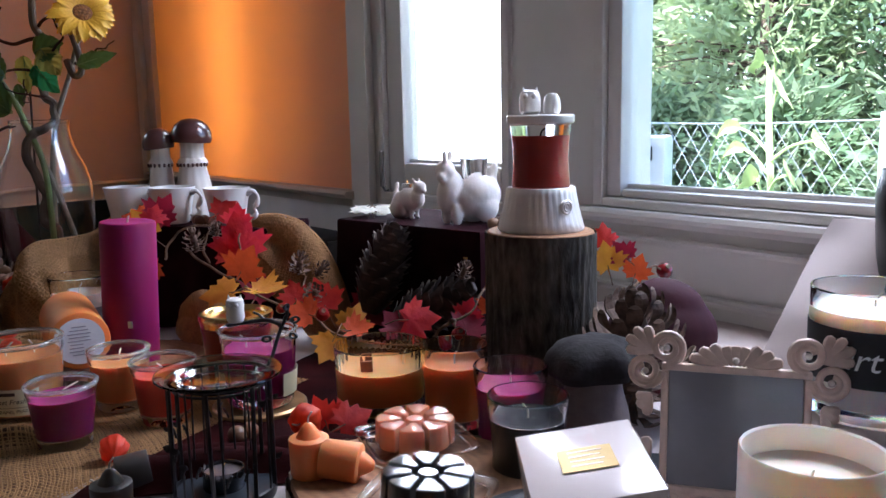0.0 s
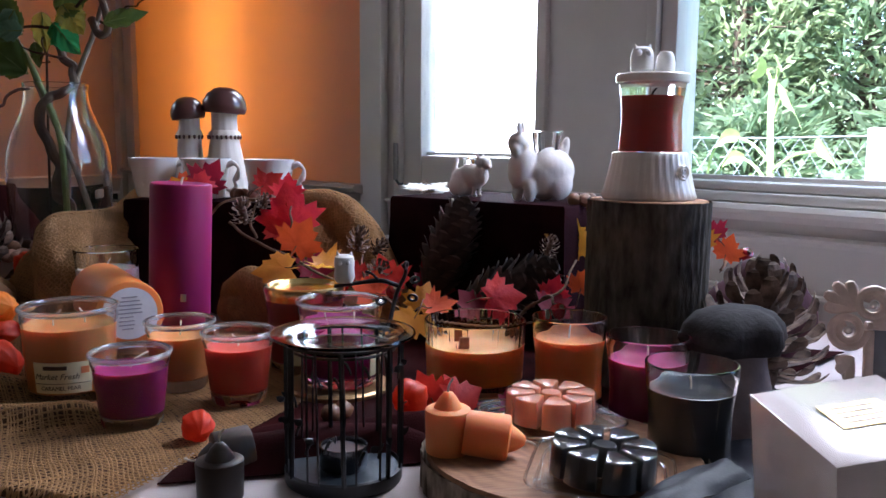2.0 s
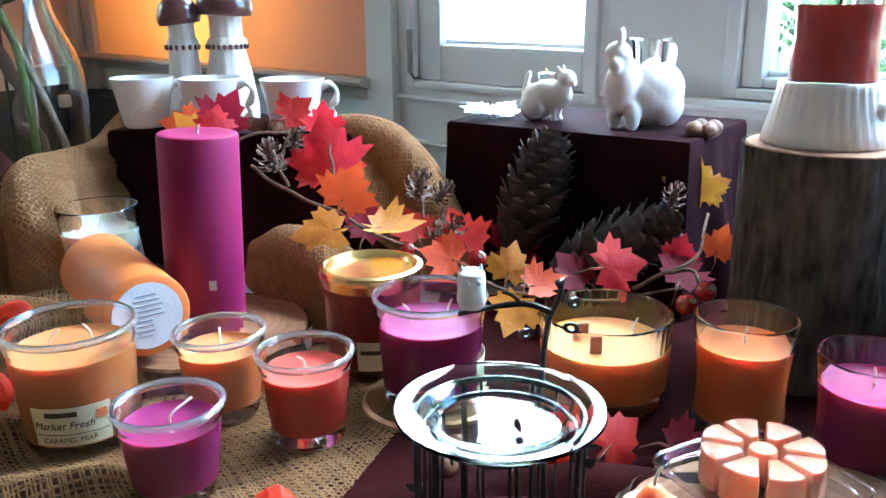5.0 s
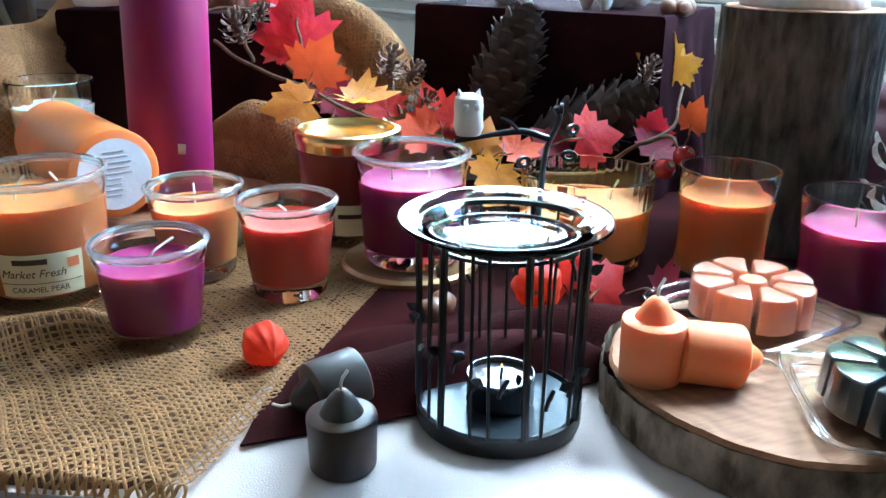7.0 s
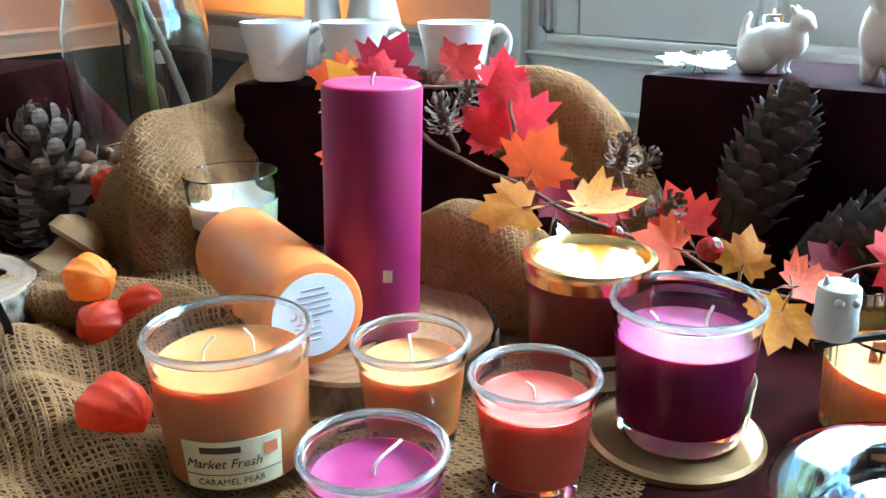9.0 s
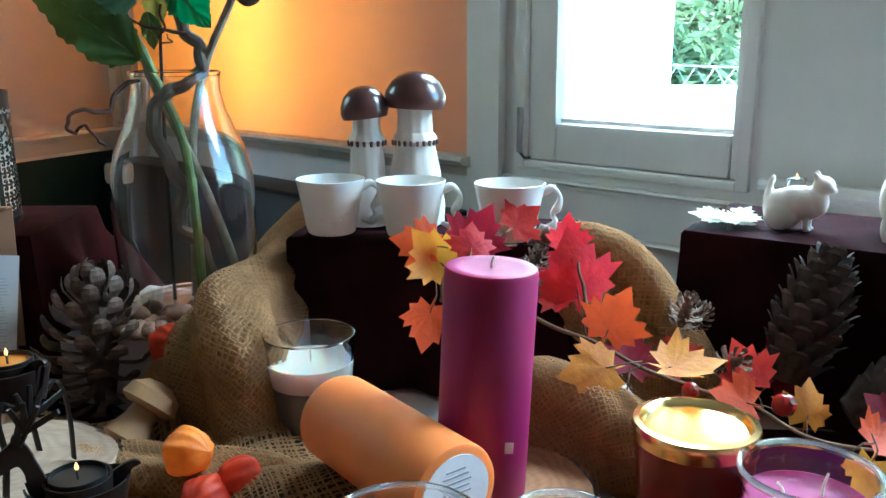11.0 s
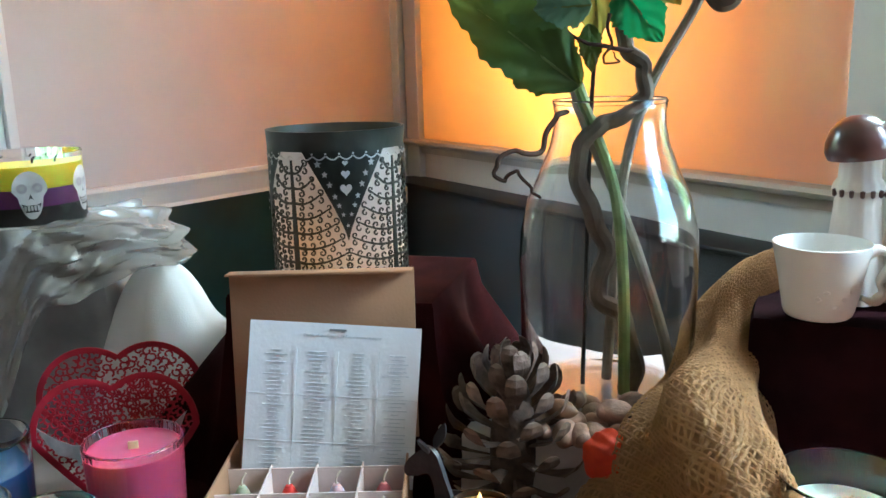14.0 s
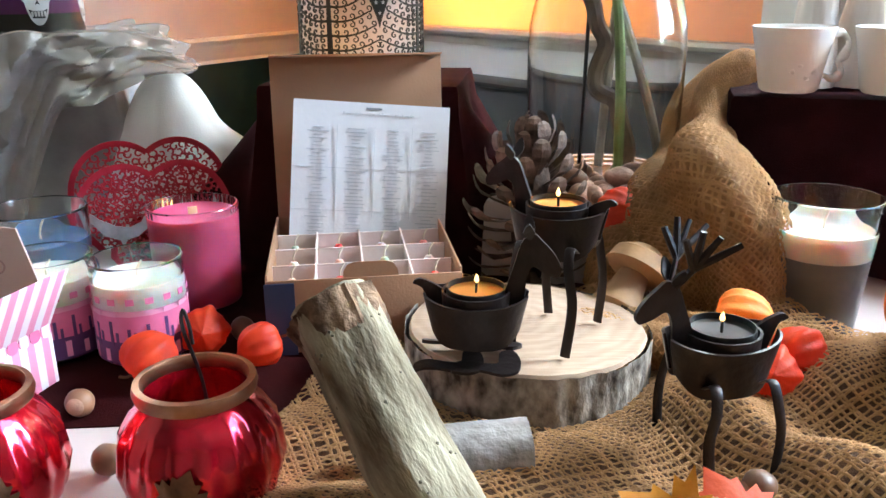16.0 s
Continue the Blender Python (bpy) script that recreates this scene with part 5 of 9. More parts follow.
hazel = stem_path([(-0.690, 1.478, 0.094), (-0.682, 1.475, 0.115), (-0.694, 1.480, 0.165), (-0.716, 1.486, 0.185), (-0.708, 1.486, 0.225), (-0.722, 1.484, 0.262), (-0.735, 1.480, 0.305), (-0.720, 1.478, 0.335), (-0.700, 1.478, 0.345), (-0.679, 1.480, 0.362), (-0.680, 1.482, 0.388), (-0.696, 1.482, 0.408), (-0.694, 1.480, 0.450), (-0.676, 1.478, 0.485), (-0.700, 1.476, 0.53), (-0.69, 1.48, 0.60)], 0.0095, 0.006, "twisted_branch", TWIG, "thick twisted hazel branch standing in the vase", 1.0)
stem_path([(-0.645, 1.47, 0.097), (-0.660, 1.475, 0.16), (-0.690, 1.48, 0.25), (-0.728, 1.482, 0.34), (-0.748, 1.48, 0.40), (-0.79, 1.47, 0.47)], 0.0052, 0.0042, "stem", PALETWIG, "straight pale grey stem in the vase")
stem_path([(-0.705, 1.50, 0.097), (-0.70, 1.495, 0.2), (-0.692, 1.49, 0.30), (-0.672, 1.482, 0.372), (-0.640, 1.466, 0.435), (-0.610, 1.455, 0.505), (-0.585, 1.45, 0.52)], 0.005, 0.004, "stem", PALETWIG, "slim grey-brown flower stem in the vase")
stem_path([(-0.692, 1.465, 0.097), (-0.694, 1.468, 0.2), (-0.702, 1.475, 0.28), (-0.722, 1.478, 0.34), (-0.75, 1.47, 0.41), (-0.80, 1.455, 0.50)], 0.0055, 0.0045, "stem", GREENSTEM, "green sunflower stem in the vase")
stem_path([(-0.728, 1.49, 0.095), (-0.726, 1.487, 0.2), (-0.722, 1.487, 0.36), (-0.716, 1.48, 0.44)], 0.0022, 0.0018, "stem", BLACK, "thin dark wire stem in the vase")
stem_path([(-0.640, 1.462, 0.46), (-0.628, 1.452, 0.438), (-0.620, 1.45, 0.434), (-0.612, 1.45, 0.442), (-0.614, 1.45, 0.47), (-0.625, 1.45, 0.51)], 0.0065, 0.0055, "twisted_branch", TWIG, "hooked end of a hazel branch")
for pts, r in ((((-0.745, 1.47, 0.352), (-0.757, 1.44, 0.345), (-0.768, 1.42, 0.322), (-0.79, 1.405, 0.325), (-0.803, 1.40, 0.312), (-0.796, 1.40, 0.302), (-0.786, 1.40, 0.310), (-0.775, 1.40, 0.296), (-0.768, 1.40, 0.288)), 0.0026),
               (((-0.69, 1.478, 0.40), (-0.715, 1.462, 0.405), (-0.735, 1.45, 0.41), (-0.75, 1.45, 0.425)), 0.0022), (((-0.694, 1.478, 0.445), (-0.73, 1.46, 0.447), (-0.755, 1.45, 0.44), (-0.775, 1.45, 0.455)), 0.0028),
               (((-0.625, 1.455, 0.455), (-0.605, 1.45, 0.452), (-0.585, 1.445, 0.475), (-0.565, 1.44, 0.478), (-0.55, 1.44, 0.49)), 0.0022), (((-0.712, 1.45, 0.43), (-0.71, 1.45, 0.405), (-0.716, 1.45, 0.392), (-0.703, 1.45, 0.392), (-0.709, 1.45, 0.4)), 0.0014),
               (((-0.70, 1.478, 0.50), (-0.735, 1.46, 0.49), (-0.76, 1.45, 0.515), (-0.74, 1.45, 0.55)), 0.0035), (((-0.69, 1.475, 0.52), (-0.66, 1.46, 0.535), (-0.63, 1.45, 0.52), (-0.60, 1.44, 0.535)), 0.003), (((-0.696, 1.475, 0.47), (-0.66, 1.455, 0.478), (-0.64, 1.45, 0.50), (-0.655, 1.45, 0.53)), 0.003)):
    stem_path(pts, r, r * 0.45, "curled_twig", DARKTWIG, "thin curled hazel twig", 2.0)


for green, thru_col in ((LEAFG, (0.15, 0.22, 0.04, 1)), (LEAFG2, (0.06, 0.40, 0.14, 1)), (LEAFY, (0.55, 0.50, 0.10, 1)), (LEAFB, (0.22, 0.38, 0.22, 1))):
    nt = green.node_tree
    thru, half = nt.nodes.new("ShaderNodeBsdfTranslucent"), nt.nodes.new("ShaderNodeMixShader")
    thru.inputs[0].default_value, half.inputs[0].default_value = thru_col, 0.35
    nt.links.new(nt.nodes["Principled BSDF"].outputs[0], half.inputs[1])
    nt.links.new(thru.outputs[0], half.inputs[2])
    nt.links.new(half.outputs[0], nt.nodes["Material Output"].inputs[0])


def heart_leaf(at, length, width, material, label="broad green sunflower leaf", name="sunflower_leaf", droop=0.35, seed=0.0):
    """A broad leaf with a midrib, side veins, a wavy toothed edge and a droop."""
    def fn(u, v):
        s = u
        w = width * (math.sin(math.pi * min(1, s ** 0.72)) ** 0.85) * (1 + 0.05 * math.sin(70 * s + seed) + 0.07 * math.sin(23 * s + 2 * seed))
        q = (v - 0.5) * 2
        x = s * length
        y = q * w / 2
        z = -droop * length * s * s + 0.10 * width * abs(q) * (1 - s) + 0.018 * length * math.sin(16 * s - 5 * abs(q) + seed) * abs(q) + 0.02 * width * math.cos(24 * (s - 0.4 * abs(q)))
        return (x, y, z)
    t = thing(name, at, label, "leaf")
    part("blade", sheet(fn, 56, 14), material, t, angle=80)
    part("midrib", tube([Vector(fn(k / 12, 0.5)) - Vector((0, 0, 0.0008)) for k in range(12)], [0.0018 * (1 - k / 14) for k in range(12)], 6), GREENSTEM, t)
    return t


def leaf_between(a, b, w, material, seed):
    """A leaf from its stalk a to its tip b, its face turned to the room."""
    a, b = Vector(a), Vector(b)
    d = (b - a).normalized()
    face = Vector((0.15 * math.sin(seed * 2.1), -1, 0.25 * math.cos(seed * 1.7)))
    face = (face - d * face.dot(d)).normalized()
    m_ = Matrix.Translation(a) @ Matrix((d, face.cross(d), face)).transposed().to_4x4()
    heart_leaf(m_, (b - a).length, w, material, droop=0.12, seed=seed)


for a, b, w, mt, sd in (((-0.734, 1.445, 0.373), (-0.85, 1.445, 0.464), 0.062, LEAFG, 1),
                        ((-0.741, 1.46, 0.376), (-0.804, 1.46, 0.43), 0.06, LEAFG, 2),
                        ((-0.737, 1.44, 0.432), (-0.816, 1.44, 0.484), 0.07, LEAFG, 3),
                        ((-0.727, 1.42, 0.435), (-0.772, 1.42, 0.435), 0.035, LEAFB, 4),
                        ((-0.743, 1.43, 0.467), (-0.768, 1.43, 0.429), 0.03, LEAFB, 5),
                        ((-0.701, 1.47, 0.453), (-0.665, 1.47, 0.406), 0.045, LEAFG2, 6),
                        ((-0.68, 1.455, 0.479), (-0.652, 1.455, 0.436), 0.045, LEAFY, 7),
                        ((-0.614, 1.44, 0.451), (-0.549, 1.44, 0.471), 0.03, LEAFG, 8),
                        ((-0.72, 1.475, 0.471), (-0.72, 1.475, 0.407), 0.035, LEAFY, 9),
                        ((-0.727, 1.46, 0.423), (-0.723, 1.46, 0.383), 0.02, LEAFG, 10),
                        ((-0.694, 1.46, 0.476), (-0.646, 1.46, 0.492), 0.05, LEAFG, 11),
                        ((-0.751, 1.45, 0.478), (-0.791, 1.45, 0.5), 0.06, LEAFG, 12)):
    leaf_between(a, b, w, mt, sd)


def sunflower(at, r, n=18):
    t = thing("sunflower", at, "yellow artificial sunflower in the vase", "flower")
    part("disc", lathe([(0, -0.006), (r * 0.34, -0.004), (r * 0.36, 0.002), (r * 0.25, 0.006), (0, 0.007)], 28), DISC, t)
    part("calyx", lathe([(0.003, -0.022), (r * 0.2, -0.012), (r * 0.36, -0.005), (r * 0.2, -0.003)], 20), GREENSTEM, t)
    for ring in (0, 1):
        for k in range(n):
            a = 360 * (k + 0.5 * ring + 0.2 * math.sin(k * 7)) / n
            L = r * (0.72 + 0.1 * math.sin(k * 3.3))
            fn = lambda u, v: (r * 0.3 + u * L, (v - 0.5) * 0.34 * r * math.sin(math.pi * min(1, 0.12 + 0.88 * u)) ** 0.7, 0.004 * ring + 0.16 * L * math.sin(2.6 * u) - 0.2 * L * u * u + 0.05 * r * abs(v - 0.5))
            part("petal", sheet(fn, 7, 4), PETAL, t, angle=80, at=pose(0, 0, 0, 0, 0, a))
    return t


sunflower(pose(-0.60, 1.445, 0.535, 62, 20, 20), 0.052)
sunflower(pose(-0.835, 1.42, 0.515, 100, -20, -20), 0.045)
sunflower(pose(-0.665, 1.45, 0.60, 50, 0, 10), 0.05)

# ---- cut-out metal lantern ----
lamp_l = thing("cutout_lantern", T(-0.953, 1.494, 0.195), "black metal candle lantern with cut-out trees and hearts", "lantern")
LR, LH = 0.062, 0.146
part("base", lathe([(0, 0), (LR, 0), (LR + 0.001, 0.003), (LR + 0.001, 0.008), (LR - 0.002, 0.008), (0, 0.006)], 64), BLACK, lamp_l)
lm = bpy.data.materials.new("translucent_white_liner")
lm.use_nodes = True
ln_, lb = lm.node_tree, lm.node_tree.nodes["Principled BSDF"]
lb.inputs["Base Color"].default_value, lb.inputs["Roughness"].default_value = (0.54, 0.53, 0.54, 1), 0.5
lt, lx = ln_.nodes.new("ShaderNodeBsdfTranslucent"), ln_.nodes.new("ShaderNodeMixShader")
lt.inputs[0].default_value, lx.inputs[0].default_value = (0.64, 0.55, 0.50, 1), 0.22
for a, c in ((lb.outputs[0], lx.inputs[1]), (lt.outputs[0], lx.inputs[2]), (lx.outputs[0], ln_.nodes["Material Output"].inputs[0])):
    ln_.links.new(a, c)
part("liner", lathe([(LR - 0.003, 0.007), (LR - 0.003, LH - 0.016)], 64), lm, lamp_l, "frosted white liner")
DARKMETAL = mat("dark_green_black_metal", (0.022, 0.026, 0.022), 0.4, var=0.3, scale=60)
part("top_band", lathe([(LR - 0.001, LH - 0.017), (LR, LH - 0.017), (LR + 0.0008, LH - 0.001), (LR + 0.0012, LH), (LR - 0.0012, LH), (LR - 0.0018, LH - 0.017)], 72, closed=True), DARKMETAL, lamp_l)
part("bottom_band", lathe([(LR - 0.001, 0.006), (LR + 0.0003, 0.006), (LR + 0.0003, 0.014), (LR - 0.001, 0.014)], 72, closed=True), DARKMETAL, lamp_l)


def on_lantern(a, z, d=0.0):
    return Vector(((LR + d) * math.sin(a), -(LR + d) * math.cos(a), z))


def lantern_strip(pts, w, name="tree_cutout"):
    """A flat ribbon of sheet metal bent round the lantern: pts of (angle, height)."""
    bm = bmesh.new()
    rows_ = []
    n = len(pts)
    for i, (a, z) in enumerate(pts):
        a0, z0 = pts[max(0, i - 1)]
        a1, z1 = pts[min(n - 1, i + 1)]
        dx, dz = (a1 - a0) * LR, z1 - z0
        ln2 = math.hypot(dx, dz) or 1
        ww = w[i] if hasattr(w, "__len__") else w
        ox, oz = -dz / ln2 * ww / LR, dx / ln2 * ww
        rows_.append([bm.verts.new(on_lantern(a + s * ox, z + s * oz, d)) for s, d in ((-1, -0.0004), (1, -0.0004), (1, 0.0008), (-1, 0.0008))])
    for p, q in zip(rows_, rows_[1:]):
        for k in range(4):
            bm.faces.new((p[k], p[(k + 1) % 4], q[(k + 1) % 4], q[k]))
    bm.faces.new(rows_[0][::-1])
    bm.faces.new(rows_[-1])
    return bm


def join_bm(bms):
    out = bmesh.new()
    for b in bms:
        me = bpy.data.meshes.new("tmp")
        b.to_mesh(me)
        out.from_mesh(me)
        bpy.data.meshes.remove(me)
        b.free()
    return out


rng = random.Random(5)
for tree in range(4):
    a0 = -0.44 + tree * math.pi / 2
    top = LH - 0.020
    part("tree_cutout", lantern_strip([(a0, 0.012), (a0, 0.05), (a0, 0.09), (a0, top - 0.004)], [0.0030, 0.0024, 0.0017, 0.0008]), DARKMETAL, lamp_l)
    curls = []
    for k in range(8):
        z = 0.019 + 0.0132 * k
        reach = 0.80 * (1 - (k / 8.6) ** 1.5)
        for sd in (-1, 1):
            bough = [(a0 + sd * reach * q, z + 0.009 * q * q - 0.002 * math.sin(3.1 * q)) for q in (0, 0.2, 0.4, 0.6, 0.8, 1)]
            curls.append(lantern_strip(bough, [0.0013, 0.0011, 0.001, 0.0009, 0.0008, 0.0006]))
            steps = max(2, int(reach * LR / 0.0075))
            for q in range(1, steps + 1):
                f = (q - 0.35) / steps
                ra, rz_ = a0 + sd * reach * f, z + 0.009 * f * f - 0.002 * math.sin(3.1 * f)
                for up in (-1, 1):
                    big = rng.uniform(0.0025, 0.0034)
                    turn = rng.uniform(4.6, 7.0)
                    sp = []
                    for i in range(13):
                        w_ = i / 12
                        rr = big * (1 - 0.72 * w_)
                        an = -up * math.pi / 2 + up * turn * w_
                        sp.append((ra + sd * (0.002 + rr * math.cos(an)) / LR, rz_ + up * 0.0008 + up * big + rr * math.sin(an)))
                    curls.append(lantern_strip(sp, [0.00075 - 0.0003 * i / 12 for i in range(13)]))
    part("branch_cutout", join_bm(curls), DARKMETAL, lamp_l, angle=0)
    # the dark wedge between the pointed arches, with its hearts and stars
    mid = a0 + math.pi / 4
    bm = bmesh.new()
    grid_rows = []
    for i in range(15):
        z = 0.052 + (top - 0.048) * i / 14
        half = 0.60 * (i / 14) ** 1.25 + 0.004
        grid_rows.append([(mid - half + 2 * half * j / 16, z) for j in range(17)])
    holes = [(0, 0.1195, 0.045), (0, 0.110, 0.07), (0, 0.097, 0.095), (-0.37, 0.119, 0.06), (0.37, 0.119, 0.06), (-0.28, 0.110, 0.052), (0.28, 0.110, 0.052), (-0.22, 0.101, 0.05), (0.22, 0.101, 0.05), (-0.155, 0.091, 0.048), (0.155, 0.091, 0.048), (-0.105, 0.083, 0.042), (0.105, 0.083, 0.042), (-0.055, 0.075, 0.036), (0.055, 0.075, 0.036), (0, 0.0655, 0.034)]
    wedge_v = [[bm.verts.new(on_lantern(a, z, 0.0004)) for a, z in r_] for r_ in grid_rows]
    for i in range(14):
        for j in range(16):
            bm.faces.new((wedge_v[i][j], wedge_v[i][j + 1], wedge_v[i + 1][j + 1], wedge_v[i + 1][j]))
    bmesh.ops.solidify(bm, geom=bm.faces[:], thickness=0.0008)
    wedge = part("arch_cutout", bm, DARKMETAL, lamp_l)
    for da, z, size in holes:
        bm = bmesh.new()
        if da == 0 and z > 0.09:  # hearts
            ol = [(16 * math.sin(q) ** 3 / 17, (13 * math.cos(q) - 5 * math.cos(2 * q) - 2 * math.cos(3 * q) - math.cos(4 * q)) / 17) for q in [2 * math.pi * i / 24 for i in range(24)]]
        else:
            ol = [((1 if i % 2 == 0 else 0.45) * math.sin(math.pi * i / 5), (1 if i % 2 == 0 else 0.45) * math.cos(math.pi * i / 5)) for i in range(10)]
        bm.faces.new([bm.verts.new(on_lantern(mid + da + p * size * 0.9, z + q * size * LR, 0.0018)) for p, q in ol])
        bmesh.ops.solidify(bm, geom=bm.faces[:], thickness=0.0005)
        part("star_hole", bm, lm, wedge)
for k in range(34):
    a = 2 * math.pi * k / 34
    bm = bmesh.new()
    bm.faces.new([bm.verts.new(on_lantern(a + 0.092 + 0.016 * math.sin(q), LH - 0.0185 + 0.001 * math.cos(q), 0.0018)) for q in [math.pi * i / 4 for i in range(8)]])
    bmesh.ops.solidify(bm, geom=bm.faces[:], thickness=0.0005)
    part("dot_hole", bm, lm, lamp_l)
    part("scallop", lantern_strip([(a - 0.088 + 0.176 * i / 6, LH - 0.0205 - 0.003 * math.sin(math.pi * i / 6)) for i in range(7)], 0.0006), lm, lamp_l)
lt1 = tea_light(lamp_l, 0, 0, 0.009, 0.019, 0.016, WHITEWAX)
lantern_light = new("lantern_flame_light", bpy.data.lights.new("lantern_flame_light", "POINT"))
lantern_light.data.energy, lantern_light.data.color, lantern_light.data.shadow_soft_size = 0.010, (1.0, 0.5, 0.2), 0.006
lantern_light.location = (-0.953, 1.482, 0.226)

# ---- open sample box with paper and votives ----
KRAFT = mat("brown_kraft_card", (0.36, 0.19, 0.10), 0.75, var=0.08, scale=20, bump=0.15, bscale=400)
CARDIN = mat("pale_card", (0.72, 0.58, 0.53), 0.7, var=0.05, scale=30)
SHEET = mat("printed_white_paper", (0.74, 0.72, 0.73), 0.7, var=0.03, scale=30)
FAINT = mat("fine_grey_print", (0.52, 0.52, 0.54), 0.7)
INK2 = mat("dark_print", (0.22, 0.22, 0.24), 0.7)
F_L, BOX_RZ = Vector((-1.017, 1.230, 0)), 6.0
BW, BD, BH = 0.154, 0.172, 0.066
sbox = thing("sample_box", pose(F_L.x, F_L.y, 0.008, 0, 0, BOX_RZ), "open brown cardboard box of sample votives", "box")
for name, a in (("front", (0, 0, 0.001, BW, 0.002, BH - 0.004)), ("back", (0, BD - 0.002, 0, BW, BD, BH)), ("side", (0, 0.002, 0, 0.002, BD - 0.002, BH)), ("side", (BW - 0.002, 0.002, 0, BW, BD - 0.002, BH)), ("bottom", (0.002, 0.002, 0, BW - 0.002, BD - 0.002, 0.002))):
    part(name, box(*a, 0.0005), KRAFT, sbox)
part("blue_corner", box(-0.0012, -0.0015, 0.0, 0.022, 0.0, BH - 0.006), mat("dark_blue_print", (0.012, 0.03, 0.075), 0.5), sbox, "dark blue printed corner")
tuck = part("front_tuck", prism([(-0.022, 0.0), (0.022, 0.0), (0.021, 0.006), (0.018, 0.0105), (0.013, 0.0125), (-0.013, 0.0125), (-0.018, 0.0105), (-0.021, 0.006)], 0, 0.0012), KRAFT, sbox, at=pose(BW * 0.53, 0.0018, BH - 0.0045, 84, 0, 0))
lid_tilt = pose(0, BD - 0.001, BH, -6, 0, 0)
lidp = part("lid", box(0.002, -0.002, 0, BW + 0.008, 0.0, 0.151, 0.0005, m=lid_tilt), KRAFT, sbox)
part("lid_flap", box(0.003, -0.020, 0.149, BW + 0.007, -0.001, 0.151, 0.0005, m=lid_tilt), KRAFT, lidp)
for k in range(1, 4):
    part("divider", box(BW * k / 4 - 0.0007, 0.003, 0.003, BW * k / 4 + 0.0007, BD - 0.003, BH - 0.006), CARDIN, sbox)
    part("divider", box(0.003, BD * k / 4 - 0.0007, 0.003, BW - 0.003, BD * k / 4 + 0.0007, BH - 0.0062), CARDIN, sbox)
COLS = [wax("blush_wax", (0.78, 0.46, 0.40)), wax("rose_wax", (0.72, 0.22, 0.22)), wax("ivory_wax", (0.80, 0.70, 0.58)), wax("cherry_wax", (0.62, 0.06, 0.05)), wax("sage_wax", (0.42, 0.46, 0.32)), wax("lilac_wax", (0.62, 0.48, 0.56))]
for i in range(4):
    for j in range(4):
        v = votive(pose(F_L.x, F_L.y, 0.008, 0, 0, BOX_RZ) @ T(BW * (i + 0.5) / 4, BD * (j + 0.5) / 4, 0.003), COLS[(i * 3 + j * 2 + (i * j) % 3) % 6], "small sample votive in its cardboard cell", r=0.0135, h=0.040)
        tagged(v, group="sample votives")
PAPER_AT = pose(F_L.x, F_L.y, 0.008, 0, 0, BOX_RZ) @ pose(0.012, BD - 0.040, 0.048, -13, 5.0, 0)
leaflet = thing("printed_leaflet", PAPER_AT, "white leaflet with a four-column table leaning in the sample box", "leaflet")
PW, PH = 0.145, 0.136
part("page", sheet(lambda u, v: (u * PW, 0.004 * math.sin(2.5 * u) * v, v * PH), 12, 12, 0.0004), SHEET, leaflet)


def leaf_bar(x0, z0, x1, z1):
    u = (x0 + x1) / 2 / PW
    v = (z0 + z1) / 2 / PH
    y = 0.004 * math.sin(2.5 * u) * v - 0.0009
    return box(x0, y - 0.0003, z0, x1, y + 0.0002, z1)


for u in (0.28, 0.52, 0.76):
    part("table_rule", leaf_bar(PW * u - 0.0002, 0.002, PW * u + 0.0002, PH * 0.84), FAINT, leaflet)
for v in (0.26, 0.55):
    for k in range(8):
        part("table_rule", leaf_bar(PW * k / 8, PH * v - 0.0002, PW * (k + 1) / 8, PH * v + 0.0002), FAINT, leaflet)
rng = random.Random(8)
for c in range(4):
    lines = []
    for rr in range(3):
        for ln3 in range(11 if rr < 2 else 9):
            w = PW * (0.022 + 0.05 * rng.random())
            zc = PH * ((0.82, 0.53, 0.24)[rr] - 0.0245 * ln3)
            xc = PW * (0.16, 0.40, 0.64, 0.87)[c]
            lines.append(leaf_bar(xc - w, zc - 0.0006, xc + w, zc + 0.0003))
    part("print_column", join_bm(lines), FAINT, leaflet, angle=0)
part("print_title", leaf_bar(PW * 0.46, PH * 0.955, PW * 0.56, PH * 0.968), INK2, leaflet)
cu = bpy.data.curves.new("text", "FONT")
cu.body, cu.size, cu.align_x, cu.resolution_u, cu.extrude = "Scents of the Season 16-Piece Votive Sampler", 0.0036, "CENTER", 1, 0.0001
tmp = bpy.data.objects.new("text", cu)
heading = bpy.data.meshes.new_from_object(tmp)
bpy.data.objects.remove(tmp)
bpy.data.curves.remove(cu)
for v in heading.vertices:
    x, q, d = v.co
    x, q = x + PW * 0.54, q + PH * 0.915
    v.co = (x, 0.004 * math.sin(2.5 * x / PW) * q / PH - 0.0011 - d, q)
heading.materials.clear()
part_mesh("print_title", heading, INK2, leaflet, angle=0)

# ---- deer tea light holders ----
IRON = mat("dark_brown_iron", (0.020, 0.013, 0.012), 0.42, 0.4, var=0.4, scale=60, bump=0.25)
LITWAX = wax("lit_amber_wax", (0.55, 0.20, 0.03))


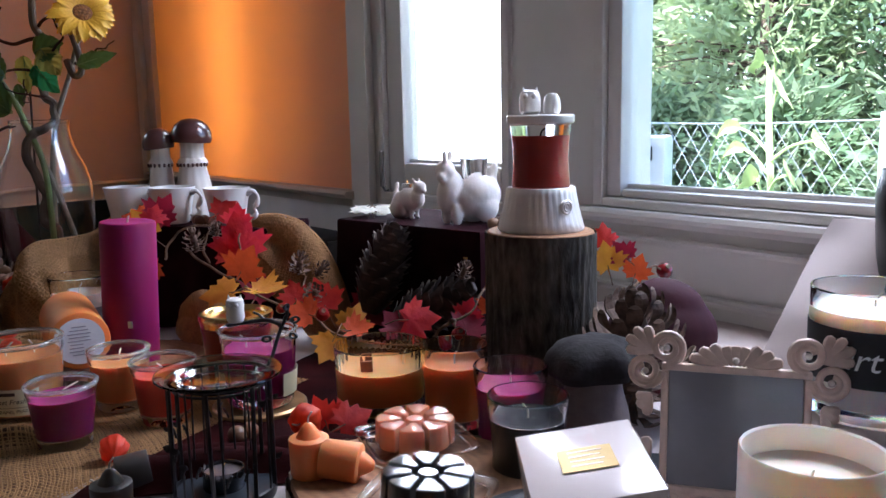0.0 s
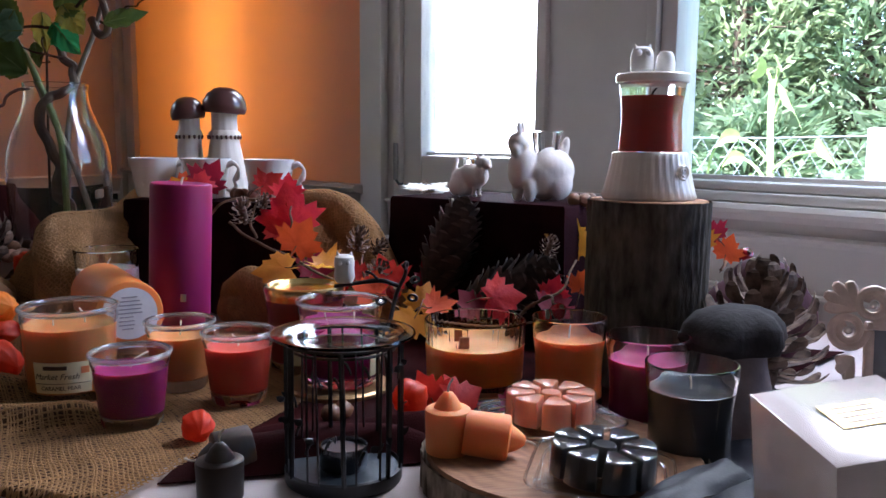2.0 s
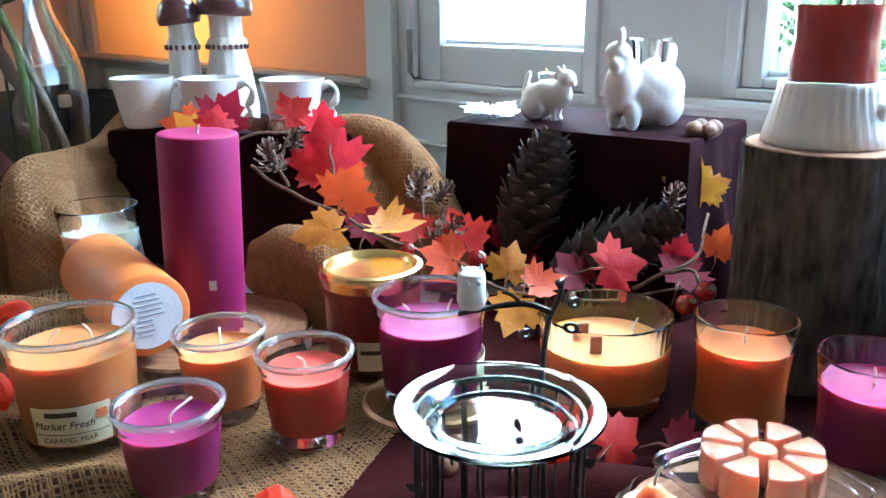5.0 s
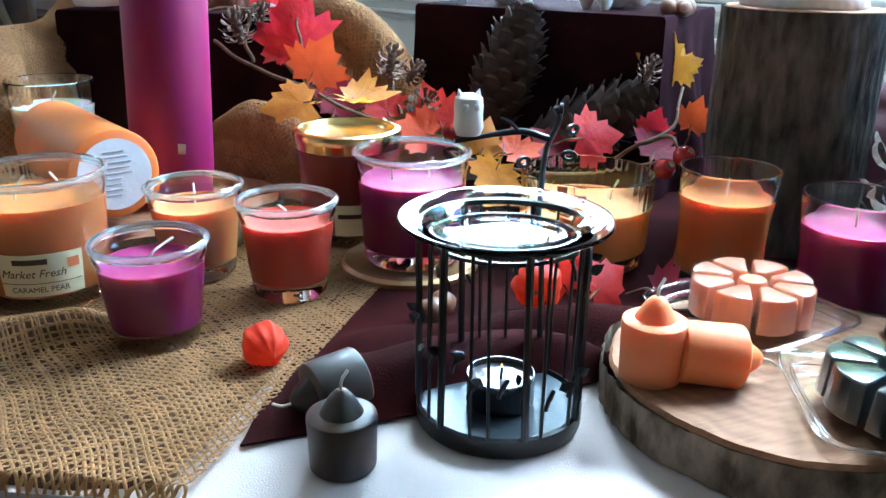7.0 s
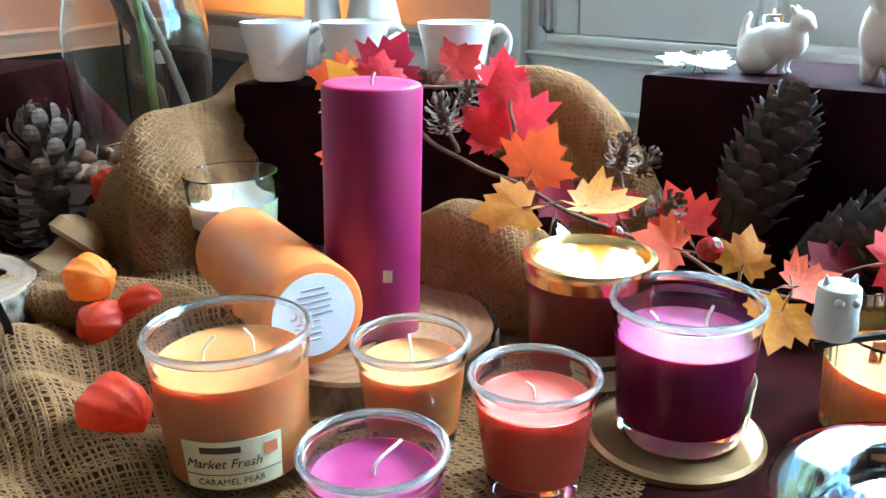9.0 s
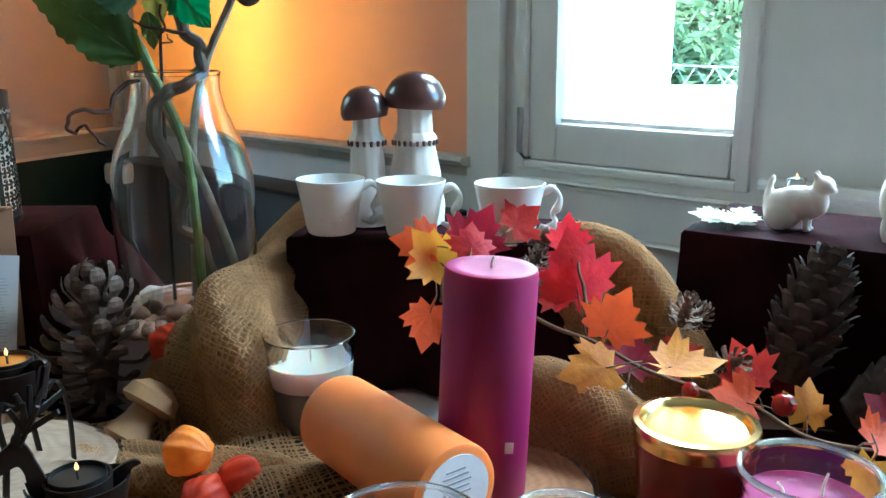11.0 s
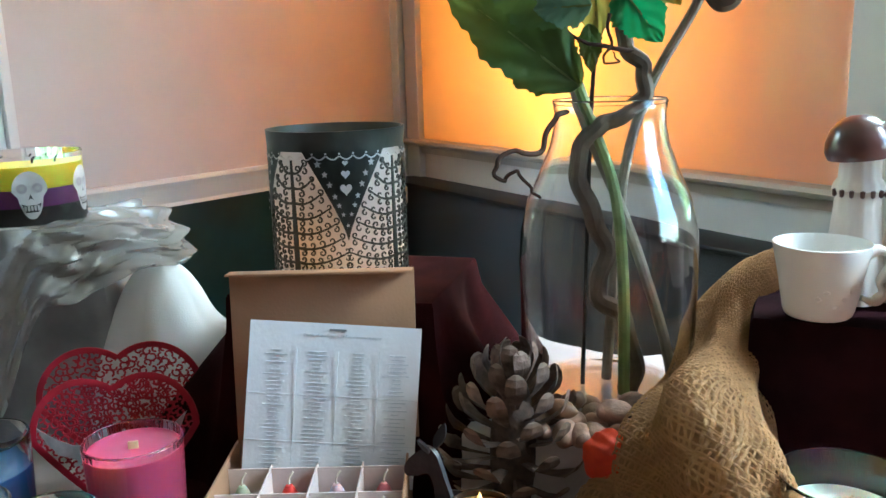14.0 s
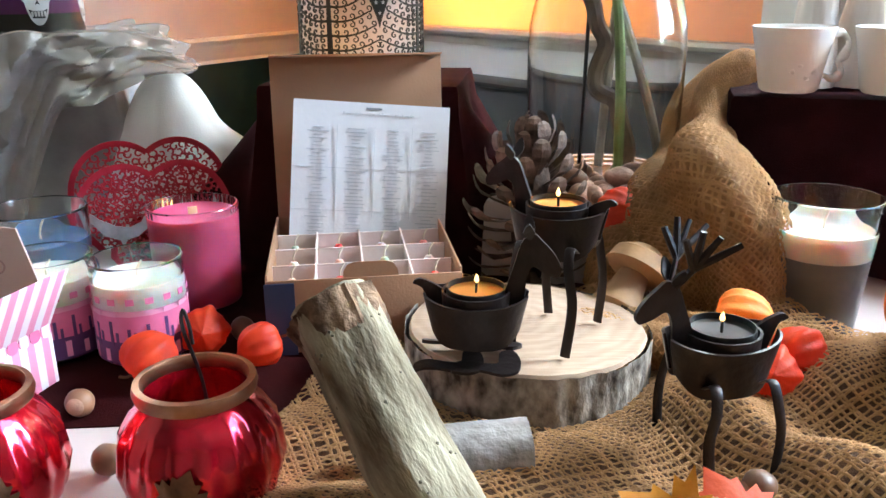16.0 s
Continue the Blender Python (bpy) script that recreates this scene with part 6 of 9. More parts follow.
def plate(outline, thick, at, parent, name, label=""):
    """A shape cut from sheet iron, outline in x and z."""
    bm = bmesh.new()
    a = [bm.verts.new((x, -thick / 2, z)) for x, z in outline]
    b = [bm.verts.new((x, thick / 2, z)) for x, z in outline]
    n = len(outline)
    bm.faces.new(a)
    bm.faces.new(b[::-1])
    for k in range(n):
        bm.faces.new((a[k], b[k], b[(k + 1) % n], a[(k + 1) % n]))
    bmesh.ops.triangulate(bm, faces=[f for f in bm.faces if len(f.verts) > 4])
    return part(name, bm, IRON, parent, label, angle=25, at=at)


def rounded(outline, steps=5):
    """A closed outline with its corners run into smooth curves."""
    n = len(outline)
    p = [Vector(q) for q in outline]
    out = []
    for i in range(n):
        a, b, c, d = p[i - 1], p[i], p[(i + 1) % n], p[(i + 2) % n]
        for k in range(steps):
            t = k / steps
            q = 0.5 * (2 * b + (c - a) * t + (2 * a - 5 * b + 4 * c - d) * t * t + (3 * b - a - 3 * c + d) * t ** 3)
            out.append((q.x, q.y))
    return out


NECK = rounded([(0.014, -0.030), (0.030, -0.027), (0.039, -0.012), (0.041, 0.008), (0.047, 0.020), (0.060, 0.015), (0.071, 0.013), (0.073, 0.020), (0.066, 0.030), (0.056, 0.038), (0.048, 0.043), (0.038, 0.038), (0.030, 0.020), (0.022, 0.002), (0.014, -0.006)])
RUMP = rounded([(-0.014, -0.031), (-0.032, -0.026), (-0.041, -0.010), (-0.047, 0.003), (-0.056, 0.007), (-0.050, 0.011), (-0.038, 0.008), (-0.026, 0.002), (-0.014, -0.004)])
FOLDED = rounded([(0.018, 0.036), (0.027, 0.020), (0.024, 0.004), (0.008, -0.002), (-0.014, 0.003), (-0.034, 0.004), (-0.046, 0.0), (-0.047, 0.010), (-0.034, 0.017), (-0.012, 0.014), (0.003, 0.016), (0.004, 0.032)], 4)


SLIM = Matrix.Diagonal((0.68, 1, 0.8, 1))


def deer(at, pose_kind, label, antlers=False, wax_mat=None, bh=0.08, neck=1.0):
    """A tea light holder cut and bent from sheet iron in the shape of a deer."""
    t = thing("deer_tealight_holder", at, label, "candle holder", "deer tea light holders")
    body = pose(0, 0, bh)
    for s in (-1, 1):
        def band(u, v):
            a = 0.12 + (math.pi - 0.24) * u
            low, top = -0.034 + 0.013 * abs(math.cos(a)) ** 5, -0.0035 + 0.004 * math.cos(a) ** 2
            z = low + (top - low) * v
            return (0.0345 * math.cos(a) * (0.86 + 0.14 * v), s * (0.0246 * math.sin(a) ** 0.8) * (0.72 + 0.28 * v), z)
        part("flank", sheet(band, 28, 8, 0.0016), IRON, t, at=body)
    part("cup_holder", lathe([(0, -0.033), (0.012, -0.033), (0.0195, -0.026), (0.0215, -0.014), (0.0225, 0.002), (0.0208, 0.002), (0.0198, -0.014), (0.018, -0.024), (0.01, -0.030), (0, -0.030)], 36), IRON, t, at=body)
    plate(NECK, 0.0032, body @ pose(0.003, 0, 0) @ Matrix.Diagonal((0.70, 1, neck, 1)), t, "neck_and_head")
    plate(RUMP, 0.0028, body @ pose(-0.003, 0, 0) @ SLIM, t, "rump")
    tea_light(t, 0, 0, bh - 0.0195, 0.0193, 0.024, wax_mat or LITWAX, cup=BLACK)
    for s in (-1, 1):
        plate(rounded([(0.0, 0.0), (0.004, 0.006), (0.002, 0.016), (-0.003, 0.008)], 3), 0.0015, body @ pose(0.034, s * 0.003, 0.040 * neck, s * -38, -12, 0), t, "ear")
    if pose_kind == "lie":
        for x in (-0.010, 0.014):
            for s in (-1, 1):
                plate(FOLDED, 0.0024, pose(x, s * 0.024, 0.004, s * 74, 0, 0) @ Matrix.Diagonal((0.60, 1, 0.62, 1)), t, "leg")
    else:
        for x, lean in ((-0.019, -0.005), (0.016, 0.004)):
            for s in (-1, 1):
                line = smooth_line([(x, s * 0.016, bh - 0.026), (x, s * 0.026, bh - 0.021), (x + lean * 0.3, s * 0.032, bh - 0.034), (x + lean, s * 0.032, bh * 0.38), (x + lean * 0.4, s * 0.034, 0.0015)], 5)
                part("leg", tube(line, 0.0009, 8, flat=3.8), IRON, t)
    if antlers:
        for s in (-1, 1):
            root = body @ Vector((0.033, s * 0.003, 0.040 * neck))
            fork = root + Vector((-0.006, s * 0.007, 0.012))
            a_part = part("antler", tube([root, fork], [0.0026, 0.0026], 6, flat=0.6), IRON, t)
            for v in ((0.010, s * 0.004, 0.024), (-0.002, s * 0.007, 0.030), (-0.014, s * 0.010, 0.026), (-0.030, s * 0.012, 0.020)):
                part("tine", tube([fork, fork + Vector(v) * 0.38, fork + Vector(v) * 0.75], [0.0024, 0.0024, 0.0019], 6, flat=0.7), IRON, a_part)
    return t


deer(pose(-0.861, 1.129, 0.0475, 0, 0, -8), "lie", "dark iron lying deer holding a lit tea light on birch", bh=0.050, neck=0.95)
deer(pose(-0.802, 1.172, 0.047, 0, 0, 150), "stand", "dark iron standing deer holding a lit tea light on birch", bh=0.096, neck=0.74)
deer(pose(-0.724, 1.060, 0.012, 0, 0, 190), "stand", "dark iron antlered stag with a lit tea light on burlap", True, wax("dark_lit_wax", (0.03, 0.02, 0.015)), bh=0.085, neck=0.8)

# ---- candles and boxes at the far end ----
PINKWAX, BLUEWAX = wax("pink_wax", (0.60, 0.085, 0.19)), wax("blue_wax", (0.045, 0.105, 0.24))
PINKJ = glass_jar(T(-1.096, 1.335, 0.004), 0.0392, 0.102, 0.92, PINKWAX, "ribbed pink candle glass with a wooden wick", taper=0.9, wicks=(), ribs=40, shoulder=False)
part("wooden_wick", box(-0.004, -0.001, 0.08, 0.004, 0.001, 0.099, 0.0003, m=pose(0, 0, 0, 0, 0, 20)), mat("pale_wood_wick", (0.72, 0.48, 0.26), 0.7), PINKJ)
glass_jar(T(-1.225, 1.322, 0.004), 0.0415, 0.104, 0.74, BLUEWAX, "plain glass tumbler with blue wax", taper=0.92, shoulder=False, lean=0.4, wick_h=0.016, wick_mat=WICK)
PMAT, PURP, ROSE = mat("pink_print", (0.66, 0.16, 0.30), 0.5), mat("purple_print", (0.10, 0.035, 0.13), 0.5), mat("rose_print", (0.74, 0.33, 0.46), 0.5)


def band_patch(r, a0, a1, z0, z1, n=5):
    bm = bmesh.new()
    g = [[bm.verts.new(((r + d) * math.cos(a0 + (a1 - a0) * i / n), (r + d) * math.sin(a0 + (a1 - a0) * i / n), z)) for z, d in ((z0, 0.0), (z1, 0.0), (z1, 0.0003), (z0, 0.0003))] for i in range(n + 1)]
    for p, q in zip(g, g[1:]):
        for k in range(4):
            bm.faces.new((p[k], q[k], q[(k + 1) % 4], p[(k + 1) % 4]))
    bm.faces.new(g[0])
    bm.faces.new(g[-1][::-1])
    return bm


def patterned_votive(at, label):
    t = glass_jar(at, 0.0355, 0.080, 0.80, WHITEWAX, label, taper=0.985, shoulder=False, lean=0.3, group="patterned votive glasses")
    part("tinted_layer", lathe([(0.03525, 0.011), (0.03535, 0.012), (0.0354, 0.044), (0.0350, 0.047)], 48), ROSE, t, "pink tinted lower glass")
    part("printed_band", lathe([(0.0360, 0.004), (0.0360, 0.022)], 48), PURP, t, "dark purple printed band")
    part("printed_band", lathe([(0.0360, 0.022), (0.0360, 0.043)], 48), PMAT, t, "pink printed band")
    for k in range(16):
        a = 2 * math.pi * k / 16
        part("printed_motif", band_patch(0.0362, a, a + 0.2, 0.043, 0.047), ROSE, t)
        part("printed_motif", band_patch(0.0362, a + 0.03, a + 0.20, 0.052, 0.057), PMAT, t)
        part("printed_motif", band_patch(0.0362, a, a + 0.07, 0.018, 0.033 + 0.003 * (k % 3)), PURP, t)
        part("printed_motif", band_patch(0.0362, a + 0.13, a + 0.19, 0.022, 0.030), PURP, t)
        part("printed_motif", band_patch(0.0362, a + 0.2, a + 0.32, 0.006, 0.016 + 0.003 * (k % 2)), ROSE, t)
    return t


patterned_votive(T(-1.119, 1.246, 0.008), "short glass votive with pink and purple print")
patterned_votive(T(-1.192, 1.252, 0.008), "short pink printed votive glass behind the striped box")

# heart lantern, laced with holes
HEART = mat("red_filigree_metal", (0.42, 0.013, 0.035), 0.4, 0.2, var=0.15, scale=60)


def heart_outline(n):
    """A broad heart: two wide lobes with a shallow notch, and a pointed foot."""
    right = []
    for i in range(n // 4 + 1):
        a = math.pi / 2 + 0.66 - (math.pi / 2 + 0.66) * i / (n // 4)
        right.append((0.38 + 0.62 * math.cos(a), 0.72 * math.sin(a)))
    for i in range(1, n // 4):
        k = i / (n // 4)
        right.append((math.cos(0.5 * math.pi * k) ** 0.9 * (1 - 0.12 * math.sin(math.pi * k)), -1.05 * k ** 1.15))
    return [(0, 0.569)] + right[1:] + [(0, -1.05)] + [(-x, q) for x, q in right[:0:-1]]


def filigree_heart(parent, w, h, y, z, seed, tilt):
    """A heart cut out of sheet metal: a solid rim, and scrolls and small rings inside it."""
    m_ = pose(0, y, z, tilt, 0, 0)
    ol = heart_outline(80)
    rim = part("heart_rim", tube([Vector((x * w, 0, q * h)) for x, q in ol + ol[:1]], 0.0034, 6, flat=0.3, cap=False), HEART, parent, at=m_)
    rg = random.Random(seed)
    poly = ol

    def inside(x, q):
        hit = False
        for (x0, q0), (x1, q1) in zip(poly, poly[1:] + poly[:1]):
            if (q0 > q) != (q1 > q) and x < (x1 - x0) * (q - q0) / (q1 - q0) + x0:
                hit = not hit
        return hit
    bits = []
    step = 0.105
    for i in range(-10, 11):
        for j in range(-12, 10):
            x, q = (i + 0.5 * (j % 2)) * step + rg.uniform(-0.02, 0.02), j * step * 0.87 + rg.uniform(-0.02, 0.02)
            if inside(x, q) and inside(x * 1.05, q * 1.05):
                r = step * rg.uniform(0.42, 0.6)
                a = rg.random() * 6
                sweep = rg.uniform(3.6, 6.2)
                pts = [Vector(((x + r * (1 - 0.45 * k / 10) * math.cos(a + sweep * k / 10)) * w, 0, (q + r * (1 - 0.45 * k / 10) * math.sin(a + sweep * k / 10)) * h)) for k in range(11)]
                bits.append(tube(pts, 0.00105, 5, flat=0.5))
    part("filigree", join_bm(bits), HEART, rim, angle=0)
    return rim


heart = thing("heart_lantern", T(-1.164, 1.440, 0.012, 20), "red metal heart lantern with lace cut-outs and a lit tea light", "lantern")
filigree_heart(heart, 0.0755, 0.075, 0.030, 0.071, 1, 4)
filigree_heart(heart, 0.071, 0.071, -0.026, 0.060, 2, -4)
part("foot", box(-0.03, -0.032, 0.0, 0.03, 0.032, 0.004, 0.001), HEART, heart)
part("side_strap", box(-0.028, -0.03, 0.012, -0.0265, 0.03, 0.03), HEART, heart)
part("side_strap", box(0.0265, -0.03, 0.012, 0.028, 0.03, 0.03), HEART, heart)
gl = part("red_glass", lathe([(0, 0.004), (0.018, 0.004), (0.020, 0.008), (0.021, 0.05), (0.0218, 0.05), (0.0208, 0.007), (0.018, 0.003)], 36), thin_glass("red_glass", (0.75, 0.05, 0.06), 1.5), heart)
tea_light(heart, 0, 0, 0.006, 0.017, 0.014, WHITEWAX)
flame(heart, 0.012, -0.034, 0.066, 0.011)
BIRDM = mat("pale_pewter", (0.55, 0.50, 0.50), 0.4, 0.5, var=0.2, scale=80)
for s in (-1, 1):
    bird = [(0.0, 0.004), (0.010, 0.0), (0.022, 0.002), (0.036, 0.010), (0.050, 0.022), (0.044, 0.008), (0.034, -0.006), (0.020, -0.012), (0.018, -0.020), (0.014, -0.012), (0.004, -0.010), (-0.006, -0.002), (-0.008, 0.006), (-0.004, 0.010)]
    b_ = plate([(s * -x, z) for x, z in bird] if s > 0 else [(-s * x, z) for x, z in bird], 0.0014, pose(s * -0.014, -0.0365, 0.055), heart, "bird_cutout", "pale metal bird")
    b_.data.materials[0] = BIRDM

# skull jar on an organza-draped stand
ORG = bpy.data.materials.new("grey_organza")
ORG.use_nodes = True
on, ob_ = ORG.node_tree, ORG.node_tree.nodes["Principled BSDF"]
ob_.inputs["Base Color"].default_value, ob_.inputs["Roughness"].default_value, ob_.inputs["Sheen Weight"].default_value = (0.30, 0.272, 0.245, 1), 0.22, 0.1
ot, ox = on.nodes.new("ShaderNodeBsdfTransparent"), on.nodes.new("ShaderNodeMixShader")
on_n = on.nodes.new("ShaderNodeTexNoise")
on_n.inputs["Scale"].default_value = 14
on_r = on.nodes.new("ShaderNodeMapRange")
on_r.inputs["To Min"].default_value, on_r.inputs["To Max"].default_value = 0.55, 0.74
for a, c in ((on_n.outputs["Fac"], on_r.inputs["Value"]), (on_r.outputs[0], ox.inputs[0]), (ot.outputs[0], ox.inputs[1]), (ob_.outputs[0], ox.inputs[2]), (ox.outputs[0], on.nodes["Material Output"].inputs[0])):
    on.links.new(a, c)
skull_riser = draped_box("cloth_riser", -1.36, 1.64, 10, 0.22, 0.20, 0.225, 0.05, "tall riser under grey organza carrying the skull candle", 5.0)
skull_riser.data.materials.clear()
skull_riser.data.materials.append(mat("grey_lining_cloth", (0.30, 0.30, 0.30), 0.7, var=0.3, scale=14, bump=0.3, bscale=60))


def organza(u, v):
    """A gauze square: flat on the riser, one corner standing out to the side, the front hanging in long creases."""
    a = -2.7 + 3.5 * u
    c, s = math.cos(a), math.sin(a)
    reach = 0.112 + 0.040 * math.exp(-((a + 0.12) / 0.42) ** 2)
    hem = 0.02 + 0.135 * sm(-1.45, -0.95, a) + 0.03 * sm(-0.85, -0.3, a)
    top = min(1, v / 0.42)
    fall = max(0.0, (v - 0.42) / 0.58)
    saw = lambda q: abs((q % 1.0) - 0.5)
    crease = 0.026 * saw(4.2 * u + 1.1 * v) + 0.020 * saw(7.5 * u - 3.4 * v + 0.3) + 0.016 * saw(5.0 * v + 3.1 * u + 0.15) + 0.009 * saw(13 * u + 7 * v) + 0.010 * abs(nz(17 * u - 3 * v, 9 * v + 5 * u, 8.1)) - 0.012
    r = reach * top + 0.035 * fall + crease * sm(0.15, 0.6, v)
    z = 0.238 - 0.026 * top ** 2 * sm(0.13, 0.19, reach) + (hem - 0.226) * fall + 0.012 * abs(nz(8 * u, 7 * v, 3)) * sm(0.05, 0.3, v) * (1 - fall)
    return (-1.35 + c * r * 1.02, 1.625 + s * r * 0.98, max(z, 0.012))


tagged(part("organza_drape", sheet(organza, 150, 80), ORG, angle=22), "crumpled translucent grey organza over the riser", "cloth")


def white_heap(u, v):
    a = -math.pi + 2 * math.pi * u
    fold = abs(math.sin(2.5 * a + 0.9)) - 0.5
    r = 0.092 * v ** 0.75 * (1 + 0.16 * v * fold + 0.05 * nz(2 * math.cos(a), 2 * math.sin(a), 3 * v)) + 0.045 * math.exp(-((a + 0.1) / 0.45) ** 2) * sm(0.45, 0.72, v)
    return (-1.180 + r * math.cos(a), 1.585 + 0.9 * r * math.sin(a), 0.004 + 0.193 * (1 - v ** 1.6) + 0.005 * nz(40 * r, a, 1) * v * (1 - v))


tagged(part("white_cloth", sheet(white_heap, 96, 30), mat("bright_white_cotton", (0.80, 0.80, 0.80), 0.85, var=0.04, scale=14, bump=0.2, bscale=800), angle=80), "bunched white cloth behind the heart lantern", "cloth")
SKULLY, SKULLP = wax("yellow_wax", (0.80, 0.66, 0.03)), wax("deep_purple_wax", (0.14, 0.012, 0.13))
skull = thing("layered_candle", T(-1.335, 1.606, 0.232, 12), "wide glass candle in yellow, purple and black layers with skull prints", "candle")
part("glass", lathe([(0, 0), (0.056, 0), (0.0605, 0.004), (0.0612, 0.02), (0.0612, 0.080)], 64), GLASS, skull)
part("rim", lathe([(0.0600, 0.079), (0.0618, 0.079), (0.0618, 0.0815), (0.0600, 0.0815)], 64, closed=True), THICK, skull)
for z0, z1, mt, nm in ((0.004, 0.026, DARKWAX, "black_layer"), (0.026, 0.045, SKULLP, "purple_layer"), (0.045, 0.069, SKULLY, "yellow_layer")):
    part(nm, lathe([(0, z0), (0.0598, z0), (0.0598, z1), (0.05, z1 + 0.0002), (0, z1)], 56), mt, skull)
for x in (-0.02, 0.005, 0.02):
    wick(skull, x, 0.01 * math.sin(90 * x), 0.068, 0.01, 0.3, CHAR)
SKW = mat("white_skull_print", (0.62, 0.60, 0.60), 0.5)
nt = SKW.node_tree
thru, half = nt.nodes.new("ShaderNodeBsdfTransparent"), nt.nodes.new("ShaderNodeMixShader")
half.inputs[0].default_value = 0.36
nt.links.new(nt.nodes["Principled BSDF"].outputs[0], half.inputs[1])
nt.links.new(thru.outputs[0], half.inputs[2])
nt.links.new(half.outputs[0], nt.nodes["Material Output"].inputs[0])


SKULLGREY = mat("frosted_grey_print", (0.36, 0.33, 0.36), 0.7)


def skull_face(a):
    """A printed skull wrapped on the glass: head and jaw, with dark eye, nose and teeth shapes on top."""
    R_ = 0.0616

    def patch(ol, d, n=0):
        bm = bmesh.new()
        bm.faces.new([bm.verts.new(((R_ + d) * math.sin(a + x / R_), -(R_ + d) * math.cos(a + x / R_), z)) for x, z in ol])
        bmesh.ops.solidify(bm, geom=bm.faces[:], thickness=0.0003)
        return bm
    head = [(0.0175 * math.sin(q) * (1 if math.cos(q) > -0.2 else 0.72), 0.044 + (0.021 if math.cos(q) > 0 else 0.030) * math.cos(q)) for q in [2 * math.pi * i / 28 for i in range(28)]]
    f = part("skull_print", patch(head, 0.0003), SKW, skull, "white printed skull")
    for x in (-0.0075, 0.0075):
        part("eye", patch([(x + 0.0052 * math.sin(q), 0.047 + 0.0052 * math.cos(q)) for q in [2 * math.pi * i / 14 for i in range(14)]], 0.0008), SKULLGREY, f)
        part("eye_ring", patch([(x + 0.0022 * math.sin(q), 0.047 + 0.0022 * math.cos(q)) for q in [2 * math.pi * i / 10 for i in range(10)]], 0.0012), SKW, f)
    part("nose", patch([(0, 0.041), (0.0024, 0.035), (0, 0.0365), (-0.0024, 0.035)], 0.0008), DARKWAX, f)
    part("mouth", patch([(-0.0095, 0.031), (-0.005, 0.029), (0.005, 0.029), (0.0095, 0.031), (0.006, 0.0215), (-0.006, 0.0215)], 0.0008), DARKWAX, f)
    for k in range(5):
        x = -0.0062 + 0.0031 * k
        part("tooth", patch([(x - 0.0012, 0.0285), (x + 0.0012, 0.0285), (x + 0.0010, 0.0232), (x - 0.0010, 0.0232)], 0.0012), SKW, f)


skull_face(-0.48)
skull_face(0.42)
skull_face(1.5)

# striped pink box with a grey lid card
STRIPE = bpy.data.materials.new("pink_striped_card")
STRIPE.use_nodes = True
sn, sb = STRIPE.node_tree, STRIPE.node_tree.nodes["Principled BSDF"]
st_, sw, sr = sn.nodes.new("ShaderNodeTexCoord"), sn.nodes.new("ShaderNodeTexWave"), sn.nodes.new("ShaderNodeValToRGB")
sw.inputs["Scale"].default_value = 22
sr.color_ramp.interpolation = "CONSTANT"
sr.color_ramp.elements[0].color, sr.color_ramp.elements[1].color = (0.78, 0.70, 0.72, 1), (0.74, 0.27, 0.40, 1)
sr.color_ramp.elements[1].position = 0.5
for a, c in ((st_.outputs["Object"], sw.inputs[0]), (sw.outputs["Fac"], sr.inputs[0]), (sr.outputs[0], sb.inputs["Base Color"])):
    sn.links.new(a, c)
sb.inputs["Roughness"].default_value = 0.6
pbox = thing("striped_box", T(-1.1697, 1.1977, 0.002, 71.3), "open pink and white striped card box", "box")
for name, a in (("side", (-0.075, 0, 0, 0.0, 0.0015, 0.049)), ("side", (-0.075, 0.0735, 0, 0.0, 0.075, 0.049)), ("side", (-0.0015, 0.0015, 0, 0.0, 0.0735, 0.049)), ("side", (-0.075, 0.0015, 0, -0.0735, 0.0735, 0.049)), ("bottom", (-0.0735, 0.0015, 0, -0.0015, 0.0735, 0.0015))):
    part(name, box(*a, 0.0004), STRIPE, pbox)
part("flap", box(-0.075, -0.0005, 0, 0.0, 0.0005, 0.053, 0.0003, m=pose(0, 0.0008, 0.0492, 28, 0, 0)), STRIPE, pbox)
for k in range(7):
    part("scallop", lathe([(0, 0), (0.0052, 0), (0.0052, 0.0006), (0, 0.0006)], 18), PMAT if k % 2 else STRIPE, pbox, at=pose(-0.069 + 0.0105 * k, -0.0002, 0.047, 90, 0, 0))
LID_TURN = Matrix(((0, 0, 1, 0), (1, 0, 0, 0), (0, 1, 0, 0), (0, 0, 0, 1)))
lid_bm = prism([(0.002, 0.049), (0.0045, 0.0855), (0.0166, 0.122), (0.066, 0.122), (0.073, 0.049)], -0.0008, 0.0008)
bmesh.ops.transform(lid_bm, matrix=LID_TURN, verts=lid_bm.verts)
lidcard = part("lid_card", lid_bm, mat("beige_card", (0.50, 0.36, 0.30), 0.7, var=0.05), pbox, "beige card lid with an oval print")
part("oval_print", lathe([(0.0085, 0), (0.0095, 0), (0.0095, 0.0004), (0.0085, 0.0004)], 32, closed=True), mat("faint_brown_print", (0.32, 0.19, 0.17), 0.7), lidcard, at=pose(-0.0012, 0.045, 0.092, 0, -90, 0) @ Matrix.Diagonal((0.8, 1.5, 1, 1)))

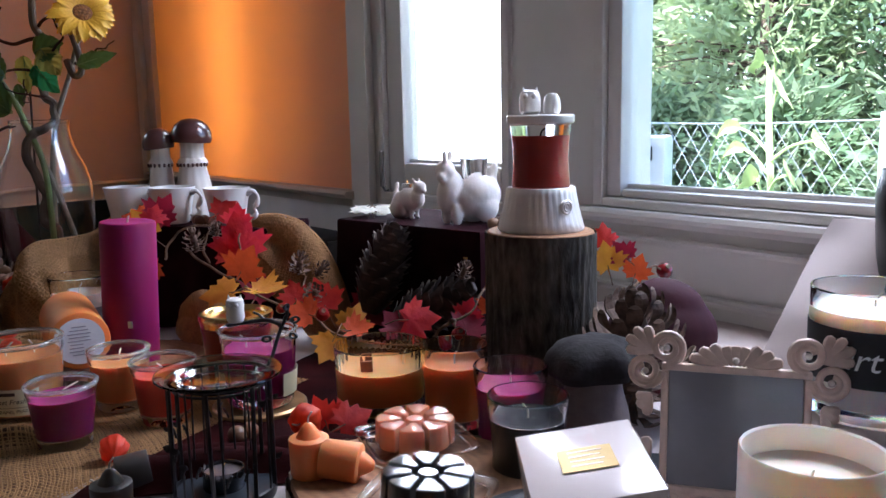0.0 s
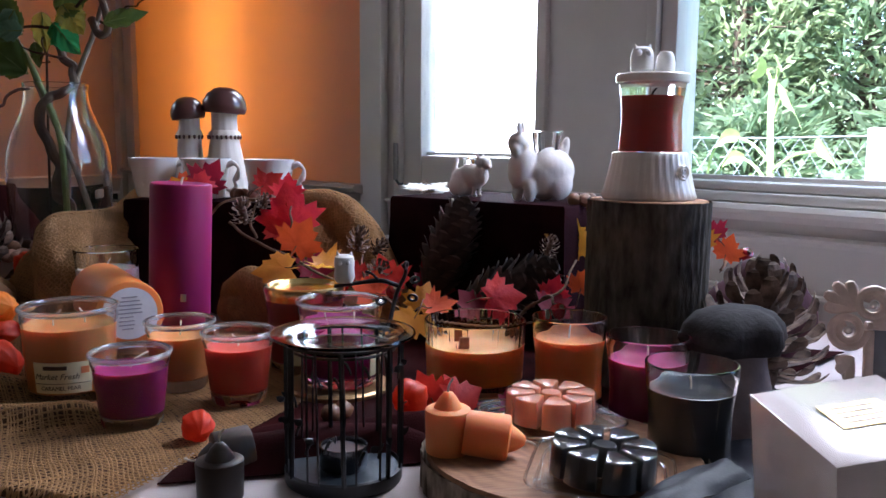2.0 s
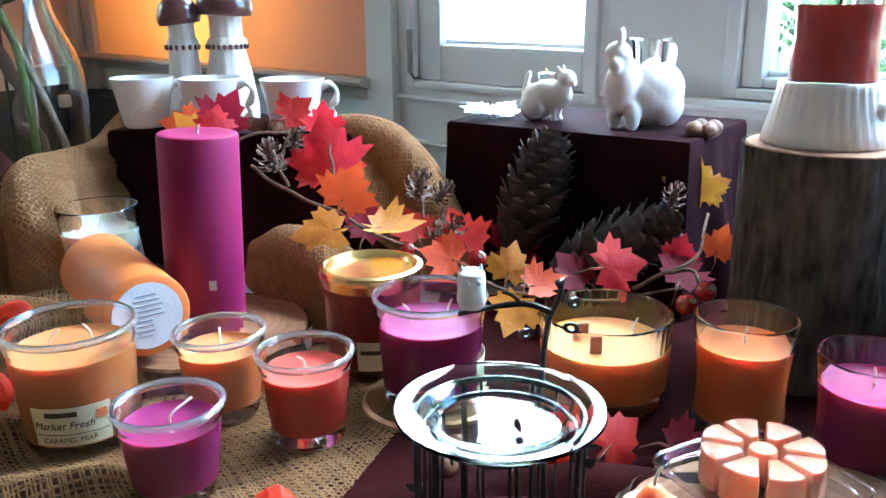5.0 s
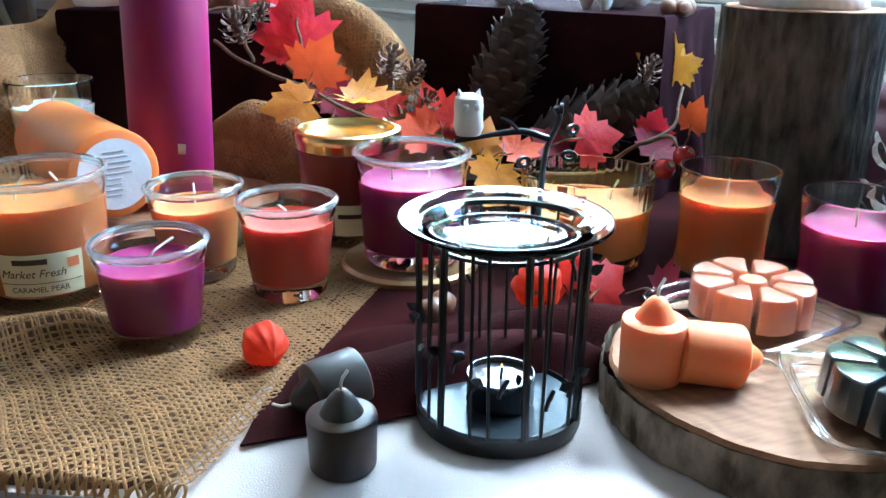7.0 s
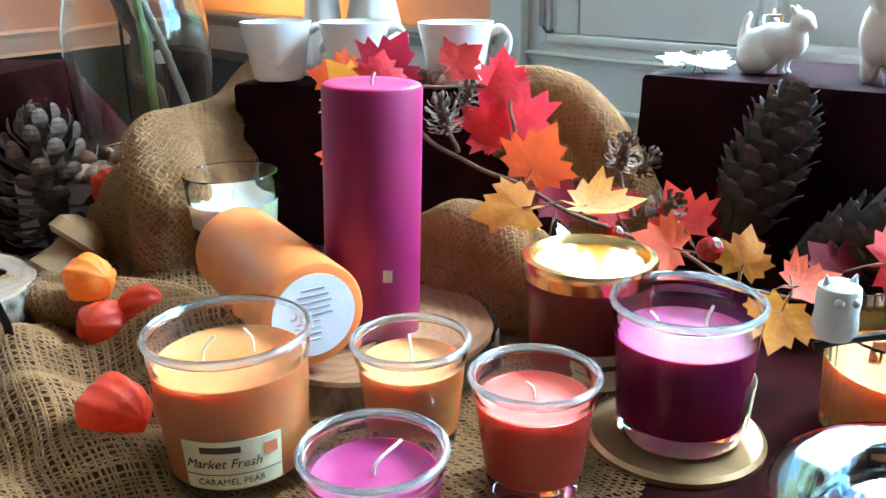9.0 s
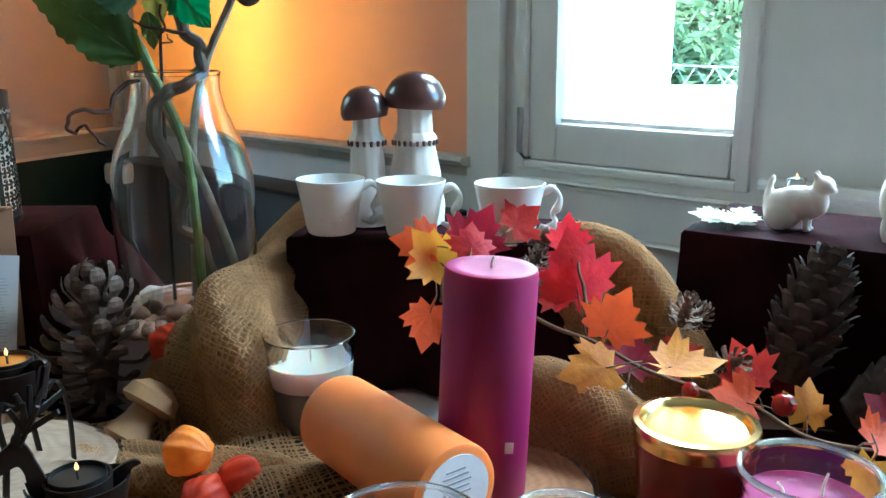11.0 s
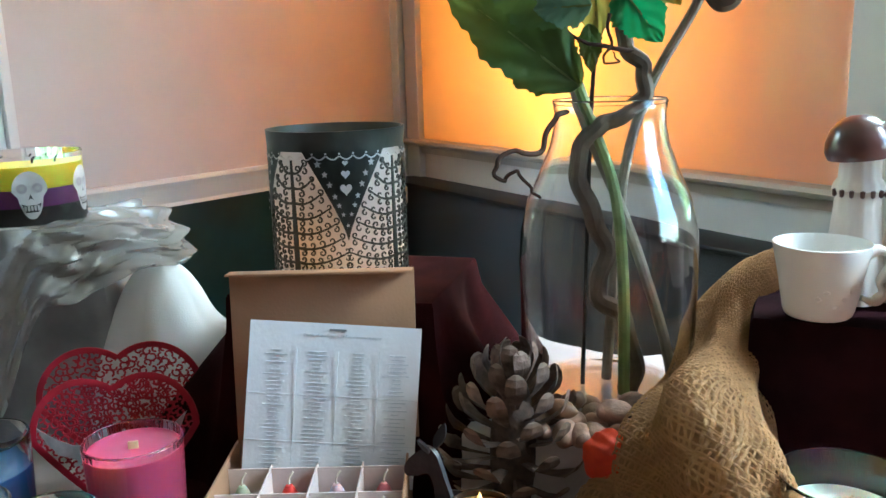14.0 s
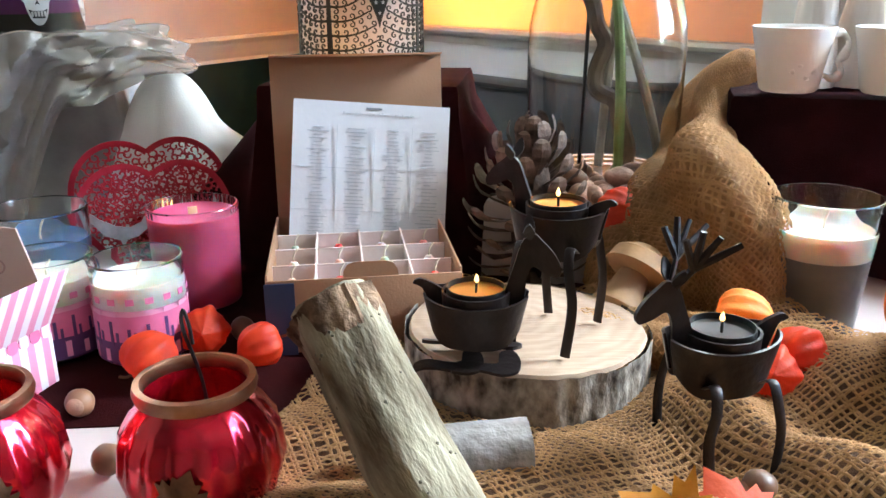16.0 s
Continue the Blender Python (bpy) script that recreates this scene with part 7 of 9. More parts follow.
# red mercury-glass lanterns with copper rims
REDGLASS = mat("red_mercury_glass", (0.66, 0.006, 0.028), 0.16, 0.75, var=0.35, scale=45, bump=0.08, bscale=60, coat=0.8)
COPPER = mat("aged_copper_rim", (0.40, 0.20, 0.12), 0.35, 1.0, var=0.3, scale=50, bump=0.2)
BRONZE = mat("aged_bronze_leaf", (0.16, 0.085, 0.05), 0.45, 0.9, var=0.4, scale=90, bump=0.6)
MAPLE = [(0.0, -0.28), (0.05, -0.06), (0.32, -0.20), (0.35, -0.05), (0.58, 0.02), (0.50, 0.13), (0.76, 0.34), (0.56, 0.37), (0.58, 0.52), (0.34, 0.45), (0.36, 0.70), (0.22, 0.68), (0.0, 1.0)]
MAPLE_OL = MAPLE + [(-x, y) for x, y in MAPLE[-2:0:-1]]


def maple_mesh(size, curl, seed):
    """A lobed maple leaf with raised veins and a curl."""
    bm = bmesh.new()
    c = bm.verts.new((0, 0.12 * size, 0))

    def lift(x, y):
        return curl * size * (1.1 * x * x + 0.55 * (y - 0.2) ** 2) + 0.05 * size * nz(3 * x, 3 * y, seed)
    mids, outs = [], []
    for x, y in MAPLE_OL:
        mx_, my_ = x * 0.55, 0.12 + (y - 0.12) * 0.55
        mids.append(bm.verts.new((mx_ * size, my_ * size, lift(mx_, my_) + 0.012 * size * math.cos(6 * math.atan2(x, y - 0.1)))))
        jx, jy = x + 0.03 * nz(9 * x, 9 * y, seed), y + 0.03 * nz(9 * y, 9 * x, seed + 2)
        outs.append(bm.verts.new((jx * size, jy * size, lift(jx, jy))))
    c.co.z = lift(0, 0.12)
    n = len(outs)
    for k in range(n):
        j = (k + 1) % n
        bm.faces.new((c, mids[k], mids[j]))
        bm.faces.new((mids[k], outs[k], outs[j], mids[j]))
    return bm


def red_lantern(at, label):
    t = thing("red_glass_lantern", at, label, "lantern", "red glass lanterns")
    rib = lambda a, q, z: q * (1 + 0.022 * math.cos(18 * a) * sm(0.004, 0.02, z) * (1 - sm(0.06, 0.072, z)))
    part("bowl", lathe([(0, 0.0), (0.022, 0.0), (0.030, 0.003), (0.041, 0.018), (0.0455, 0.036), (0.043, 0.054), (0.036, 0.066), (0.0305, 0.072), (0.030, 0.077), (0.0285, 0.077), (0.0290, 0.070), (0.041, 0.05), (0.0435, 0.036), (0.039, 0.019), (0.028, 0.006), (0, 0.004)], 108, wave=rib), REDGLASS, t, angle=60)
    part("rim", lathe([(0.0285, 0.0755), (0.0325, 0.0755), (0.0335, 0.079), (0.0325, 0.083), (0.029, 0.0835), (0.0275, 0.080)], 56, closed=True), COPPER, t)
    lf = part("bronze_leaf", maple_mesh(0.021, -0.3, 3), BRONZE, t, at=pose(-0.008, -0.0475, 0.034, 84, 20, -10), angle=60)
    part("handle_wire", tube(smooth_line([(0.004, 0.02, 0.03), (0.002, 0.012, 0.075), (-0.004, 0.004, 0.110), (-0.003, 0.004, 0.121), (-0.001, 0.005, 0.112), (0.0, 0.006, 0.10)], 5), 0.0011, 6), BLACK, t)
    return t


red_lantern(pose(-1.020, 1.036, 0.004, 0, 0, 8), "round ribbed red glass lantern with a copper rim")
red_lantern(pose(-1.140, 1.030, 0.002, 0, 0, 40), "round ribbed red glass lantern standing beside another")


# ---- logs, cones, nuts ----
LIMEBARK = mat("pale_peeled_bark", (0.17, 0.105, 0.06), 0.9, var=0.6, scale=42, bump=1.0, bscale=210, col2=(0.40, 0.345, 0.24), spec=0.15, stretch=(1, 1, 0.4))
GREYBARK = mat("grey_branch_bark", (0.26, 0.23, 0.22), 0.85, var=0.35, scale=50, bump=0.7, bscale=160)


def branch_log(p0, p1, r, bark, label, seed):
    a, b = Vector(p0), Vector(p1)
    L = (b - a).length
    t = thing("branch_log", Matrix.Translation(a) @ (b - a).to_track_quat("Z", "Y").to_matrix().to_4x4(), label, "log")

    def edge(q, rr, z):
        return rr * (1 + 0.12 * nz(1.5 * math.cos(q), 1.5 * math.sin(q), seed + 9 * z) + 0.04 * nz(5 * math.cos(q), 5 * math.sin(q), seed + 40 * z) + 0.035 * abs(nz(9 * math.cos(q), 9 * math.sin(q), seed + 50 * z)))
    zs = [i / 44 for i in range(45)]
    part("bark", lathe([(r, L * k) for k in zs], 72, wave=edge), bark, t, angle=60)
    for z, q in ((0.0008, 0), (L - 0.0008, 1)):
        part("cut_end", lathe([(0, z + (0.001 if q else -0.001)), (r * 0.96, z)], 40, wave=lambda w, rr, zz: edge(w, rr, L if q else 0)), PALEGRAIN, t)
    part("knot", lathe([(0, 0.004), (0.006, 0.003), (0.009, 0), (0.010, -0.003)], 14), bark, t, at=pose(0, -r * 0.98, L * 0.84, 90, 0, 0))
    return t


big_branch = branch_log((-0.886, 0.980, 0.030), (-0.948, 1.062, 0.117), 0.0245, LIMEBARK, "thick lichen-covered branch propped on a shorter log", 1.0)
OLDBARK = mat("torn_brown_bark", (0.10, 0.055, 0.035), 0.9, var=0.5, scale=70, bump=1.0, bscale=240, col2=(0.30, 0.19, 0.12), spec=0.1)
LENTICEL = mat("dark_bark_speck", (0.12, 0.10, 0.065), 0.9, var=0.3, scale=90, bump=0.3)
BRL = (Vector((-0.948, 1.062, 0.117)) - Vector((-0.886, 0.980, 0.030))).length
# torn bark left as a ragged crust round the upper end
part("torn_bark", lathe([(0.0255 + 0.001 * k, BRL * (0.80 + 0.045 * k)) for k in range(5)] + [(0.020, BRL * 0.992)], 72, wave=lambda q, rr, z: rr * (0.94 + 0.16 * nz(2.2 * math.cos(q) + 3, 2.2 * math.sin(q), 30 * z) + 0.07 * nz(8 * math.cos(q), 8 * math.sin(q), 90 * z))), OLDBARK, big_branch, angle=40)
rng_b = random.Random(41)
for k in range(70):
    q_, z_ = rng_b.uniform(0, 6.28), rng_b.uniform(0.08, 0.9) * BRL
    s_ = rng_b.uniform(0.0006, 0.0012)
    c_, d_ = math.cos(q_), math.sin(q_)
    r_ = 0.0245 * (1 + 0.12 * nz(1.5 * c_, 1.5 * d_, 1 + 9 * z_) + 0.04 * nz(5 * c_, 5 * d_, 1 + 40 * z_) + 0.035 * abs(nz(9 * c_, 9 * d_, 1 + 50 * z_)))
    part("speck", lathe([(0, s_ * 0.5), (s_ * 0.8, s_ * 0.3), (s_, -s_ * 0.6)], 7), LENTICEL, big_branch, at=Matrix.Rotation(q_, 4, "Z") @ pose(r_, 0, z_, 0, 90, 0))
branch_log((-0.925, 1.052, 0.022), (-0.834, 1.064, 0.022), 0.0185, GREYBARK, "short grey branch piece lying on burlap", 2.0)

CONE = mat("pine_cone_scale", (0.065, 0.036, 0.024), 0.8, var=0.45, scale=70, bump=0.5, island=0.35, col2=(0.16, 0.10, 0.07))
CONETIP = mat("frosted_cone_tip", (0.19, 0.135, 0.10), 0.85, var=0.3, scale=60, island=0.2)
SPRUCE = mat("spruce_cone_scale", (0.055, 0.038, 0.03), 0.75, var=0.4, scale=70, bump=0.4, island=0.35)
DARKTIP = mat("dull_cone_tip", (0.17, 0.12, 0.09), 0.8, var=0.3, scale=60, island=0.25)
SPRUCETIP = mat("grey_spruce_tip", (0.13, 0.10, 0.08), 0.8, var=0.3, scale=60, island=0.25)
GOLDCONE = mat("small_cone_scale", (0.14, 0.08, 0.05), 0.75, var=0.4, scale=90, bump=0.4, island=0.35)


def scale_mesh(w, l, tips, rows_of):
    """One woody cone scale: a tongue, with its tip faces in the second material."""
    bm = bmesh.new()
    rows_ = []
    for x, ww, up, th in rows_of:
        rows_.append([bm.verts.new((x * l, s * ww * w / 2, up * l + q * th * w)) for s, q in ((-1, 0.1), (-0.5, 0.45), (0.5, 0.45), (1, 0.1), (0, -0.5))])
    for r_, (a, b) in enumerate(zip(rows_, rows_[1:])):
        for k in range(5):
            f = bm.faces.new((a[k], a[(k + 1) % 5], b[(k + 1) % 5], b[k]))
            f.material_index = 1 if r_ >= len(rows_) - tips else 0
    bm.faces.new(rows_[0][::-1])
    bm.faces.new(rows_[-1]).material_index = 1
    bmesh.ops.recalc_face_normals(bm, faces=bm.faces)
    me = bpy.data.meshes.new("cone_scale")
    bm.to_mesh(me)
    bm.free()
    return me


OPEN_SCALE = ((0, 0.3, 0, 0.12), (0.5, 0.62, 0.0, 0.10), (0.80, 1.0, 0.05, 0.11), (0.93, 1.0, 0.14, 0.15), (1.02, 0.78, 0.24, 0.13), (1.06, 0.34, 0.30, 0.07))
SHINGLE = ((0, 0.5, 0, 0.05), (0.4, 0.9, 0.0, 0.07), (0.7, 1.0, -0.02, 0.08), (0.9, 0.72, -0.07, 0.07), (1.02, 0.25, -0.12, 0.05))


def pine_cone(at, r, h, n, material, label, tip_mat=None, closed=False, name="pine_cone"):
    """Scales set round the core by the golden angle; open ones stand out, closed ones overlap like shingles."""
    t = thing(name, at, label, "pine cone")
    prof = (lambda k: math.sin(math.pi * (0.16 + 0.80 * k)) ** 0.55) if closed else (lambda k: math.sin(math.pi * (0.14 + 0.79 * k)) ** 0.7)
    core = 0.62 if closed else 0.34
    part("core", lathe([(0, 0)] + [(core * r * prof(k / 8), h * k / 8) for k in range(9)] + [(0, h * 1.01)], 16), material, t)
    me = scale_mesh(r * 0.66, r * 0.95, 2, SHINGLE) if closed else scale_mesh(r * 0.33, r * 0.82, 2, OPEN_SCALE)
    me.materials.append(material)
    me.materials.append(tip_mat or material)
    rg = random.Random(n)
    for i in range(n):
        k = (i + 0.5) / n
        q = prof(k)
        elev = 60 + 14 * k + rg.uniform(-6, 6) if closed else -10 + 82 * k ** 1.9 + rg.uniform(-7, 7)
        s = (0.62 + 0.4 * q) if closed else (0.45 + 0.58 * q)
        m_ = pose(0, 0, h * k * (0.86 if closed else 0.93), 0, 0, i * 137.508) @ pose((0.60 if closed else 0.24) * r * q, 0, 0, 0, -elev, 0) @ pose(0, 0, 0, rg.uniform(-8, 8), 0, 0) @ Matrix.Diagonal((s * rg.uniform(0.92, 1.06), s * rg.uniform(0.9, 1.1), s, 1))
        part_mesh("cone_scale", me, None, t, angle=0, at=m_)
    return t


pine_cone(T(-0.790, 1.394, 0.008, 30), 0.060, 0.140, 78, CONE, "large open pine cone with pale scale tips", tip_mat=CONETIP)
pine_cone(pose(0.212, 0.918, 0.008, 0, 0, 10), 0.063, 0.126, 78, CONE, "large dark open pine cone beside the log", tip_mat=DARKTIP)
pine_cone(pose(-0.116, 1.205, 0.070, -6, 20, 0), 0.034, 0.135, 84, SPRUCE, "long upright spruce cone against the velvet", tip_mat=SPRUCETIP, closed=True)
pine_cone(pose(-0.080, 1.160, 0.055, 0, 62, -16), 0.034, 0.140, 84, SPRUCE, "long spruce cone lying among leaves", tip_mat=SPRUCETIP, closed=True)
for x, y, z, rx, ry, r in ((-0.369, 1.228, 0.162, 10, -10, 0.0165), (-0.350, 1.27, 0.178, 30, 10, 0.012), (-0.219, 1.222, 0.126, 10, 10, 0.016), (-0.197, 1.24, 0.118, -20, 40, 0.013), (-0.191, 1.190, 0.098, 60, 20, 0.016), (0.02, 1.11, 0.135, 0, 20, 0.012)):
    pine_cone(pose(x, y, z, rx, ry, 0), r, r * 1.9, 40, GOLDCONE, "small brown cone on the leaf garland", tip_mat=CONETIP)

NUT = mat("hazelnut_shell", (0.20, 0.10, 0.055), 0.45, var=0.3, scale=60, bump=0.1, island=0.3, stretch=(1, 1, 0.3))
NUT2 = mat("pale_almond_shell", (0.34, 0.20, 0.14), 0.7, var=0.3, scale=80, bump=0.5, island=0.3)


def nut(at, r, material, label, group):
    t = thing("nut", at, label, "nut", group)
    part("shell", lathe([(0, -0.9 * r), (0.55 * r, -0.72 * r), (0.9 * r, -0.25 * r), (0.98 * r, 0.1 * r), (0.8 * r, 0.6 * r), (0.4 * r, 0.95 * r), (0, 1.15 * r)], 20), material, t)
    part("scar", lathe([(0, -0.93 * r), (0.5 * r, -0.80 * r), (0.6 * r, -0.69 * r)], 16), NUT2, t)
    return t


rng = random.Random(3)
for k in range(44):
    row = k // 11
    x = -0.765 + 0.0145 * (k % 11) + rng.uniform(-0.004, 0.004)
    y = 1.372 + 0.021 * row + rng.uniform(-0.004, 0.004) + 0.16 * (-0.70 - x)
    pebble = nut(pose(x, y, 0.097 + (0.013 if row in (1, 2) and k % 3 == 0 else 0), rng.uniform(70, 110), rng.uniform(-25, 25), rng.uniform(0, 360)), rng.uniform(0.0095, 0.0135), NUT if k % 4 == 0 else NUT2, "brown nut among the pile at the vase foot", "nuts round the vase")
    pebble.scale = (0.86, 0.8, rng.uniform(1.1, 1.45))
for x, y, z in ((0.068, 1.178, 0.2005), (0.080, 1.19, 0.2005), (0.092, 1.183, 0.200), (0.082, 1.172, 0.2), (-0.392, 1.352, 0.194), (-0.405, 1.36, 0.194), (-0.398, 1.345, 0.194), (-0.32, 1.335, 0.194), (-0.375, 1.335, 0.193)):
    nut(pose(x, y, z, 70, rng.uniform(0, 180), rng.uniform(0, 180)), 0.0095, NUT, "glossy hazelnut on the velvet riser", "hazelnuts")
for x, y, z in ((-1.092, 1.078, 0.011), (-1.136, 1.150, 0.012), (-1.045, 1.262, 0.018), (-0.690, 1.075, 0.020), (-0.232, 0.870, 0.014), (-0.222, 0.885, 0.012), (-0.71, 1.02, 0.02)):
    nut(pose(x, y, z, 60, rng.uniform(0, 180), rng.uniform(0, 180)), 0.0105, NUT, "hazelnut lying loose on the table", "loose hazelnuts")
TANM = mat("tan_mushroom_clay", (0.36, 0.20, 0.085), 0.65, var=0.2, scale=40, bump=0.2)
tm = thing("clay_mushroom", Matrix.Translation((-0.744, 1.245, 0.028)) @ Vector((0.027, 0.024, 0.036)).to_track_quat("Z", "Y").to_matrix().to_4x4() @ Matrix.Scale(1.05, 4), "small tan clay mushroom lying by the burlap", "ornament")
part("stem", lathe([(0, 0), (0.018, 0.001), (0.021, 0.010), (0.014, 0.028), (0.011, 0.046), (0, 0.047)], 28), TANM, tm)
part("cap", lathe([(0, 0.040), (0.020, 0.040), (0.026, 0.044), (0.023, 0.056), (0.012, 0.064), (0, 0.066)], 32), TANM, tm)

# ---- bunched burlap round the riser ----


def sleeve(points, radii, seed, folds=0.16, flat=1.0):
    """A gathered length of cloth that follows a line: u runs round it, v along it, with folds running lengthwise."""
    line = smooth_line(points, 10)
    n = len(line) - 1

    def fn(u, v):
        i = min(int(v * n), n - 1)
        f = v * n - i
        p = line[i].lerp(line[i + 1], f)
        d = (line[i + 1] - line[i]).normalized()
        side = d.cross(Vector((0, 0, 1)))
        side = side.normalized() if side.length > 0.05 else Vector((1, 0, 0))
        up = side.cross(d)
        k = v * (len(radii) - 1)
        j = min(int(k), len(radii) - 2)
        r = radii[j] + (radii[j + 1] - radii[j]) * (k - j)
        a = 2 * math.pi * u
        c, s = math.cos(a), math.sin(a)
        w = 1 + folds * math.sin(3 * a + seed + 2.5 * v) + 0.28 * folds * math.sin(6 * a + 2 * seed + 6 * v) + 0.9 * folds * nz(1.6 * c, 1.6 * s, seed + 5 * v) + 0.2 * folds * nz(4 * c, 4 * s, seed + 9 * v)
        q = p + (side * c + up * s * flat) * r * w
        return (q.x, q.y, max(q.z, 0.003))
    return fn


def burlap_sleeve(points, radii, seed, label, folds=0.16, flat=1.0):
    fn = sleeve(points, radii, seed, folds, flat)
    line = [Vector(p) for p in points]
    ob = weave("burlap_bunch", fn, 2 * math.pi * max(radii) * 0.95, sum((b - a).length for a, b in zip(line, line[1:])) * 1.05, label, seed=int(seed * 10), width=0.24, closed=True)
    inner = sleeve(points, [r * 0.935 for r in radii], seed, folds, flat)
    # Inner cloth in darkened colour, so gaps in the gathered weave look shaded.
    part("under_layer", sheet(inner, 60, 50), UNDERJUTE, ob, angle=80)


burlap_sleeve([(-0.535, 1.550, 0.186), (-0.552, 1.540, 0.187), (-0.579, 1.520, 0.170), (-0.596, 1.500, 0.152), (-0.607, 1.470, 0.130), (-0.617, 1.430, 0.114), (-0.636, 1.378, 0.106), (-0.647, 1.342, 0.098), (-0.645, 1.318, 0.080), (-0.640, 1.303, 0.056), (-0.637, 1.294, 0.028), (-0.636, 1.292, 0.005)], [0.020, 0.025, 0.027, 0.030, 0.036, 0.044, 0.052, 0.058, 0.063, 0.060, 0.056, 0.054], 1.3, "golden burlap gathered over the corner of the velvet riser", 0.19)
burlap_sleeve([(-0.345, 1.385, 0.135), (-0.305, 1.372, 0.146), (-0.258, 1.350, 0.136), (-0.215, 1.318, 0.088), (-0.180, 1.290, 0.040), (-0.160, 1.275, 0.006)], [0.02, 0.042, 0.054, 0.050, 0.040, 0.022], 2.2, "pale burlap draped down beside the cups", 0.2)
burlap_sleeve([(-0.400, 1.255, 0.050), (-0.355, 1.225, 0.052), (-0.310, 1.185, 0.045), (-0.275, 1.150, 0.030), (-0.250, 1.125, 0.012)], [0.022, 0.045, 0.048, 0.040, 0.024], 3.4, "burlap fold between the pillar and the gold-lidded jar", 0.22)
burlap_sleeve([(-0.830, 1.285, 0.010), (-0.765, 1.225, 0.022), (-0.690, 1.190, 0.022), (-0.610, 1.178, 0.018), (-0.560, 1.165, 0.010)], [0.014, 0.026, 0.027, 0.024, 0.014], 5.2, "burlap ridge beside the lying candle", 0.16)
burlap_sleeve([(-0.735, 1.345, 0.010), (-0.710, 1.335, 0.045), (-0.685, 1.325, 0.045), (-0.66, 1.31, 0.02)], [0.014, 0.030, 0.034, 0.025], 7.7, "small burlap fold behind the clay mushroom", 0.18)

# ---- maple leaf garland ----
RED = mat("red_silk_leaf", (0.56, 0.012, 0.022), 0.6, var=0.3, scale=40, bump=0.4, bscale=200, col2=(0.72, 0.05, 0.03), sss=0.0)
PINKRED = mat("pinkish_red_silk_leaf", (0.70, 0.012, 0.06), 0.6, var=0.35, scale=40, bump=0.5, bscale=200, col2=(0.84, 0.06, 0.045))
FIRE = mat("orange_red_silk_leaf", (0.70, 0.07, 0.012), 0.6, var=0.3, scale=40, bump=0.4, bscale=200, col2=(0.80, 0.11, 0.02))
YEL = mat("yellow_orange_silk_leaf", (0.68, 0.17, 0.012), 0.6, var=0.35, scale=30, bump=0.5, bscale=200, col2=(0.80, 0.36, 0.025))
BURG = mat("burgundy_silk_leaf", (0.20, 0.008, 0.03), 0.65, var=0.3, scale=40, bump=0.4, bscale=200)
for silk, thru_col in ((RED, (0.85, 0.05, 0.03, 1)), (PINKRED, (0.92, 0.03, 0.06, 1)), (FIRE, (1.0, 0.15, 0.03, 1)), (YEL, (1.0, 0.50, 0.05, 1)), (BURG, (0.45, 0.02, 0.05, 1)), (PHYS, (1.0, 0.16, 0.03, 1)), (PHYSO, (1.0, 0.45, 0.05, 1))):
    nt = silk.node_tree
    thru, half = nt.nodes.new("ShaderNodeBsdfTranslucent"), nt.nodes.new("ShaderNodeMixShader")
    thru.inputs[0].default_value, half.inputs[0].default_value = thru_col, 0.38
    nt.links.new(nt.nodes["Principled BSDF"].outputs[0], half.inputs[1])
    nt.links.new(thru.outputs[0], half.inputs[2])
    nt.links.new(half.outputs[0], nt.nodes["Material Output"].inputs[0])
SILVL = mat("silvery_leaf", (0.62, 0.60, 0.50), 0.5, var=0.2, scale=50, bump=0.4)


def maple_leaf(x, y, z, size, roll, tilt, yaw, material, label, curl=0.18, seed=0.0):
    size *= 0.80
    m_ = Matrix.Translation((x, y, z)) @ pose(0, 0, 0, 0, 0, yaw) @ pose(0, 0, 0, tilt, 0, 0) @ pose(0, 0, 0, 0, 0, roll) @ Matrix.Translation((0, -0.3 * size, 0))
    t = thing("maple_leaf", m_, label, "leaf", "maple leaf garland")
    part("blade", maple_mesh(size, curl, seed), material, t, angle=70)
    part("stalk", tube(smooth_line([(0, 0.10 * size, 0.0004), (0, -0.06 * size, 0.0008), (0, -0.28 * size, 0.004), (0.05 * size, -0.62 * size, -0.004)], 4), 0.0007, 6), STEM, t)
    return t


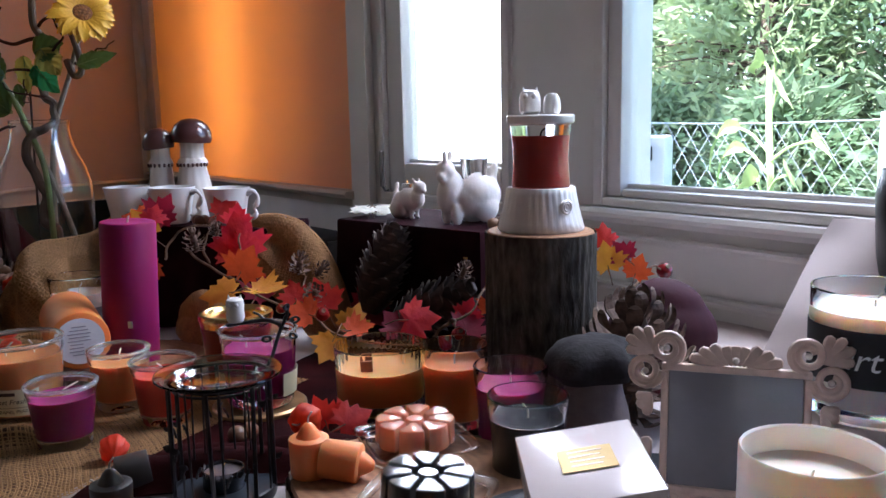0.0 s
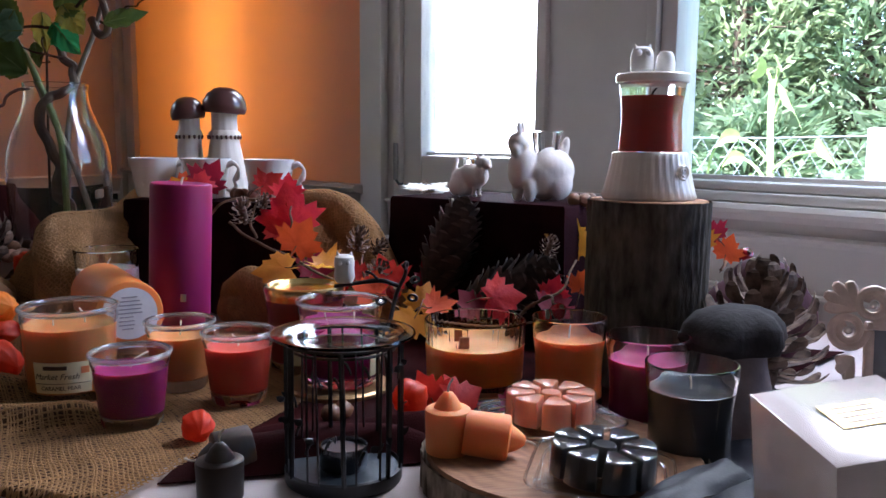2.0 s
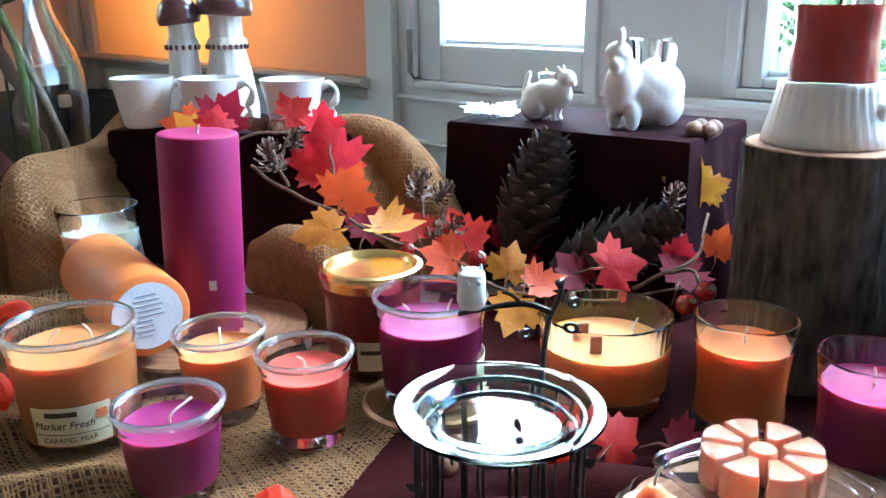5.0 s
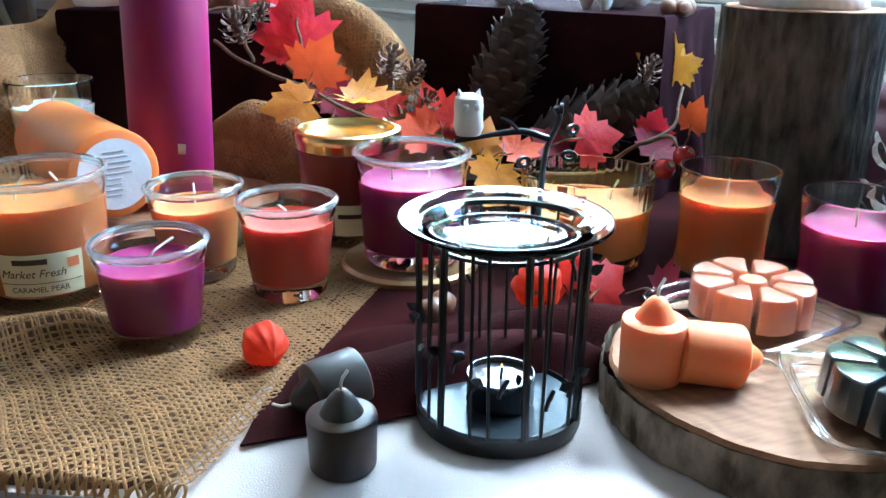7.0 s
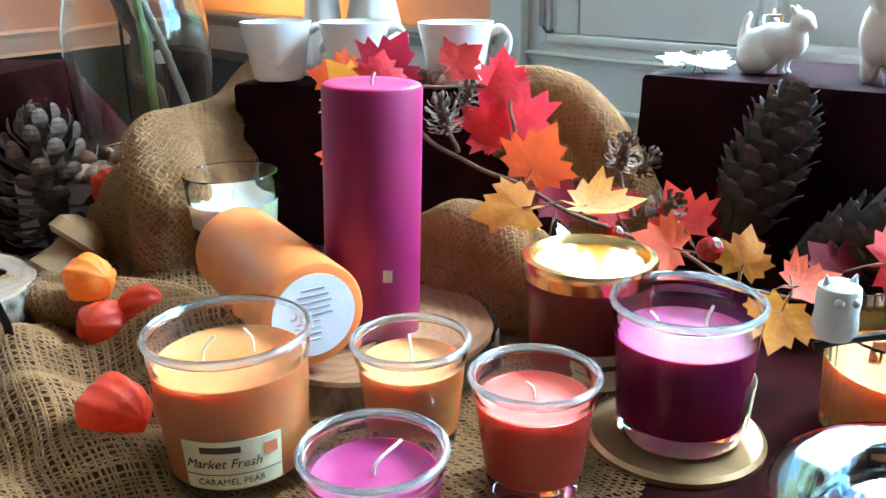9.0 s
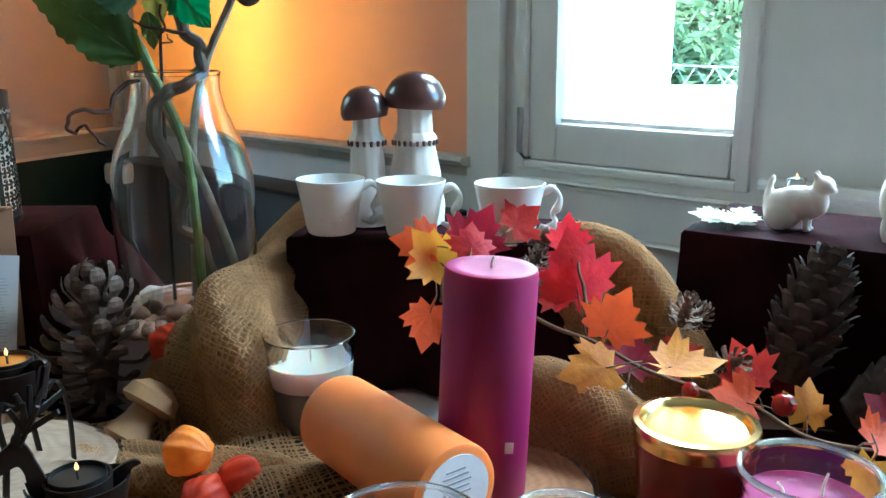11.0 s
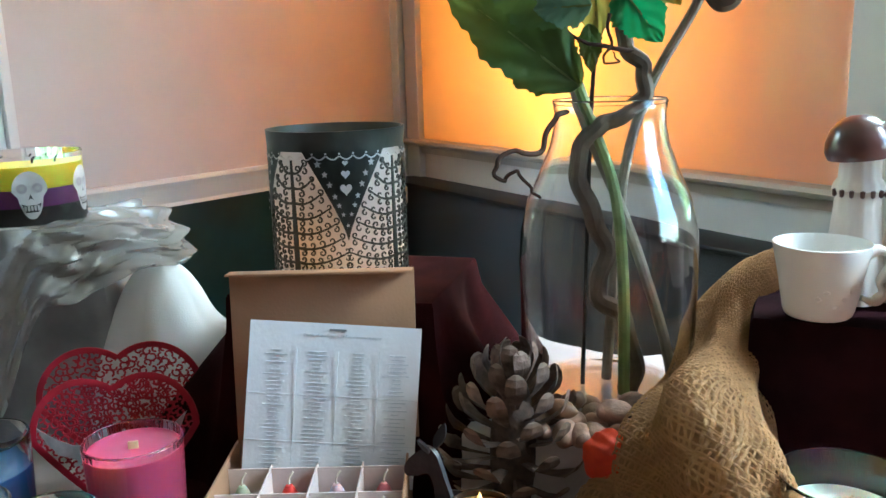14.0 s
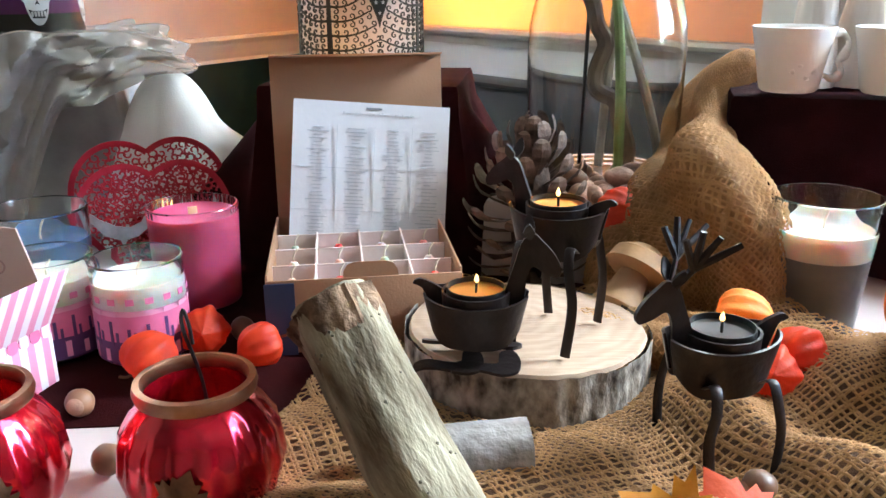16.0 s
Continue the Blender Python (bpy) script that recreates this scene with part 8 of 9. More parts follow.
for k, a in enumerate((
        (-0.314, 1.254, 0.172, 0.086, 8, 84, 0, PINKRED, "bright pinkish red maple leaf standing upright"), (-0.318, 1.272, 0.206, 0.044, -5, 78, 5, PINKRED, "small pinkish red maple leaf at the garland's top"),
        (-0.330, 1.262, 0.160, 0.050, 60, 75, -10, RED, "red maple leaf facing the room"), (-0.294, 1.200, 0.144, 0.062, -28, 80, 0, FIRE, "orange-red maple leaf spread beside the pillar"),
        (-0.320, 1.168, 0.110, 0.062, 95, 48, 0, YEL, "golden yellow maple leaf hanging low"), (-0.252, 1.140, 0.118, 0.066, -92, 12, -8, YEL, "yellow maple leaf seen edge-on"),
        (-0.178, 1.172, 0.098, 0.060, 20, 70, 5, RED, "deep red maple leaf against the velvet"), (-0.112, 1.215, 0.076, 0.068, -60, 65, 0, BURG, "burgundy maple leaf against the velvet"),
        (-0.132, 1.140, 0.074, 0.050, -20, 66, 0, YEL, "orange yellow maple leaf beside a berry"), (-0.200, 1.14, 0.085, 0.05, 70, 50, 0, FIRE, "orange-red leaf behind the gold-lidded jar"),
        (-0.150, 1.030, 0.066, 0.048, 150, 60, 5, YEL, "brownish orange leaf hanging by the owl"), (-0.118, 1.060, 0.080, 0.045, -80, 30, 0, FIRE, "brownish red leaf lying on the twigs"),
        (-0.040, 1.080, 0.088, 0.058, -85, 62, 0, PINKRED, "pinkish red leaf above the ribbed candle"), (0.028, 1.100, 0.092, 0.038, -20, 80, 0, PINKRED, "small pink-red leaf hanging on a twig"),
        (0.060, 1.162, 0.148, 0.062, -10, 85, 0, YEL, "yellow-brown maple leaf against the velvet"), (0.045, 1.180, 0.156, 0.052, 60, 80, 0, FIRE, "rust red maple leaf against the velvet"), (0.086, 1.160, 0.142, 0.040, -70, 80, -5, YEL, "bright yellow leaf beside the log"),
        (0.060, 1.080, 0.104, 0.040, -20, 75, 0, FIRE, "orange leaf beside the log"), (-0.07, 1.12, 0.07, 0.05, 40, 50, 0, BURG, "burgundy leaf under the spruce cones"), (0.03, 1.09, 0.075, 0.05, -30, 50, 0, BURG, "burgundy leaf behind the orange candle"),
        (-0.105, 0.862, 0.030, 0.050, -70, 62, 20, RED, "red leaf leaning behind the wax burner"), (-0.138, 0.872, 0.034, 0.042, 30, 65, -10, RED, "red curled leaf behind the wax burner"), (-0.055, 0.86, 0.02, 0.045, -100, 40, 0, BURG, "dark red leaf under the ribbed candle"),
        (-0.451, 1.250, 0.198, 0.058, 40, 75, 0, YEL, "yellow and orange maple leaf on the riser's front"), (-0.464, 1.255, 0.209, 0.052, 75, 60, 0, FIRE, "orange-red maple leaf under the cups"), (-0.457, 1.252, 0.133, 0.054, 160, 80, 10, FIRE, "orange leaf hanging before the riser"),
        (-0.416, 1.226, 0.222, 0.055, -30, 72, -5, BURG, "crimson maple leaf behind the pillar candle"), (-0.352, 1.322, 0.212, 0.048, -55, 60, 0, RED, "red pointed leaf before the cups"), (-0.424, 1.205, 0.220, 0.040, -10, 55, 0, PINKRED, "pink-red leaf on the riser"),
        (-0.275, 1.20, 0.105, 0.05, -20, 55, 0, BURG, "dark burgundy leaf under the garland"), (-0.225, 1.21, 0.098, 0.045, 20, 55, 0, RED, "dull red leaf among the small cones"),
        (0.222, 1.140, 0.152, 0.050, 10, 80, 0, YEL, "yellow leaf behind the log"), (0.220, 1.150, 0.182, 0.040, 0, 80, 0, RED, "red leaf behind the log"), (0.264, 1.140, 0.138, 0.042, -20, 80, 0, FIRE, "orange-red leaf above the cone"), (0.245, 1.145, 0.160, 0.040, 40, 80, 0, BURG, "burgundy leaf above the cone"),
        (-0.770, 0.985, 0.022, 0.052, 70, 25, -20, YEL, "orange maple leaf lying on the burlap"), (-0.735, 0.992, 0.026, 0.048, 20, 35, 0, FIRE, "orange-red maple leaf curling off the burlap"))):
    maple_leaf(*a, curl=(0.25 + 0.14 * (k % 3)) * (1 if k % 4 else -1), seed=k * 1.7)
for k in range(7):
    a = k * 52
    maple_leaf(-0.118 + 0.018 * math.cos(radians(a)), 1.345 + 0.014 * math.sin(radians(a)), 0.202 + 0.001 * k, 0.042, a - 90, 12, 0, SILVL, "silvery poinsettia leaf lying on the riser", 0.1, k)

for pts in (((-0.40, 1.27, 0.16), (-0.36, 1.25, 0.135), (-0.31, 1.21, 0.12), (-0.25, 1.17, 0.095), (-0.19, 1.14, 0.08), (-0.14, 1.10, 0.06), (-0.05, 1.09, 0.05), (0.05, 1.09, 0.06)), ((-0.30, 1.22, 0.12), (-0.31, 1.24, 0.16), (-0.31, 1.26, 0.19)), ((-0.02, 1.09, 0.06), (0.0, 1.06, 0.085), (0.03, 1.06, 0.10), (0.055, 1.10, 0.13)),
            ((-0.36, 1.25, 0.14), (-0.365, 1.25, 0.17), (-0.35, 1.27, 0.20)), ((0.0, 1.06, 0.085), (0.008, 1.02, 0.10), (0.012, 1.0, 0.09)), ((-0.21, 1.20, 0.09), (-0.213, 1.24, 0.118)), ((0.26, 1.15, 0.11), (0.30, 1.20, 0.13), (0.322, 1.22, 0.119)), ((-0.44, 1.29, 0.14), (-0.43, 1.30, 0.17), (-0.40, 1.30, 0.19), (-0.36, 1.31, 0.19))):
    stem_path(pts, 0.0022, 0.0014, "garland_twig", STEM, "brown wrapped twig of the leaf garland", 1.0)
BERRY = mat("glossy_red_berry", (0.30, 0.010, 0.012), 0.15, var=0.15, scale=60, bump=0.02, coat=0.6)
for x, y, z, r in ((-0.170, 1.118, 0.088, 0.0105), (-0.003, 1.0, 0.076, 0.0098), (0.014, 1.0, 0.087, 0.0098), (0.324, 1.223, 0.119, 0.0125), (-0.235, 1.16, 0.088, 0.008)):
    b = thing("berry", pose(x, y, z, 50, 20, 0), "glossy dark red berry on the garland", "berry", "red berries")
    part("fruit", lathe([(0, -r), (0.6 * r, -0.8 * r), (0.97 * r, -0.2 * r), (0.95 * r, 0.3 * r), (0.6 * r, 0.85 * r), (0, 1.02 * r)], 24), BERRY, b)
    part("tip", lathe([(0.25 * r, 0.95 * r), (0.3 * r, 1.15 * r), (0, 1.05 * r)], 10), STEM, b)

# ---- right-hand display ----
WHITECARD = mat("white_coated_card", (0.74, 0.64, 0.615), 0.2, var=0.03, scale=20, bump=0.03)
wb = thing("candle_box", pose(0.105, 0.5377, 0.0125, 5, -8, 1), "white candle box in clear film with a gold label", "box")
part("carton", box(-0.0415, -0.049, 0.001, 0.0415, 0.049, 0.112, 0.0012), WHITECARD, wb)
part("film_wrap", box(-0.0423, -0.0498, 0.0004, 0.0423, 0.0498, 0.1127, 0.0014), thin_glass("clear_film", (1, 1, 1), 1.5, 0.1), wb)
FOIL = mat("gold_foil", (0.36, 0.25, 0.09), 0.4, 0.7, var=0.12, scale=40, bump=0.04)
lab = part("gold_label", box(-0.017, -0.014, 0.1128, 0.020, 0.016, 0.1132), FOIL, wb, "square gold foil label")
for k in range(4):
    part("label_print", box(-0.010, 0.010 - 0.006 * k, 0.1132, 0.013 - 0.002 * (k % 2), 0.0115 - 0.006 * k, 0.1134), WHITECARD, lab)
for k in range(8):
    w = 0.010 + 0.004 * math.sin(k * 2.3)
    part("print_line", box(0.004 - w, -0.0504, 0.100 - 0.0052 * k + (0 if k < 5 else -0.022), 0.004 + w, -0.0498, 0.1013 - 0.0052 * k + (0 if k < 5 else -0.022)), INK, wb)
for s in (-1, 1):
    part("round_mark", lathe([(0.0016, 0), (0.0038, 0), (0.0038, 0.0005), (0.0016, 0.0005)], 20, closed=True), INK2, wb, at=pose(0.004 + s * 0.0062, -0.0499, 0.066, 90, 0, 0))


def clamshell(at, label, wax_mat):
    """A closed clear clamshell: plastic shell, wax inside, white label card on top."""
    t = thing("clamshell_pack", at, label, "wax melt pack", "clamshell packs")
    def round_rect(hx, hy, r):
        return [(sx * (hx - r) + r * math.cos(q), sy * (hy - r) + r * math.sin(q)) for i, (sx, sy) in enumerate(((1, 1), (-1, 1), (-1, -1), (1, -1))) for q in [math.pi / 2 * (i + j / 6) for j in range(7)]]
    part("shell", prism(round_rect(0.047, 0.048, 0.014), 0.0, 0.030, 0.004), CLEARPLASTIC, t)
    part("flange", prism(round_rect(0.0505, 0.0515, 0.016), 0.0255, 0.0267, 0.0003), CLEARPLASTIC, t)
    edge = [(x, y, 0.0262) for x, y in round_rect(0.0500, 0.0510, 0.0155)]
    part("flange_lip", tube(edge + edge[:1], 0.0010, 8, cap=False), GLASS, t)
    crown = [(x, y, 0.0288) for x, y in round_rect(0.0450, 0.0460, 0.013)]
    part("shell_edge", tube(crown + crown[:1], 0.0009, 8, cap=False), GLASS, t)
    part("wax", box(-0.040, -0.041, 0.002, 0.040, 0.041, 0.022, 0.004), wax_mat, t)
    c = part("label_card", prism(round_rect(0.0425, 0.0435, 0.009), 0.0276, 0.0282), WHITECARD, t, "white label card")
    part("gold_square", box(-0.013, 0.004, 0.0282, 0.011, 0.024, 0.0284), FOIL, c)
    part("print_line", box(-0.009, 0.028, 0.0282, 0.003, 0.0295, 0.0284), INK2, c)
    for k in range(3):
        part("print_line", box(-0.016 + 0.003 * k, -0.010 - 0.005 * k, 0.0282, 0.014 - 0.004 * k, -0.0088 - 0.005 * k, 0.0284), INK, c)
    return t


clamshell(pose(-0.004, 0.4935, 0.0262, 0, -2, -11), "clear clamshell wax pack with a white label card", TANWAX)
clamshell(pose(-0.002, 0.490, -0.002, 0, 0, -4), "clear clamshell wax pack lying underneath another", DARKWAX)
clamshell(pose(0.093, 0.398, 0.031, 0, 0, -11), "clear clamshell wax pack lying flat on another", TANWAX)
clamshell(pose(0.095, 0.400, 0.0, 0, 0, -16), "clear clamshell wax pack at the bottom of a stack", DARKWAX)
PEARL = mat("cream_pearl", (0.75, 0.68, 0.62), 0.2, var=0.04, scale=60, coat=0.6)
necklace = thing("pearl_string", T(0, 0, 0), "string of cream pearl beads on black cloth", "beads")
for k in range(16):
    a = k * 0.36
    part("bead", lathe([(0, -0.004), (0.0028, -0.0028), (0.004, 0), (0.0028, 0.0028), (0, 0.004)], 14), PEARL, necklace, at=pose(0.030 + 0.016 * math.cos(a), 0.606 + 0.024 * math.sin(a) * (1 + 0.1 * math.sin(3 * a)), 0.008))


def strap(u, v):
    p = Vector((-0.085, 0.545, 0.004)).lerp(Vector((0.075, 0.662, 0.036)), u)
    return (p.x + 0.020 * (v - 0.5), p.y - 0.028 * (v - 0.5), p.z + 0.012 * math.sin(math.pi * u) + 0.008 * math.sin(math.pi * v) + 0.004 * nz(8 * u, 4 * v))


tagged(part("black_ribbon", sheet(strap, 40, 10, 0.0015), NAVY, angle=70), "folded black satin ribbon beside the wood slice", "ribbon")

# ornate picture frame
FRAMEM = mat("blush_gold_carved_resin", (0.62, 0.46, 0.38), 0.42, var=0.25, scale=40, bump=0.2, bscale=200)
pf = thing("picture_frame", pose(0.228, 0.640, 0.0, -8, 0, -18), "ornate blush cream picture frame holding a grey board", "picture frame")
FW, FH, FZ = 0.052, 0.048, 0.092
for a in ((-FW - 0.006, -FH - 0.006, FW + 0.006, -FH), (-FW - 0.006, FH, FW + 0.006, FH + 0.006), (-FW - 0.006, -FH, -FW, FH), (FW, -FH, FW + 0.006, FH)):
    part("inner_moulding", box(a[0], -0.005, FZ + a[1], a[2], 0.005, FZ + a[3], 0.0015), FRAMEM, pf)
part("board", box(-FW, 0.001, FZ - FH, FW, 0.004, FZ + FH), mat("grey_glazed_board", (0.20, 0.20, 0.22), 0.12, var=0.05), pf, "plain grey glazed board")


def scroll(cx, cz, r, a0, turns, sgn):
    pts = []
    for i in range(30):
        k = i / 29
        q = a0 + sgn * turns * 2 * math.pi * k
        rr = r * (1 - 0.62 * k)
        pts.append((cx + rr * math.cos(q), -0.003 - 0.003 * k, cz + rr * math.sin(q)))
    return tube(pts, [0.0038 - 0.0014 * i / 29 for i in range(30)], 8)


def petal_leaf(cx, cz, ln4, ang, fat=1.0):
    """A carved acanthus finger with a rounded tip and a groove down its middle."""
    groove = lambda a, r, z: r * (1 - 0.22 * math.exp(-((a - 4.712) / 0.35) ** 2))
    return part("carved_leaf", lathe([(0.0012, 0), (0.0026, ln4 * 0.2), (0.0043, ln4 * 0.55), (0.0046, ln4 * 0.78), (0.0032, ln4 * 0.94), (0, ln4)], 14, wave=groove), FRAMEM, pf, at=pose(cx, -0.003, cz, 0, ang, 0) @ Matrix.Diagonal((fat, 0.75, 1, 1)))


for sx in (-1, 1):
    for sz in (-1, 1):
        ex, ez = FW + 0.012, FH + 0.013
        flip = 180 if sz < 0 else 0
        part("corner_scroll", scroll(sx * (ex - 0.010), FZ + sz * (ez + 0.006), 0.0135, -math.pi / 2 * sz, 1.7, -sx * sz), FRAMEM, pf)
        part("corner_scroll", scroll(sx * (ex + 0.007), FZ + sz * (ez - 0.014), 0.0135, math.pi if sx > 0 else 0, 1.7, sx * sz), FRAMEM, pf)
        part("gem", lathe([(0, 0.004), (0.002, 0.003), (0.003, 0)], 10), PEARL, pf, at=pose(sx * (ex - 0.010), -0.008, FZ + sz * (ez + 0.006), 90, 0, 0))
        part("gem", lathe([(0, 0.004), (0.002, 0.003), (0.003, 0)], 10), PEARL, pf, at=pose(sx * (ex + 0.007), -0.008, FZ + sz * (ez - 0.014), 90, 0, 0))
        for k in range(4):
            petal_leaf(sx * (ex + 0.001), FZ + sz * (ez + 0.001), 0.023 + 0.003 * (k in (1, 2)), sx * (14 + 24 * k) if sz > 0 else 180 - sx * (14 + 24 * k))
        for k in range(3):
            petal_leaf(sx * (ex + 0.002), FZ + sz * (ez - 0.034), 0.019 - 0.003 * k, (sx * (12 + 30 * k)) if sz < 0 else 180 - sx * (12 + 30 * k))
for s in (-1, 1):
    for k in range(9):
        q = k - 4
        petal_leaf(0.0028 * q, FZ + s * (FH + 0.007), 0.017 + 0.0022 * abs(q) - (0.002 if abs(q) == 1 else 0), q * 19.5 if s > 0 else 180 - q * 19.5, 1.1)
    part("gem", lathe([(0, 0.004), (0.002, 0.003), (0.003, 0)], 10), PEARL, pf, at=pose(0, -0.008, FZ + s * (FH + 0.012), 90, 0, 0))
part("easel_back", box(-0.02, 0.005, 0.002, 0.02, 0.008, FZ + 0.03, 0.001, m=pose(0, 0.0, 0, -12, 0, 0)), FRAMEM, pf)
part("foot_bar", box(-FW, -0.004, 0.006, FW, 0.006, FZ - FH - 0.004, 0.002), FRAMEM, pf)

FROSTG = mat("frosted_white_glass", (0.74, 0.71, 0.68), 0.35, var=0.04, scale=20, sss=0.3)
wc = thing("frosted_candle", T(0.232, 0.508, 0.008), "white candle in a frosted glass on a saucer", "candle")
part("saucer", lathe([(0, -0.006), (0.04, -0.006), (0.058, 0.002), (0.06, 0.005), (0.056, 0.004), (0.04, -0.002), (0, -0.002)], 56), CERAMIC, wc)
part("base", lathe([(0, 0.0), (0.042, 0.0), (0.044, 0.004), (0.0445, 0.016), (0, 0.016)], 56), solid_glass("violet_tinted_glass", (0.55, 0.5, 0.9)), wc, "violet-tinted glass foot")
part("glass", lathe([(0, 0.016), (0.0445, 0.016), (0.0455, 0.07), (0.0455, 0.127), (0.0445, 0.1285), (0.0432, 0.127), (0.0432, 0.105), (0, 0.104)], 64), FROSTG, wc)
part("wax", lathe([(0, 0.1045), (0.043, 0.1045), (0.043, 0.110), (0.036, 0.1085), (0, 0.107)], 56), wax("cream_wax", (0.80, 0.62, 0.50)), wc)
wick(wc, 0, 0, 0.107, 0.007, 0.2)
stand = draped_box("cloth_riser", 0.375, 0.705, -18, 0.24, 0.16, 0.095, 0.006, "white cloth-covered riser behind the picture frame", 6.2)
stand.data.materials.clear()
stand.data.materials.append(LINEN)
fl = glass_jar(T(0.352, 0.672, 0.0985, -20), 0.050, 0.108, 0.84, WHITEWAX, "white candle glass with a black paper band", taper=0.97, shoulder=False, lean=0.4)
band = part("paper_band", lathe([(0.0496, 0.034), (0.0500, 0.034), (0.0506, 0.080), (0.0502, 0.080)], 64, closed=True), mat("matt_black_paper", (0.012, 0.012, 0.013), 0.7), fl, "black paper band")


def lettering(text, size, r, z, a0, material, parent, shear=0.0):
    """Raised lettering bent round an upright jar, centred at the angle a0 (degrees, 0 faces -y)."""
    cu = bpy.data.curves.new("text", "FONT")
    cu.body, cu.size, cu.align_x, cu.align_y, cu.shear, cu.extrude, cu.resolution_u = text, size, "CENTER", "CENTER", shear, 0.00015, 2
    tmp = bpy.data.objects.new("text", cu)
    me = bpy.data.meshes.new_from_object(tmp)
    bpy.data.objects.remove(tmp)
    bpy.data.curves.remove(cu)
    me.name = "lettering"
    for v in me.vertices:
        x, y, d = v.co
        q = radians(a0) + x / r
        v.co = ((r + d) * math.sin(q), -(r + d) * math.cos(q), z + y)
    me.materials.clear()
    return part_mesh("lettering", me, material, parent, angle=0)


lettering("Flirt", 0.027, 0.0507, 0.057, -26, mat("white_print", (0.75, 0.75, 0.75), 0.6), fl, 0.25)

# label of the caramel jar
LABELM = mat("cream_label_paper", (0.72, 0.66, 0.42), 0.6, var=0.05, scale=60)


def jar_label(parent, r0, r1, z0, z1, a0, half, name, material, n=16):
    bm = bmesh.new()
    g = []
    for i in range(n + 1):
        q = radians(a0) + half * (2 * i / n - 1)
        g.append([bm.verts.new((rr * math.sin(q), -rr * math.cos(q), z)) for rr, z in ((r0, z0), (r1, z1), (r1 + 0.0003, z1), (r0 + 0.0003, z0))])
    for p, q in zip(g, g[1:]):
        for k in range(4):
            bm.faces.new((p[k], q[k], q[(k + 1) % 4], p[(k + 1) % 4]))
    bm.faces.new(g[0])
    bm.faces.new(g[-1][::-1])
    return part(name, bm, material, parent)


cl = jar_label(CARAMEL, 0.0424, 0.0449, 0.016, 0.048, -2, 0.66, "paper_label", LABELM)
DARKTXT = mat("brown_black_print", (0.06, 0.04, 0.03), 0.7)
jar_label(cl, 0.0447, 0.0449, 0.0405, 0.0445, -10, 0.26, "name_bar", DARKTXT)
lettering("Market Fresh", 0.0082, 0.0449, 0.0335, -9, DARKTXT, cl, 0.3)
lettering("CARAMEL PEAR", 0.0056, 0.0444, 0.0215, -4, DARKTXT, cl)
jar_label(cl, 0.0443, 0.0443, 0.0262, 0.0266, -2, 0.62, "label_rule", DARKTXT)
jar_label(cl, 0.0446, 0.0447, 0.036, 0.043, 27, 0.09, "fruit_picture", mat("russet_print", (0.55, 0.17, 0.06), 0.6))
gl2 = jar_label(GOLDJAR, 0.0418, 0.0440, 0.014, 0.042, 14, 0.62, "paper_label", LABELM)
jar_label(gl2, 0.0432, 0.0436, 0.030, 0.034, 0, 0.3, "name_bar", DARKTXT)
jar_label(gl2, 0.0434, 0.0438, 0.028, 0.037, 40, 0.12, "fruit_picture", mat("red_print", (0.50, 0.05, 0.04), 0.6))
pl2 = jar_label(PURPLE2, 0.0425, 0.0447, 0.014, 0.042, 84, 0.6, "paper_label", LABELM)

# burgundy pouch behind the cone, white cloth and dark case at the end of the table
pouch = figure("velvet_pouch", T(0.285, 1.085, 0.004), [(0, 0, 0.055, 0.075, 0.05, 0.06, 0, 0, 0), (0.01, 0, 0.095, 0.05, 0.035, 0.035, 0, 20, 0)], "rounded burgundy velvet pouch behind the pine cone", mat("burgundy_velvet", (0.05, 0.006, 0.014), 0.8, sheen=0.2), 0.004)
tagged(pouch, category="pouch")


def white_drape(u, v):
    top = Vector((0.485, 1.04, 0.215)).lerp(Vector((0.95, 0.86, 0.215)), u)
    low = Vector((0.33, 0.93, 0.006)).lerp(Vector((0.86, 0.66, 0.006)), u)
    p = top.lerp(low, v)
    w = 0.022 * math.sin(14 * u + 2 * v) * v + 0.012 * nz(4 * u, 3 * v, 2)
    return (p.x - 0.4 * w, p.y - w, p.z + 0.03 * v * (1 - v) * 4 * 0.3)


tagged(part("white_drape", sheet(white_drape, 60, 40, 0.0015), LINEN, angle=80), "white cloth draped over a tall stand", "cloth")
case = thing("dark_case", T(0.62, 0.94, 0.22, -25), "rounded black case with a tan lining", "case")
part("shell", lathe([(0, -0.16), (0.08, -0.16), (0.10, -0.06), (0.105, 0.03), (0.10, 0.06), (0.094, 0.06), (0.09, 0.0), (0.07, -0.05), (0, -0.06)], 40, wave=lambda a, r, z: r * (1 + 0.15 * math.cos(2 * a))), BLACK, case)
part("lining", lathe([(0, -0.055), (0.068, -0.045), (0.086, 0.0), (0.091, 0.05)], 40, wave=lambda a, r, z: r * (1 + 0.15 * math.cos(2 * a))), mat("tan_lining", (0.32, 0.17, 0.12), 0.7), case)
for s in (-1, 1):
    part("foot_post", tube([(s * 0.04, 0, -0.155), (s * 0.04, 0, -0.219)], 0.02, 12), BLACK, case)
rose = thing("red_rose", T(0.318, 0.432, 0.05), "dark red fabric rose beside the frosted candle", "flower")
ROSEM = mat("dark_red_rose", (0.20, 0.006, 0.012), 0.6, var=0.25, scale=60, bump=0.2)
